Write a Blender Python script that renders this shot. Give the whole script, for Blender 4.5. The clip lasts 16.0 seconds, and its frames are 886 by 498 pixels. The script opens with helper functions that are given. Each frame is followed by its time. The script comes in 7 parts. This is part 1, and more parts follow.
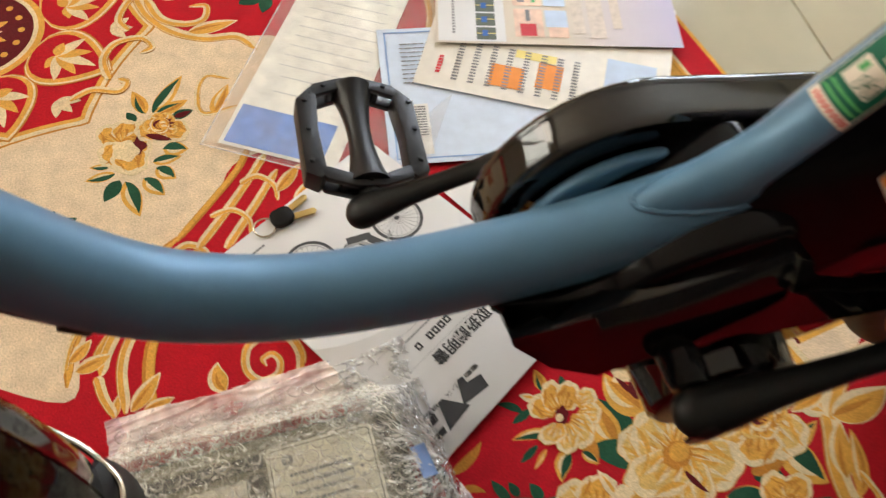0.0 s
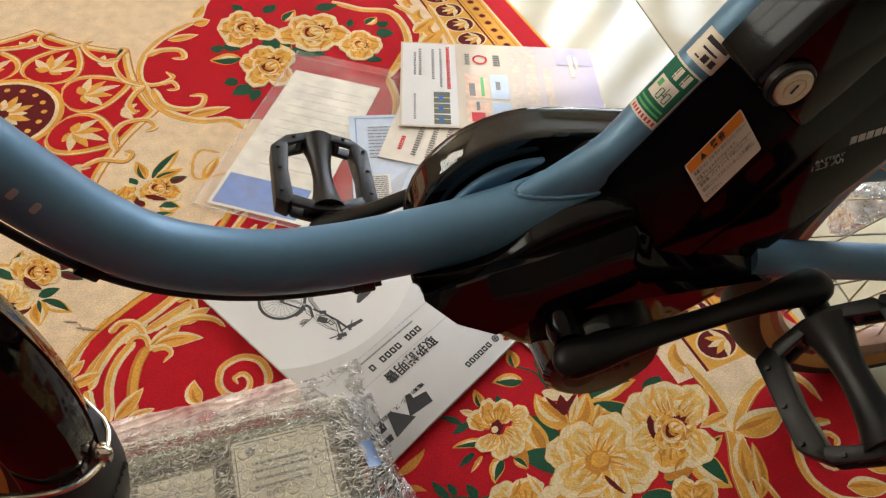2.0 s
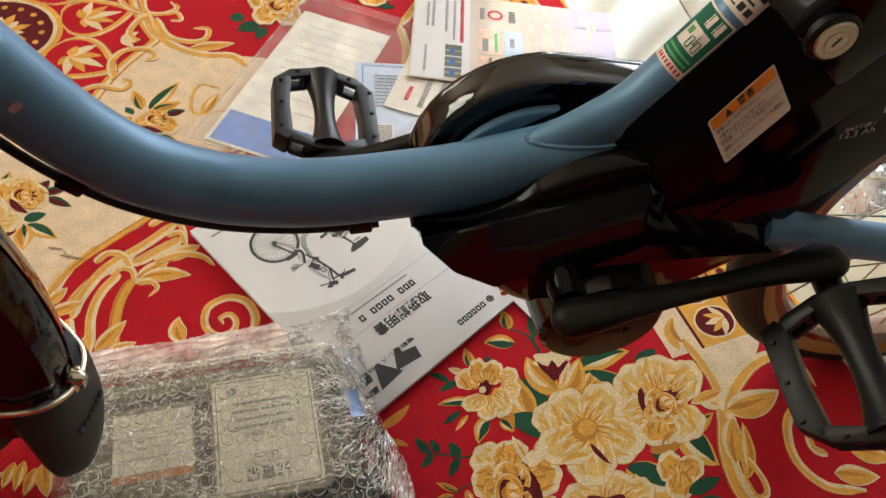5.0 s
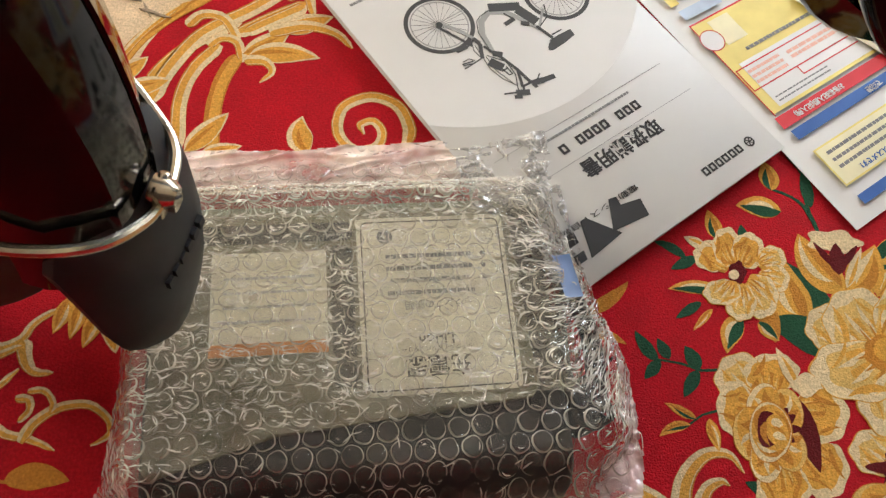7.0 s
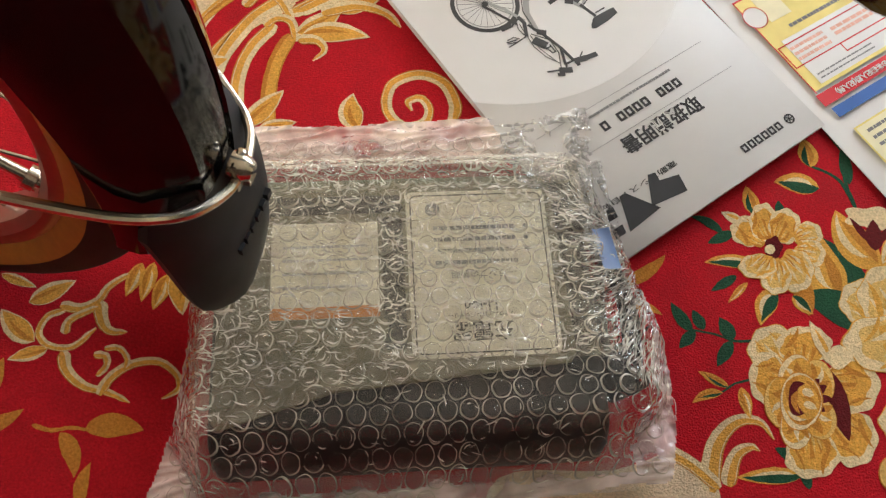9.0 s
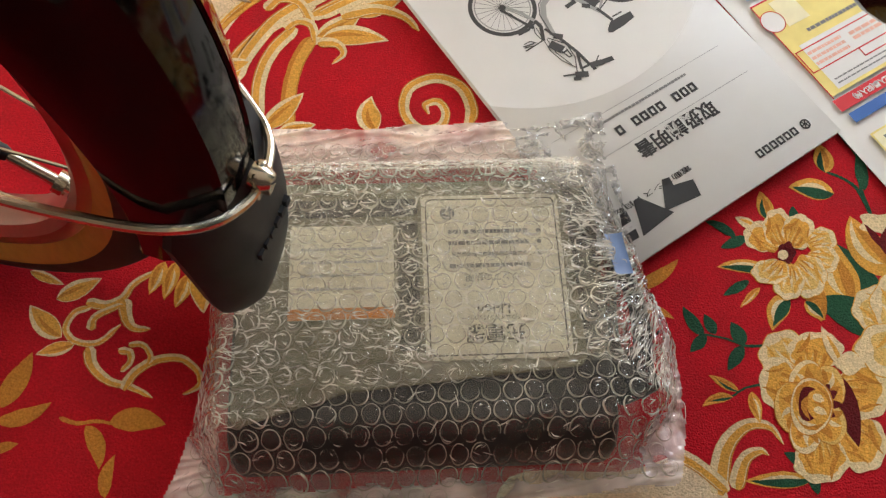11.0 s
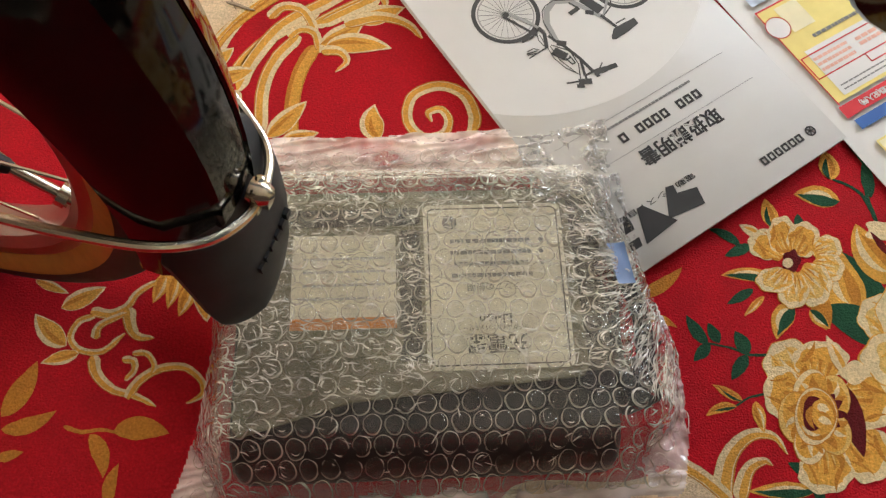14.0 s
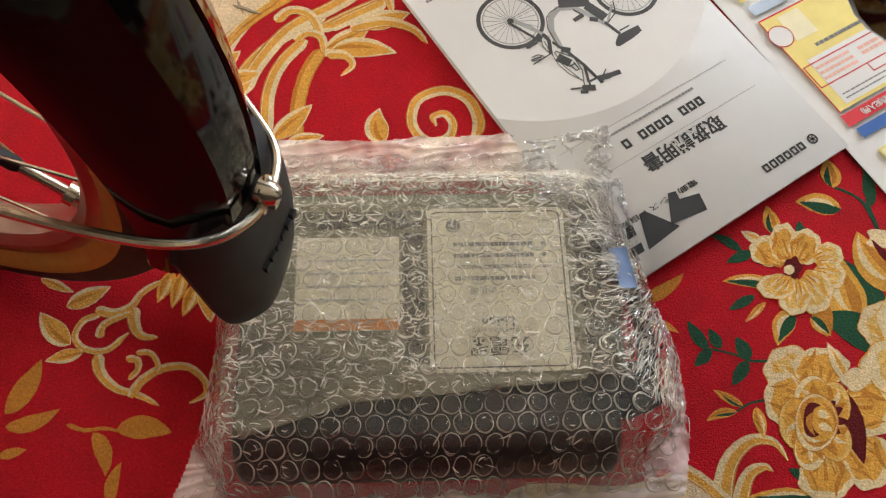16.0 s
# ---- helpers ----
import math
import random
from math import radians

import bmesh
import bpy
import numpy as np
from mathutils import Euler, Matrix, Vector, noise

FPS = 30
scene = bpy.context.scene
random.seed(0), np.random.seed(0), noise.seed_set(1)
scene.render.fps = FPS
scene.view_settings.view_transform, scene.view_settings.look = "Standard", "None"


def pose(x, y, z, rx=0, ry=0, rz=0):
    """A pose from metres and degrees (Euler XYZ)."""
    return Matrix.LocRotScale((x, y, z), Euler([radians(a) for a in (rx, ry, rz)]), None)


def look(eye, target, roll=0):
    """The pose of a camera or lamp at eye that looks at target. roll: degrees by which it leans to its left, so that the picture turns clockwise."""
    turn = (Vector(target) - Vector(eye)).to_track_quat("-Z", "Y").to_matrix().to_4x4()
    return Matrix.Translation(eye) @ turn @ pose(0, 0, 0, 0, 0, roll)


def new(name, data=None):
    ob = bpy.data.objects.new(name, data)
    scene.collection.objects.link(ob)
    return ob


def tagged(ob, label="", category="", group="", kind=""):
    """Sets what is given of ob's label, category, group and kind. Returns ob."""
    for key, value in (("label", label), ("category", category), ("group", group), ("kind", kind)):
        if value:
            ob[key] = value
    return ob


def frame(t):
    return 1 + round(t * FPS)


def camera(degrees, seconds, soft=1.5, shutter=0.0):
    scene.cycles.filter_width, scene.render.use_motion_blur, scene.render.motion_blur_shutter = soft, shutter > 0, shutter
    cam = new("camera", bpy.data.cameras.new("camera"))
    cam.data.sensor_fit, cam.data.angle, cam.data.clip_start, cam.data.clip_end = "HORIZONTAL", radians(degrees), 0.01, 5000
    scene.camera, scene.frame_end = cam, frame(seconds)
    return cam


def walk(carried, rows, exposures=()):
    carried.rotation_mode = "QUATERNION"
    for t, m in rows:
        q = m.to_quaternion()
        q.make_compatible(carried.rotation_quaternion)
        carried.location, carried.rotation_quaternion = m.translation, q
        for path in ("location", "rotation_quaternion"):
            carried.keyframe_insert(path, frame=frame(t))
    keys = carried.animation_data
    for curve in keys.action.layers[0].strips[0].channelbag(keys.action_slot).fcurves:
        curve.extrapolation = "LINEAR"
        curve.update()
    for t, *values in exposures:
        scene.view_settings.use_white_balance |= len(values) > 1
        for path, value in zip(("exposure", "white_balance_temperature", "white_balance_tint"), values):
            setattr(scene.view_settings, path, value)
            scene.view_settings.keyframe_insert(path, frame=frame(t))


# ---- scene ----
cam = camera(62.8, 16.0, 1.3, 0.4)
PATH = [
    (0, (-0.0394, -0.1642, 0.6383), (0.2215, 0.6913, -0.8589), 5.5),
    (0.5, (-0.0212, -0.2686, 0.6758), (0.2824, 0.6920, -0.7482), 5.8),
    (1, (-0.0227, -0.3011, 0.6889), (0.2865, 0.7641, -0.6575), 4.9),
    (1.5, (-0.0322, -0.3103, 0.6845), (0.2895, 0.7714, -0.6453), 5.4),
    (2, (-0.0304, -0.3082, 0.6819), (0.2959, 0.7819, -0.6392), 5.6),
    (2.5, (-0.0275, -0.3057, 0.6758), (0.3045, 0.7821, -0.6462), 6.0),
    (3, (-0.0263, -0.3052, 0.6758), (0.3108, 0.7746, -0.6514), 6.5),
    (3.2, (-0.0271, -0.3049, 0.6741), (0.3145, 0.7721, -0.6540), 6.8),
    (5.3, (-0.0325, -0.3064, 0.6427), (0.2852, 0.6965, -0.7482), 11.9),
    (5.5, (-0.0485, -0.2750, 0.6104), (0.2508, 0.6912, -0.8110), 12.5),
    (6, (-0.0780, -0.1971, 0.5206), (0.1073, 0.6924, -0.9679), 9.9),
    (6.5, (-0.0919, -0.1741, 0.4482), (0.0908, 0.6000, -1.1040), 12.7),
    (7, (-0.1072, -0.1790, 0.4343), (0.0626, 0.5447, -1.1432), 13.6),
    (7.5, (-0.1083, -0.1814, 0.4438), (0.0441, 0.5279, -1.1414), 12.9),
    (8, (-0.1089, -0.1830, 0.4465), (0.0233, 0.5168, -1.1458), 11.8),
    (8.5, (-0.1134, -0.1868, 0.4508), (-0.0082, 0.4895, -1.1537), 10.2),
    (9, (-0.1144, -0.1892, 0.4552), (-0.0296, 0.4748, -1.1545), 8.8),
    (11.5, (-0.1109, -0.1831, 0.4665), (-0.0733, 0.4612, -1.1537), 5.8),
    (12, (-0.1084, -0.1795, 0.4665), (-0.0731, 0.4639, -1.1537), 5.5),
    (12.5, (-0.1084, -0.1795, 0.4674), (-0.0788, 0.4616, -1.1537), 4.8),
    (13, (-0.1087, -0.1803, 0.4665), (-0.0864, 0.4592, -1.1554), 4.2),
    (13.5, (-0.1094, -0.1819, 0.4683), (-0.0872, 0.4595, -1.1537), 4.3),
    (14, (-0.1087, -0.1803, 0.4683), (-0.0883, 0.4638, -1.1519), 4.3),
    (14.5, (-0.1091, -0.1811, 0.4674), (-0.0881, 0.4665, -1.1519), 4.3),
    (15, (-0.1094, -0.1819, 0.4683), (-0.0921, 0.4682, -1.1502), 4.2),
    (15.5, (-0.1097, -0.1827, 0.4691), (-0.0927, 0.4713, -1.1476), 4.3),
    (16, (-0.1101, -0.1835, 0.4700), (-0.0929, 0.4752, -1.1449), 4.6),
]
walk(cam, [(t, look(eye, target, roll)) for t, eye, target, roll in PATH], exposures=((0.0, 0.16), (0.5, 0.06), (1.5, 0.02), (3.0, 0.02), (5.5, 0.12), (6.0, 0.26), (6.5, 0.24), (7.5, 0.20), (9.0, 0.14), (16.0, 0.13)))

# ---------- light ----------
world = bpy.data.worlds.new("daylight")
scene.world = world
world.use_nodes = True
sky = world.node_tree.nodes.new("ShaderNodeTexSky")
sky.sky_type, sky.sun_disc = "NISHITA", False
sky.sun_elevation, sky.sun_rotation = radians(42), radians(200)
world.node_tree.links.new(sky.outputs[0], world.node_tree.nodes["Background"].inputs[0])
world.node_tree.nodes["Background"].inputs[1].default_value = 0.12


def window_light(name, m, w, h, watts, colour):
    lamp = bpy.data.lights.new(name, "AREA")
    lamp.shape, lamp.size, lamp.size_y, lamp.energy, lamp.color = "RECTANGLE", w, h, watts, colour
    new(name, lamp).matrix_world = m


window_light("window_daylight", look((1.80, 2.92, 1.35), (0.7, 0.0, 0.5)), 2.1, 1.7, 150, (0.90, 0.96, 1.09))
# warm fill from the left, its source unseen
window_light("unseen_side_fill", look((-2.92, 1.55, 1.65), (0.0, 0.4, 0.5)), 2.0, 1.6, 78, (1.0, 0.90, 0.76))
sun = bpy.data.lights.new("sun", "SUN")
sun.energy, sun.angle, sun.color = 2.0, radians(0.6), (1.0, 0.95, 0.88)
new("sun", sun).rotation_euler = (radians(-48), 0, radians(-20))


# ---------- materials ----------
def mat(name, colour, rough=0.5, metal=0.0, grain=0.06, scale=60.0, bump=0.0, bump_scale=400.0, coat=0.0, spec=0.5, stain=0.05, rand=0.0):
    """A surface with fine grain, broader wear, and relief."""
    if name.endswith(("_print", "_ink")):  # printing ink is duller than coated paper
        rough, spec = 0.6, 0.25
    m = bpy.data.materials.new(name)
    m.use_nodes = True
    n, l = m.node_tree.nodes, m.node_tree.links
    b = n["Principled BSDF"]
    b.inputs["Roughness"].default_value, b.inputs["Metallic"].default_value = rough, metal
    b.inputs["Coat Weight"].default_value, b.inputs["Specular IOR Level"].default_value = coat, spec
    b.inputs["Coat Roughness"].default_value = 0.05
    co = n.new("ShaderNodeTexCoord")
    fine, broad = n.new("ShaderNodeTexNoise"), n.new("ShaderNodeTexNoise")
    fine.inputs["Scale"].default_value, fine.inputs["Detail"].default_value = scale, 6
    broad.inputs["Scale"].default_value, broad.inputs["Detail"].default_value = scale * 0.09, 4
    mixes = []
    for src, amount in ((fine, grain), (broad, stain)):
        l.new(co.outputs["Object"], src.inputs["Vector"])
        r = n.new("ShaderNodeMapRange")
        r.inputs["From Min"].default_value, r.inputs["From Max"].default_value = 0.3, 0.7
        r.inputs["To Min"].default_value, r.inputs["To Max"].default_value = 1 - amount, 1 + amount
        l.new(src.outputs["Fac"], r.inputs["Value"])
        mixes.append(r.outputs["Result"])
    mul = n.new("ShaderNodeMath")
    mul.operation = "MULTIPLY"
    l.new(mixes[0], mul.inputs[0]), l.new(mixes[1], mul.inputs[1])
    value = mul.outputs[0]
    if rand:
        info, r = n.new("ShaderNodeObjectInfo"), n.new("ShaderNodeMapRange")
        r.inputs["To Min"].default_value, r.inputs["To Max"].default_value = 1 - rand, 1 + rand
        l.new(info.outputs["Random"], r.inputs["Value"])
        mul2 = n.new("ShaderNodeMath")
        mul2.operation = "MULTIPLY"
        l.new(value, mul2.inputs[0]), l.new(r.outputs["Result"], mul2.inputs[1])
        value = mul2.outputs[0]
    col = n.new("ShaderNodeVectorMath")
    col.operation = "SCALE"
    col.inputs[0].default_value = colour
    l.new(value, col.inputs["Scale"])
    l.new(col.outputs[0], b.inputs["Base Color"])
    rr = n.new("ShaderNodeMapRange")
    rr.inputs["From Min"].default_value, rr.inputs["From Max"].default_value = 0.3, 0.7
    rr.inputs["To Min"].default_value, rr.inputs["To Max"].default_value = max(0.0, rough * 0.85), min(1.0, rough * 1.15)
    l.new(broad.outputs["Fac"], rr.inputs["Value"]), l.new(rr.outputs["Result"], b.inputs["Roughness"])
    if bump:
        t, bp = n.new("ShaderNodeTexNoise"), n.new("ShaderNodeBump")
        t.inputs["Scale"].default_value, t.inputs["Detail"].default_value = bump_scale, 3
        bp.inputs["Strength"].default_value, bp.inputs["Distance"].default_value = bump, 0.001
        l.new(co.outputs["Object"], t.inputs["Vector"]), l.new(t.outputs["Fac"], bp.inputs["Height"]), l.new(bp.outputs["Normal"], b.inputs["Normal"])
    return m


PILE = dict(rough=0.95, grain=0.20, scale=560, bump=1.0, bump_scale=800, spec=0.12, stain=0.10)
M_RED = mat("carpet_red_wool", (0.46, 0.010, 0.018), **PILE)
M_CREAM = mat("carpet_cream_wool", (0.74, 0.57, 0.38), **PILE)
M_GOLD = mat("carpet_gold_wool", (0.69, 0.355, 0.066), **PILE)
M_OCHRE = mat("carpet_ochre_wool", (0.52, 0.22, 0.035), **PILE)
M_STRAW = mat("carpet_straw_wool", (0.70, 0.45, 0.145), **PILE)
M_PALE = mat("carpet_pale_wool", (0.72, 0.57, 0.34), **PILE)
M_GREEN = mat("carpet_green_wool", (0.022, 0.085, 0.045), **PILE)
M_MAROON = mat("carpet_maroon_wool", (0.12, 0.012, 0.014), **PILE)
M_TILE = mat("polished_tile", (0.50, 0.46, 0.33), rough=0.15, grain=0.02, scale=30, stain=0.04, spec=0.26)
M_GROUT = mat("grey_grout", (0.30, 0.27, 0.22), rough=0.8)
M_WALL = mat("painted_plaster", (0.66, 0.60, 0.47), rough=0.8, bump=0.15, bump_scale=150)
# for the unseen south wall, dark to keep black plastic reflecting dark
M_DARKWALL = mat("dark_unseen_wall", (0.060, 0.045, 0.036), rough=0.7, grain=0.15, scale=40)
M_CEIL = mat("white_ceiling_paint", (0.72, 0.70, 0.64), rough=0.85, bump=0.1, bump_scale=120)
M_FRAMEW = mat("white_window_paint", (0.78, 0.77, 0.74), rough=0.4)
M_BLUE = mat("satin_blue_paint", (0.094, 0.205, 0.315), rough=0.46, metal=0.22, grain=0.02, scale=900, stain=0.03, bump=0.04, bump_scale=2500)
M_GLOSS = mat("gloss_black_plastic", (0.0035, 0.003, 0.003), rough=0.06, grain=0.05, spec=0.36)
M_CASE = mat("lacquered_black_case", (0.0035, 0.003, 0.003), rough=0.05, grain=0.05, spec=0.8)
M_MOTOR = mat("black_housing_plastic", (0.003, 0.003, 0.003), rough=0.06, grain=0.05, spec=0.45)
M_HOLDER = mat("deep_black_lacquer", (0.003, 0.003, 0.0035), rough=0.10, grain=0.05, spec=0.17)
M_GUARD = mat("black_mudguard_plastic", (0.0035, 0.0035, 0.0035), rough=0.07, grain=0.05, spec=0.30)
M_FLAP = mat("mud_flap_rubber", (0.010, 0.011, 0.013), rough=0.55, grain=0.10, scale=250, bump=0.12, bump_scale=1500)
M_SATIN = mat("satin_black_plastic", (0.005, 0.005, 0.0045), rough=0.36, spec=0.2, grain=0.10, scale=300, bump=0.15, bump_scale=1800)
M_PEDAL = mat("moulded_black_resin", (0.008, 0.008, 0.0085), rough=0.42, spec=0.35, grain=0.12, scale=300, bump=0.2, bump_scale=1500)
M_RUBBER = mat("black_rubber", (0.010, 0.010, 0.010), rough=0.62, grain=0.12, scale=200, bump=0.2, bump_scale=1200)
M_AMBER = mat("amber_sidewall_rubber", (0.42, 0.21, 0.035), rough=0.55, grain=0.10, scale=150)
M_RIM = mat("brushed_alloy_rim", (0.36, 0.24, 0.20), rough=0.32, metal=0.9, grain=0.05, scale=300)
M_STEEL = mat("stainless_steel", (0.60, 0.53, 0.41), rough=0.22, metal=1.0, grain=0.06, scale=500)
M_BRASS = mat("key_brass", (0.60, 0.45, 0.18), rough=0.3, metal=1.0)
M_LOCK = mat("nickel_lock", (0.52, 0.47, 0.36), rough=0.35, metal=0.8, grain=0.10, scale=500)
M_PAPER = mat("coated_white_paper", (0.70, 0.69, 0.67), rough=0.42, spec=0.35, grain=0.01, scale=40, stain=0.03)
M_SHEET = mat("plain_paper", (0.74, 0.72, 0.68), rough=0.7, grain=0.02, scale=200, stain=0.04)
M_INK = mat("black_ink", (0.035, 0.034, 0.034), rough=0.4, grain=0.05)
M_GREYINK = mat("grey_ink", (0.22, 0.22, 0.22), rough=0.4)
M_LIGHTINK = mat("pale_grey_ink", (0.50, 0.50, 0.50), rough=0.4)
M_REDINK = mat("red_ink", (0.62, 0.03, 0.04), rough=0.4)
M_BLUEINK = mat("blue_ink", (0.04, 0.13, 0.42), rough=0.4)
M_SKYINK = mat("pale_blue_print", (0.50, 0.60, 0.74), rough=0.4)
M_YELLOW = mat("yellow_print", (0.80, 0.67, 0.22), rough=0.4)
M_PALEYEL = mat("pale_yellow_print", (0.82, 0.76, 0.50), rough=0.4)
M_ORANGE = mat("orange_print", (0.75, 0.25, 0.03), rough=0.45)
M_PINK = mat("pink_print", (0.78, 0.45, 0.36), rough=0.4)
M_LILAC = mat("lilac_print", (0.50, 0.47, 0.64), rough=0.6, spec=0.3)
M_DKGREEN = mat("dark_green_print", (0.01, 0.13, 0.075), rough=0.4)
M_LTGREEN = mat("light_green_print", (0.10, 0.42, 0.14), rough=0.4)
M_SLATE = mat("slate_print", (0.12, 0.14, 0.11), rough=0.4)
M_STICK = mat("cream_sticker", (0.72, 0.66, 0.55), rough=0.45, grain=0.03, stain=0.06)
M_SILVERINK = mat("silver_lettering", (0.42, 0.44, 0.45), rough=0.4, metal=0.5)
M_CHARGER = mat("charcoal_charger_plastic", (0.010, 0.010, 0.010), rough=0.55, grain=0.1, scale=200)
M_CHARGERTOP = mat("paler_charger_top", (0.18, 0.165, 0.105), rough=0.45, grain=0.16, scale=70)
M_LABEL = mat("cream_charger_label", (0.95, 0.90, 0.70), rough=0.5, grain=0.03, stain=0.05)
M_BLUETAPE = mat("blue_tape", (0.17, 0.26, 0.47), rough=0.35)
M_GLASS = mat("window_glass", (0.9, 0.95, 0.95), rough=0.0)
M_GLASS.node_tree.nodes["Principled BSDF"].inputs["Transmission Weight"].default_value = 1.0
M_CURTAIN = mat("curtain_cloth", (0.30, 0.31, 0.24), rough=0.9, grain=0.1, scale=300)


def film(name, gloss, haze, rough, tint=(1, 1, 1), haze_colour=(0.9, 0.86, 0.86), wrinkle=0.0, wrinkle_scale=260.0, depth=0.0038):
    """A clear thin plastic sheet: see-through, a little milky, glossy."""
    m = bpy.data.materials.new(name)
    m.use_nodes = True
    n, l = m.node_tree.nodes, m.node_tree.links
    n.remove(n["Principled BSDF"])
    clear, milk, shine = n.new("ShaderNodeBsdfTransparent"), n.new("ShaderNodeBsdfDiffuse"), n.new("ShaderNodeBsdfGlossy")
    clear.inputs[0].default_value, milk.inputs[0].default_value = (*tint, 1), (*haze_colour, 1)
    shine.inputs["Roughness"].default_value = rough
    one, two, fr, no, co = n.new("ShaderNodeMixShader"), n.new("ShaderNodeMixShader"), n.new("ShaderNodeLayerWeight"), n.new("ShaderNodeTexNoise"), n.new("ShaderNodeTexCoord")
    no.inputs["Scale"].default_value = 35
    l.new(co.outputs["Object"], no.inputs["Vector"])
    r = n.new("ShaderNodeMapRange")
    r.inputs["From Min"].default_value, r.inputs["From Max"].default_value = 0.3, 0.7
    r.inputs["To Min"].default_value, r.inputs["To Max"].default_value = haze * 0.4, haze * 1.6
    l.new(no.outputs["Fac"], r.inputs["Value"])
    fr.inputs["Blend"].default_value = 0.5
    steep, k = n.new("ShaderNodeMath"), n.new("ShaderNodeMath")
    steep.operation, steep.inputs[1].default_value = "POWER", 3.5
    k.operation, k.use_clamp = "MULTIPLY_ADD", True
    k.inputs[1].default_value, k.inputs[2].default_value = 0.50 * gloss, 0.050 * gloss
    l.new(fr.outputs["Facing"], steep.inputs[0]), l.new(steep.outputs[0], k.inputs[0])
    l.new(r.outputs[0], one.inputs[0]), l.new(clear.outputs[0], one.inputs[1]), l.new(milk.outputs[0], one.inputs[2])
    l.new(k.outputs[0], two.inputs[0]), l.new(one.outputs[0], two.inputs[1]), l.new(shine.outputs[0], two.inputs[2])
    l.new(two.outputs[0], n["Material Output"].inputs["Surface"])
    if wrinkle:  # sharp little creases in the sheet
        t, bp = n.new("ShaderNodeTexVoronoi"), n.new("ShaderNodeBump")
        t.feature = "DISTANCE_TO_EDGE"
        t.inputs["Scale"].default_value, t.inputs["Randomness"].default_value = wrinkle_scale, 1.0
        warp, add = n.new("ShaderNodeTexNoise"), n.new("ShaderNodeVectorMath")
        warp.inputs["Scale"].default_value = wrinkle_scale * 0.5
        sc = n.new("ShaderNodeVectorMath")
        sc.operation, sc.inputs["Scale"].default_value = "SCALE", 1.2 / wrinkle_scale
        l.new(co.outputs["Object"], warp.inputs["Vector"]), l.new(warp.outputs["Color"], sc.inputs[0])
        l.new(co.outputs["Object"], add.inputs[0]), l.new(sc.outputs[0], add.inputs[1])
        l.new(add.outputs[0], t.inputs["Vector"])
        bp.inputs["Strength"].default_value, bp.inputs["Distance"].default_value = wrinkle, depth
        l.new(t.outputs["Distance"], bp.inputs["Height"])
        for node in (shine, fr):
            l.new(bp.outputs["Normal"], node.inputs["Normal"])
    return m


M_BUBBLE = film("bubble_wrap_film", 0.8, 0.045, 0.06, haze_colour=(0.95, 0.93, 0.86), wrinkle=0.5, wrinkle_scale=150)
M_SLEEVE = film("clear_plastic_sleeve", 1.1, 0.15, 0.10, wrinkle=0.35, wrinkle_scale=45)


# ---------- mesh helpers ----------
def part(name, bm, material, parent=None, label="", smooth=True):
    """Link a bmesh as one mesh object, under a thing or a part."""
    me = bpy.data.meshes.new(name)
    bm.normal_update()
    bm.to_mesh(me)
    bm.free()
    if smooth:
        me.polygons.foreach_set("use_smooth", [True] * len(me.polygons))
        me.set_sharp_from_angle(angle=radians(35))
    me.materials.append(material)
    ob = new(name, me)
    if parent:
        ob.parent = parent
    if label:
        ob["label"] = label
    return ob


def thing(name, label, category, group="", kind="", m=None):
    ob = tagged(new(name), label, category, group, kind)
    if m is not None:
        ob.matrix_world = m
    return ob


def hub_of(name, parent, m=None, label=""):
    """A bare part that carries sub-parts."""
    ob = new(name)
    ob.parent = parent
    if m is not None:
        ob.matrix_basis = m
    if label:
        ob["label"] = label
    return ob


def catmull(pts, steps=8):
    """A smooth line through a few control points."""
    p = [Vector(q) for q in pts]
    p = [2 * p[0] - p[1]] + p + [2 * p[-1] - p[-2]]
    out = []
    for i in range(1, len(p) - 2):
        a, b, c, d = p[i - 1:i + 3]
        for k in range(steps):
            t = k / steps
            out.append(0.5 * ((2 * b) + (c - a) * t + (2 * a - 5 * b + 4 * c - d) * t * t + (3 * b - a - 3 * c + d) * t ** 3))
    out.append(p[-2])
    return out


def sweep(bm, line, radius, seg=20, flat=1.0, up=(0, 0, 1), cap=True):
    """A round or oval rod along a line; radius is a number or a function of 0..1."""
    rings, n = [], len(line)
    for i, p in enumerate(line):
        t = (line[min(i + 1, n - 1)] - line[max(i - 1, 0)]).normalized()
        ref = Vector(up)
        if abs(t.dot(ref)) > 0.97:
            ref = Vector((0, 1, 0))
        s = t.cross(ref).normalized()
        u = s.cross(t)
        r = radius(i / max(1, n - 1)) if callable(radius) else radius
        rings.append([bm.verts.new(p + r * (math.cos(a) * s * flat + math.sin(a) * u)) for a in (2 * math.pi * k / seg for k in range(seg))])
    for a, b in zip(rings, rings[1:]):
        for k in range(seg):
            bm.faces.new((a[k], a[(k + 1) % seg], b[(k + 1) % seg], b[k]))
    if cap:
        bm.faces.new(rings[0][::-1]), bm.faces.new(rings[-1])
    return bm


def rod(a, b, r, seg=12):
    return sweep(bmesh.new(), [Vector(a), Vector(b)], r, seg)


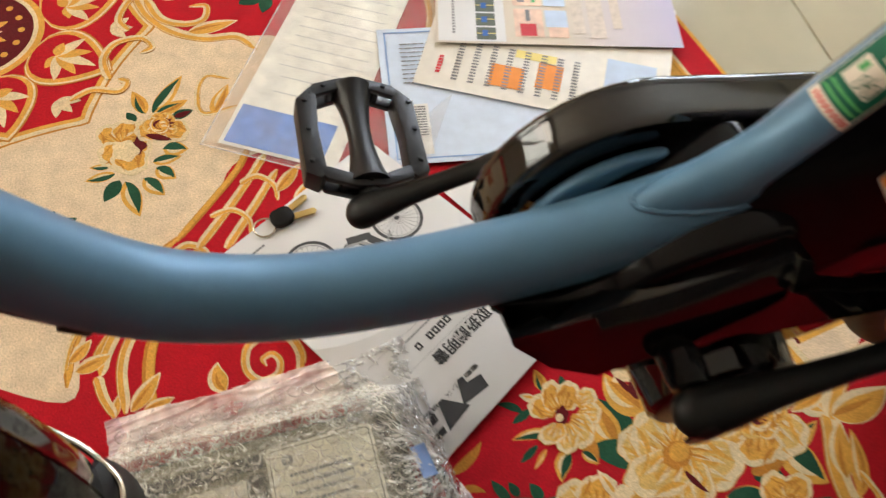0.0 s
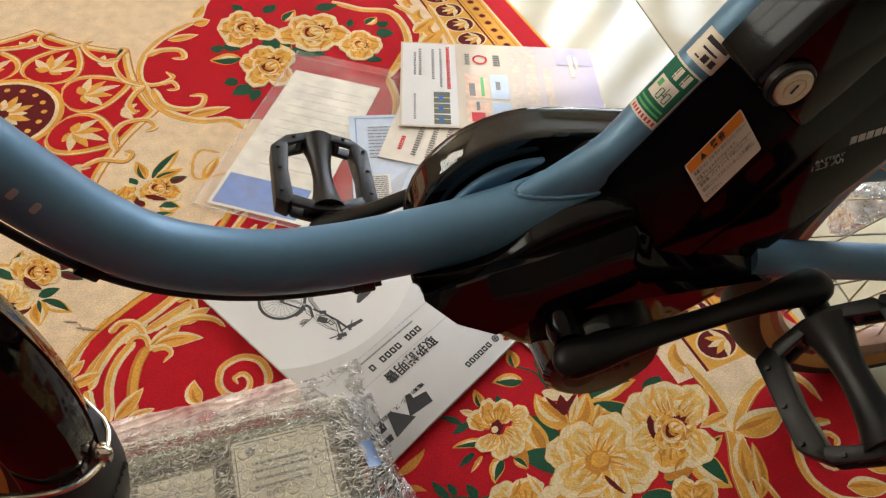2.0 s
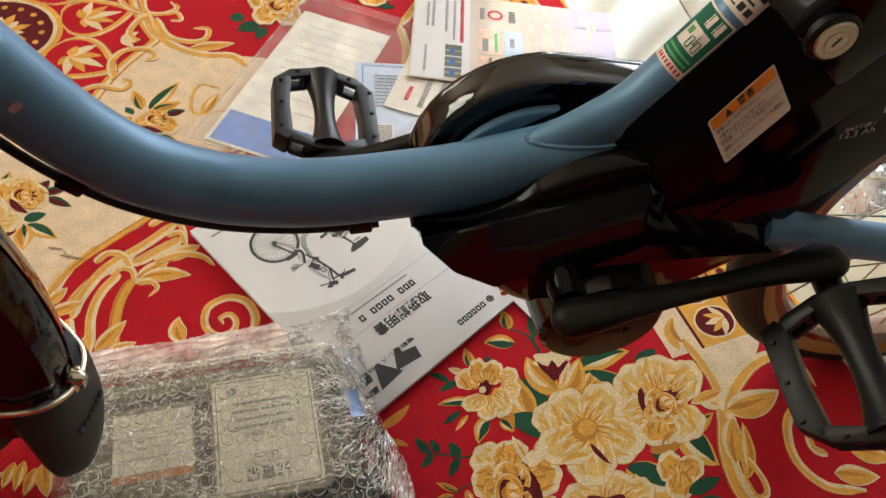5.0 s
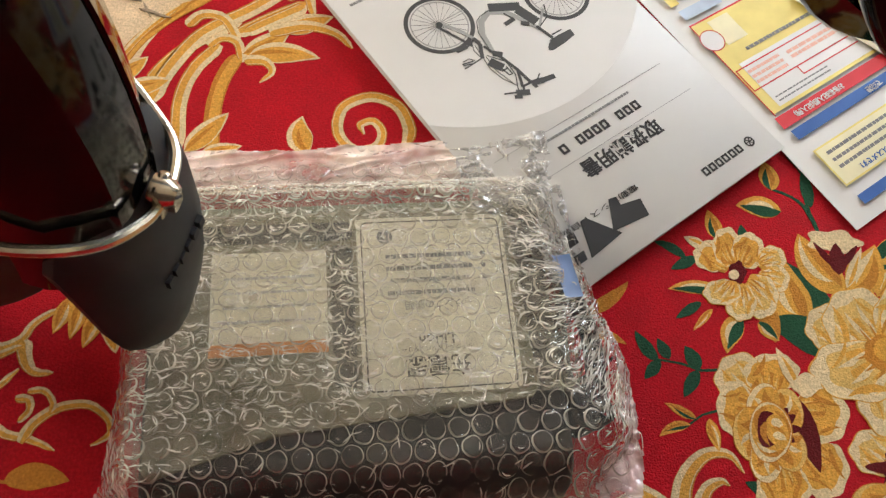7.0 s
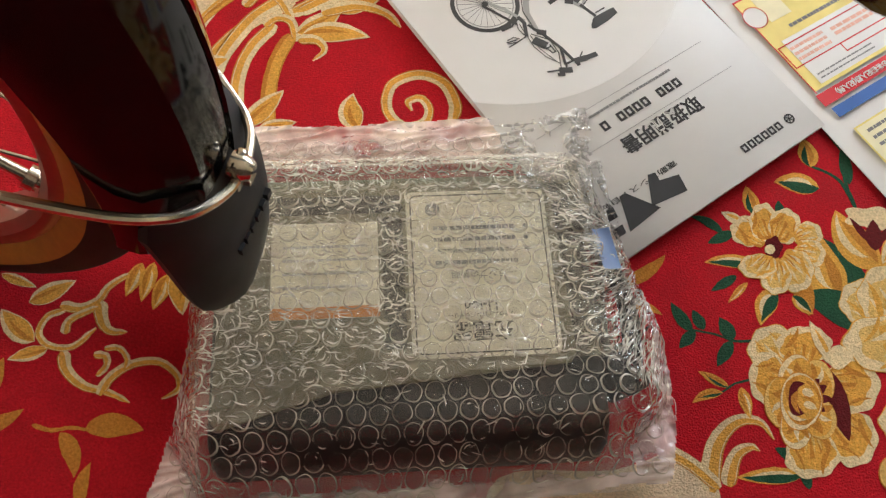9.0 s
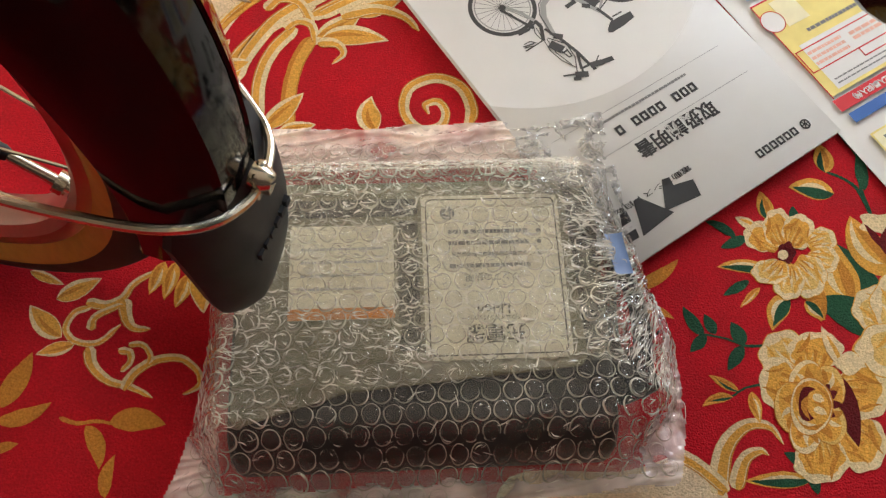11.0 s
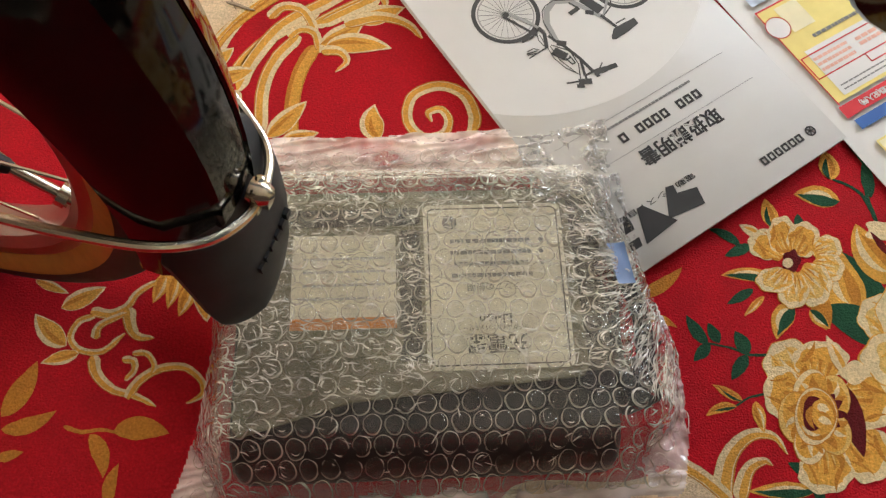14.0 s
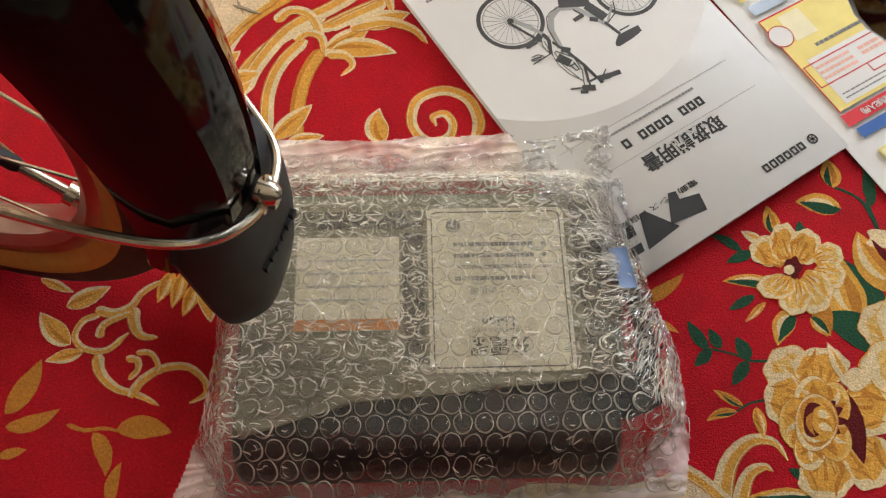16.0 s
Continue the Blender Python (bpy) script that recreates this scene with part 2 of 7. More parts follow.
def lathe(profile, seg=48, m=None, bm=None, start=0.0, end=2 * math.pi):
    """Turn (radius, height) pairs round z; a closed outline when profile ends where it began."""
    bm = bm or bmesh.new()
    whole = abs(end - start - 2 * math.pi) < 1e-6
    n = seg if whole else seg + 1
    rings = []
    for k in range(n):
        a = start + (end - start) * k / seg
        rings.append([bm.verts.new((r * math.cos(a), r * math.sin(a), z)) for r, z in profile])
    for k in range(seg):
        a, b = rings[k], rings[(k + 1) % n]
        for i in range(len(profile) - 1):
            bm.faces.new((a[i], b[i], b[i + 1], a[i + 1]))
    bmesh.ops.remove_doubles(bm, verts=bm.verts, dist=1e-6)
    if m is not None:
        bmesh.ops.transform(bm, matrix=m, verts=bm.verts)
    return bm


def slab(outline, z0, z1, bevel=0.0, m=None, bm=None, seg=2):
    """A flat outline raised from z0 to z1, edges rounded."""
    own = bmesh.new()
    low = [own.verts.new((x, y, z0)) for x, y in outline]
    high = [own.verts.new((x, y, z1)) for x, y in outline]
    n = len(outline)
    own.faces.new(low[::-1]), own.faces.new(high)
    for i in range(n):
        own.faces.new((low[i], low[(i + 1) % n], high[(i + 1) % n], high[i]))
    bmesh.ops.recalc_face_normals(own, faces=own.faces)
    if bevel:
        sharp = [e for e in own.edges if len(e.link_faces) == 2 and e.calc_face_angle(0) > 0.6]
        bmesh.ops.bevel(own, geom=sharp, offset=bevel, segments=seg, affect="EDGES", profile=0.5)
    if m is not None:
        bmesh.ops.transform(own, matrix=m, verts=own.verts)
    if bm is None:
        return own
    tmp = bpy.data.meshes.new("tmp")
    own.to_mesh(tmp), own.free()
    bm.from_mesh(tmp), bpy.data.meshes.remove(tmp)
    return bm


def round_rect(w, h, r=0.0, n=4, cx=0.0, cy=0.0):
    if r <= 0:
        return [(cx - w / 2, cy - h / 2), (cx + w / 2, cy - h / 2), (cx + w / 2, cy + h / 2), (cx - w / 2, cy + h / 2)]
    out = []
    for sx, sy, a0 in ((1, -1, -90), (1, 1, 0), (-1, 1, 90), (-1, -1, 180)):
        for k in range(n + 1):
            a = radians(a0 + 90 * k / n)
            out.append((cx + sx * (w / 2 - r) + r * math.cos(a), cy + sy * (h / 2 - r) + r * math.sin(a)))
    return out


def box(w, d, h, bevel=0.002, m=None, r=0.0):
    return slab(round_rect(w, d, r), -h / 2, h / 2, bevel, m)


def along(a, b, up=(0, 1, 0)):
    """A pose at a whose x axis runs to b."""
    x = (Vector(b) - Vector(a)).normalized()
    z = x.cross(Vector(up)).normalized()
    y = z.cross(x)
    m = Matrix((x, y, z)).transposed().to_4x4()
    m.translation = a
    return m


def hull(points_rings, bm=None):
    """A closed skin through rings of equal count."""
    bm = bm or bmesh.new()
    rings = [[bm.verts.new(p) for p in ring] for ring in points_rings]
    n = len(rings[0])
    for a, b in zip(rings, rings[1:]):
        for k in range(n):
            bm.faces.new((a[k], a[(k + 1) % n], b[(k + 1) % n], b[k]))
    bm.faces.new(rings[0][::-1]), bm.faces.new(rings[-1])
    bmesh.ops.recalc_face_normals(bm, faces=bm.faces)
    return bm


def lettering(name, text, size, material, parent, m, depth=0.0002, label="", bold=0.0, stretch=1.0):
    """Raised print with the built-in font, as a mesh."""
    cu = bpy.data.curves.new("text", "FONT")
    cu.body, cu.size, cu.extrude, cu.offset = text, size, depth, bold
    cu.align_x, cu.align_y = "CENTER", "CENTER"
    tmp = bpy.data.objects.new("text", cu)
    me = bpy.data.meshes.new_from_object(tmp)
    bpy.data.objects.remove(tmp), bpy.data.curves.remove(cu)
    me.transform(m @ Matrix.Diagonal((stretch, 1, 1, 1)))
    me.materials.clear()
    me.materials.append(material)
    ob = new(name, me)
    ob.parent = parent
    if label:
        ob["label"] = label
    return ob


def print_bars(bm, x, y, w, h, z, rows=1, gap=0.5, seed=0, words=6, t=0.00012):
    """Small bars standing for lines of print that cannot be read."""
    rng = random.Random(seed)
    pitch = h / rows
    for r in range(rows):
        yy, xx = y + h / 2 - pitch * (r + 0.5), x - w / 2
        while xx < x + w / 2 - 1e-5:
            ww = min(w / words * rng.uniform(0.5, 1.3), x + w / 2 - xx)
            slab(round_rect(ww * 0.86, pitch * gap, 0, cx=xx + ww / 2, cy=yy), z, z + t, 0, None, bm)
            xx += ww
    return bm


# ---------- room ----------
X0, X1, Y0, Y1, TOP, GROUND = -2.6, 3.4, -2.6, 2.6, 2.6, -0.008


def wall(name, w, h, m, hole=None, material=M_WALL, label="plain cream painted plaster wall of the room"):
    """A 0.12 m wall in its own plane, with at most one opening (x0, x1, z0, z1)."""
    bm = bmesh.new()
    xs, zs = [0, w], [0, h]
    if hole:
        xs, zs = [0, hole[0], hole[1], w], [0, hole[2], hole[3], h]
    for i in range(len(xs) - 1):
        for k in range(len(zs) - 1):
            if hole and i == 1 and k == 1:
                continue
            slab([(xs[i], 0), (xs[i + 1], 0), (xs[i + 1], 0.12), (xs[i], 0.12)], zs[k], zs[k + 1], 0, None, bm)
    ob = part(name, bm, material, smooth=False)
    ob.matrix_world = m
    return tagged(ob, label, "wall", kind="structure")


wall("wall_north", X1 - X0, TOP - GROUND, pose(X0, Y1, GROUND), (3.35, 5.45, 0.45, 2.15))
# unseen south wall, set near and dark to shape the bicycle's reflections
wall("wall_south", X1 - X0, TOP - GROUND, pose(X0, Y0 - 0.12, GROUND), None, M_DARKWALL, "unseen dark wall, added to darken reflections in the black plastic")
wall("wall_west", Y1 - Y0, TOP - GROUND, pose(X0, Y0, GROUND, 0, 0, 90), (3.25, 5.05, 0.95, 2.25))
wall("wall_east", Y1 - Y0, TOP - GROUND, pose(X1 + 0.12, Y0, GROUND, 0, 0, 90))
ob = part("ceiling", box(X1 - X0, Y1 - Y0, 0.1, 0, pose((X0 + X1) / 2, (Y0 + Y1) / 2, TOP + 0.05)), M_CEIL, smooth=False)
tagged(ob, "plain white painted ceiling", "ceiling", kind="structure")


def window(name, w, h, m, bars):
    ob = tagged(new(name), "white painted window with upright bars, daylight outside", "window", kind="structure")
    ob.matrix_world = m
    for x, y, a, b in ((0, -h / 2 + 0.025, w, 0.05), (0, h / 2 - 0.025, w, 0.05), (-w / 2 + 0.025, 0, 0.05, h - 0.1), (w / 2 - 0.025, 0, 0.05, h - 0.1)):
        part("window_frame", box(a, 0.06, b, 0.004, pose(x, 0, y)), M_FRAMEW, ob)
    for k in range(bars):
        x = -w / 2 + w * (k + 1) / (bars + 1)
        part("window_bar", box(0.045, 0.05, h - 0.1, 0.004, pose(x, 0, 0)), M_FRAMEW, ob)
    pane = part("pane", box(w - 0.1, 0.006, h - 0.1, 0, pose(0, 0.02, 0)), M_GLASS, ob)
    pane.visible_shadow = False


window("window_1", 2.1, 1.7, pose(1.80, Y1 + 0.07, GROUND + 1.30), 3)
# unseen window, added in the west wall for the warm side fill
window("added_side_window", 1.8, 1.3, pose(X0 - 0.07, 1.55, GROUND + 1.6, 0, 0, 90), 2)



def drape(x, w):
    """A gathered strip of curtain hanging before the window."""
    line = [(x + w * (k / 24 - 0.5), Y1 - 0.10 + 0.022 * math.sin(k * 1.35)) for k in range(25)]
    ob = part("curtain", slab(line + [(a, b + 0.004) for a, b in line[::-1]], GROUND + 0.05, GROUND + 2.25), M_CURTAIN)
    return tagged(ob, "gathered grey-green curtain hanging before a bright window", "curtain", "curtains at the window")


for x in (0.86, 1.34, 1.78, 2.36):
    drape(x, 0.20)

floor = tagged(part("floor", box(X1 - X0, Y1 - Y0, 0.06, 0, pose((X0 + X1) / 2, (Y0 + Y1) / 2, GROUND - 0.035)), M_GROUT, smooth=False), "polished cream floor tiles with thin grey joints", "floor", kind="structure")
# ---------- carpet ----------
EDGE = Matrix.Translation((0.445, 0.493, 0)) @ Matrix.Rotation(radians(12.1), 4, "Z")  # y runs along the carpet's edge, x outwards
carpet = tagged(new("carpet"), "red and cream floral carpet with gold scrolls, on floor tiles", "carpet")
base = part("ground_weave", slab([(-2.3, -2.0), (0, -2.0), (0, 2.0), (-2.3, 2.0)], GROUND, 0.0, 0.003, EDGE), M_RED, carpet, "bright red woven ground")


# ---------- carpet pattern: each motif is an area of coloured pile, in millimetres ----------
M_STAIN = mat("old_grey_stain", (0.36, 0.28, 0.20), **PILE)
motif = {}


def encloses(ring, p):
    """Whether a place lies inside an outline."""
    a, b = ring, np.roll(ring, -1, axis=0)
    cross = (a[:, 1] > p[1]) != (b[:, 1] > p[1])
    dy = np.where(np.abs(b[:, 1] - a[:, 1]) < 1e-12, 1e-12, b[:, 1] - a[:, 1])
    return bool((cross & (p[0] < a[:, 0] + (p[1] - a[:, 1]) * (b[:, 0] - a[:, 0]) / dy)).sum() % 2)


def finish_motif():
    """Link the motif; sprays that do not touch become pieces of their own."""
    if not motif or not motif["v"]:
        return
    pts = np.array(motif["v"])
    cells = [set(map(tuple, np.floor(np.concatenate([pts[k:k + n, :2] + o for o in ((0, 0), (0.001, 0), (0, 0.001), (0.001, 0.001))]) / 0.002).astype(int))) for k, n in motif["areas"]]
    group = list(range(len(cells)))

    def root(i):
        while group[i] != i:
            i = group[i]
        return i

    boxes = [(pts[k:k + n, :2].min(0) - 0.001, pts[k:k + n, :2].max(0) + 0.001) for k, n in motif["areas"]]
    for i in range(len(cells)):
        for j in range(i):
            inside = (boxes[j][0] <= boxes[i][0]).all() and (boxes[j][1] >= boxes[i][1]).all() and encloses(pts[motif["areas"][j][0]:sum(motif["areas"][j]), :2], pts[motif["areas"][i][0], :2])
            if root(i) != root(j) and (inside or cells[i] & cells[j]):
                group[root(j)] = root(i)
    for g in sorted({root(i) for i in range(len(cells))}):
        v, f, mi = [], [], []
        for i, (k, n) in enumerate(motif["areas"]):
            if root(i) == g:
                shift = len(v) - k
                v += motif["v"][k:k + 2 * n]
                lo = i and motif["faces"][i - 1]
                f += [[q + shift for q in face] for face in motif["f"][lo:motif["faces"][i]]]
                mi += motif["i"][lo:motif["faces"][i]]
        me = bpy.data.meshes.new(motif["name"])
        me.from_pydata(v, [], f)
        for m in motif["mats"]:
            me.materials.append(m)
        me.polygons.foreach_set("material_index", mi)
        me.validate()
        ob = new(motif["name"], me)
        ob.parent = carpet


def begin(name, level):
    """Start a motif; a higher level lies over a lower one."""
    finish_motif()
    motif.clear()
    motif.update(name=name, v=[], f=[], i=[], mats=[], areas=[], faces=[], z=0.00015 + 0.00012 * level)


def area(pts, material, fuzz=0.0004):
    """One patch of pile with a slightly ragged woven edge."""
    if material not in motif["mats"]:
        motif["mats"].append(material)
    k, n, z = len(motif["v"]), len(pts), motif["z"]
    motif["z"] += 0.000005
    top = []
    for x, y in pts:
        j = noise.noise_vector(Vector((x * 450, y * 450, 0))) * fuzz
        top.append((x + j.x, y + j.y, z))
    motif["v"] += top + [(x, y, -0.0003) for x, y, _ in top]
    turn = sum(pts[i - 1][0] * pts[i][1] - pts[i][0] * pts[i - 1][1] for i in range(n))
    order = list(range(n)) if turn > 0 else list(range(n))[::-1]
    motif["f"].append([k + i for i in order])
    motif["f"] += [[k + order[i - 1], k + n + order[i - 1], k + n + order[i], k + order[i]] for i in range(n)]
    motif["i"] += [motif["mats"].index(material)] * (n + 1)
    motif["areas"].append((k, n)), motif["faces"].append(len(motif["f"]))


def mm(*v):
    return [q * 0.001 for q in v]


def leaf_area(a, b, w, bend, material, shift=0.0, t0=0.0, t1=1.0):
    d = b - a
    side = Vector((-d.y, d.x)).normalized()
    mid = (a + b) / 2 + side * bend * d.length
    left, right, n = [], [], 12
    for k in range(n + 1):
        t = t0 + (t1 - t0) * k / n
        p = a * (1 - t) ** 2 + mid * 2 * t * (1 - t) + b * t * t
        tan = ((mid - a) * (1 - t) + (b - mid) * t).normalized()
        nrm = Vector((-tan.y, tan.x))
        u = k / n
        h = w / 2 * (math.sin(math.pi * u ** 0.8) ** 0.85 if 0 < u < 1 else 0)
        left.append(p + nrm * (h + shift * h)), right.append(p - nrm * (h - shift * h))
    area([tuple(p) for p in left + right[-2:0:-1]], material)


LEAVES = {
    "green": ((M_GREEN, 1.0, 0, 0, 1),), "ochre": ((M_OCHRE, 1.0, 0, 0, 1),), "maroon": ((M_MAROON, 1.0, 0, 0, 1),), "stain": ((M_STAIN, 1.0, 0, 0, 1),),
    "mixed": ((M_GOLD, 1.0, 0, 0, 1), (M_GREEN, 0.52, 0.75, 0.0, 0.92), (M_PALE, 0.22, -1.6, 0.15, 0.8)), "bud": ((M_GOLD, 1.0, 0, 0, 1), (M_GREEN, 0.30, 1.5, 0.0, 0.75), (M_OCHRE, 0.26, -1.1, 0.1, 0.9)),
    "darkbud": ((M_GREEN, 1.0, 0, 0, 1), (M_MAROON, 0.6, -0.3, 0.1, 0.9)), "gold": ((M_GOLD, 1.0, 0, 0, 1), (M_OCHRE, 0.30, -1.4, 0.05, 0.85), (M_PALE, 0.20, 1.9, 0.2, 0.95)),
    "pale": ((M_PALE, 1.0, 0, 0, 1), (M_GOLD, 0.35, -0.8, 0.05, 0.8)), "scroll": ((M_PALE, 1.0, 0, 0, 1), (M_GOLD, 0.74, -0.25, 0.02, 0.94), (M_OCHRE, 0.20, 0.5, 0.0, 0.7)),
}


def leaf(kind, x0, y0, x1, y1, w, bend=0.0):
    a, b = Vector(mm(x0, y0)), Vector(mm(x1, y1))
    for material, k, shift, t0, t1 in LEAVES[kind]:
        leaf_area(a, b, w * 0.001 * k, bend, material, shift, t0, t1)


RIBBONS = {"scroll": ((M_OCHRE, 1.0, 0.0), (M_PALE, 0.9, 0.04), (M_GOLD, 0.46, -0.12)), "flat": ((M_OCHRE, 1.0, 0.0), (M_GOLD, 0.62, 0.1)), "stem": ((M_GREEN, 1.0, 0.0),), "ochre": ((M_OCHRE, 1.0, 0.0),)}


def ribbon(kind, pts, w0, w1):
    line = catmull([(*mm(*p), 0) for p in pts], 7)
    n = len(line)
    for material, k, shift in RIBBONS[kind]:
        left, right = [], []
        for i, p in enumerate(line):
            tan = (line[min(i + 1, n - 1)] - line[max(i - 1, 0)]).normalized()
            nrm, u = Vector((-tan.y, tan.x, 0)), i / (n - 1)
            w = (w0 + (w1 - w0) * u) * 0.001
            h = w * k / 2 * min(1.0, (1 - u) * 9 + 0.25, u * 9 + 0.45)
            left.append(p + nrm * (h + shift * w)), right.append(p - nrm * (h - shift * w))
        area([(p.x, p.y) for p in left + right[::-1]], material)


def oval(c, a, b, k, lobes, amp, phase=0.0, n=44, off=(0, 0)):
    out = []
    for i in range(n):
        t = 2 * math.pi * i / n
        r = k * (1 + amp * math.cos(lobes * t + phase))
        out.append(tuple(c + a * (r * math.cos(t) + off[0]) + b * (r * math.sin(t) + off[1])))
    return out


def blob(material, x, y, ax, ay, bx, by, lobes=0, amp=0.0):
    area(oval(Vector(mm(x, y)), Vector(mm(ax, ay)), Vector(mm(bx, by)), 1.0, lobes, amp), material)


def petal(kind, x, y, ax, ay, bx, by, hx, hy):
    """A lobed petal with a shaded foot, tongues of lighter wool and a pale rim."""
    c, a, b, h = Vector(mm(x, y)), Vector(mm(ax, ay)), Vector(mm(bx, by)), Vector(mm(hx, hy))
    ph = x * 0.37 + y * 0.11
    size = (a.length + b.length) / 2
    way = (c - h).normalized() if (c - h).length > 1e-5 else Vector((1, 0))
    nrm = Vector((-way.y, way.x))
    rim, body, foot_wool, streak = (M_PALE, M_STRAW, M_GOLD, M_OCHRE) if kind == "pale" else (M_PALE, M_GOLD, M_OCHRE, M_STRAW)
    if kind == "pale":
        area(oval(c, a, b, 1.02, 7, 0.045, ph), M_GOLD)
    area(oval(c, a, b, 0.99, 7, 0.045, ph), rim)
    area(oval(c - way * size * 0.15 + nrm * size * 0.05, a, b, 0.80, 6, 0.07, ph), body)
    area(oval(c - way * size * 0.46 + nrm * size * 0.08, a, b, 0.58, 4, 0.14, ph), foot_wool)
    # tongues of the petal's own wool run into the foot
    for k in range(6):
        f = -0.62 + 0.25 * k
        foot = c - way * size * (0.85 - 0.1 * (k % 2)) + nrm * f * size * 0.55
        leaf_area(foot, foot + way * size * (1.05 + 0.12 * (k % 2)) + nrm * f * size * 0.40, size * (0.13 + 0.05 * (k % 2)), 0.10 if k % 2 else -0.06, M_PALE if kind == "pale" and k % 2 else body)
    # fold at one side, and fine streaks
    leaf_area(c + nrm * size * 0.80 - way * size * 0.35, c + nrm * size * 0.30 + way * size * 0.74, size * 0.20, -0.20, foot_wool)
    leaf_area(c - nrm * size * 0.72 - way * size * 0.30, c - nrm * size * 0.42 + way * size * 0.62, size * 0.11, 0.18, foot_wool)
    for f in (-0.30, 0.12, 0.48):
        foot = c - way * size * 0.92 + nrm * f * size * 0.5
        leaf_area(foot, foot + way * size * (0.85 - 0.3 * abs(f)) + nrm * f * size * 0.32, size * 0.09, 0.12, streak)


def rose(kind, x, y, ax, ay, bx, by, turn):
    """Two rings of folded petals round a dark heart."""
    c, a, b = Vector(mm(x, y)), Vector(mm(ax, ay)), Vector(mm(bx, by))
    r0 = Matrix.Rotation(radians(turn), 2)
    u, v = r0 @ Vector((1, 0)), r0 @ Vector((0, 1))
    a, b = a * u.x + b * u.y, a * v.x + b * v.y
    body, fold = (M_GOLD, M_OCHRE) if kind == "warm" else (M_STRAW, M_OCHRE)

    def out(r, t):
        return a * (r * math.cos(radians(t))) + b * (r * math.sin(radians(t)))

    def stroke(r0, t0, r1, t1, w, bend, material):
        leaf_area(c + out(r0, t0), c + out(r1, t1), a.length * w, bend, material)

    # broad outer petals that overlap: pale lip, warm body, long curved folds
    for k, (t, reach, w) in enumerate(((20, 0.96, 0.44), (95, 0.92, 0.46), (165, 1.0, 0.50), (230, 0.94, 0.44), (300, 0.98, 0.40))):
        o, side = out(reach, t), out(1, t + 90)
        m = c + o * 0.56
        area(oval(m, side * w, o * 0.44, 1.03, 2, 0.05, k), fold)
        area(oval(m + o * 0.01, side * w, o * 0.44, 0.98, 2, 0.05, k), M_PALE if k % 2 else M_STRAW)
        area(oval(m - o * 0.05 - side * 0.06, side * w, o * 0.44, 0.86, 2, 0.09, k), body)
        stroke(0.40, t - 34, 0.84 * reach, t - 14, 0.22, 0.3, fold)
        stroke(0.44, t + 4, 0.86 * reach, t + 12, 0.12, -0.3, M_PALE)
        stroke(0.46, t + 20, 0.80 * reach, t + 32, 0.16, -0.3, fold)
    # dark hollow down one side of the bowl, frayed outwards
    for t, far, w in ((318, 0.62, 0.22), (340, 0.80, 0.20), (2, 0.70, 0.22), (22, 0.60, 0.20)):
        stroke(0.30, t - 4, far, t, w, 0.12, M_MAROON)
    # the bowl: rolled petals wrapped round a dark crescent
    area(oval(c - a * 0.06, a, b, 0.57, 3, 0.03, turn), fold)
    area(oval(c - a * 0.07, a, b, 0.545, 3, 0.03, turn), M_PALE)
    area(oval(c - a * 0.035 + b * 0.025, a, b, 0.485, 2, 0.04, turn), body)
    stroke(0.50, 200, 0.44, 290, 0.13, -0.42, fold)
    stroke(0.46, 185, 0.38, 262, 0.10, -0.42, M_PALE)
    stroke(0.44, 80, 0.40, 165, 0.14, -0.42, fold)
    stroke(0.40, 300, 0.38, 60, 0.14, -0.5, fold)
    area(oval(c - a * 0.07 + b * 0.05, a, b, 0.33, 3, 0.08, turn), M_MAROON)
    area(oval(c + a * 0.11 - b * 0.05, a * 0.9, b * 1.15, 0.29, 2, 0.10, turn), body)
    stroke(0.22, 110, 0.30, 235, 0.15, -0.42, fold)
    stroke(0.12, 80, 0.30, 355, 0.22, 0.25, M_PALE)
    stroke(0.10, 250, 0.40, 312, 0.18, 0.25, M_PALE)
    stroke(0.06, 60, 0.34, 325, 0.09, 0.2, fold)


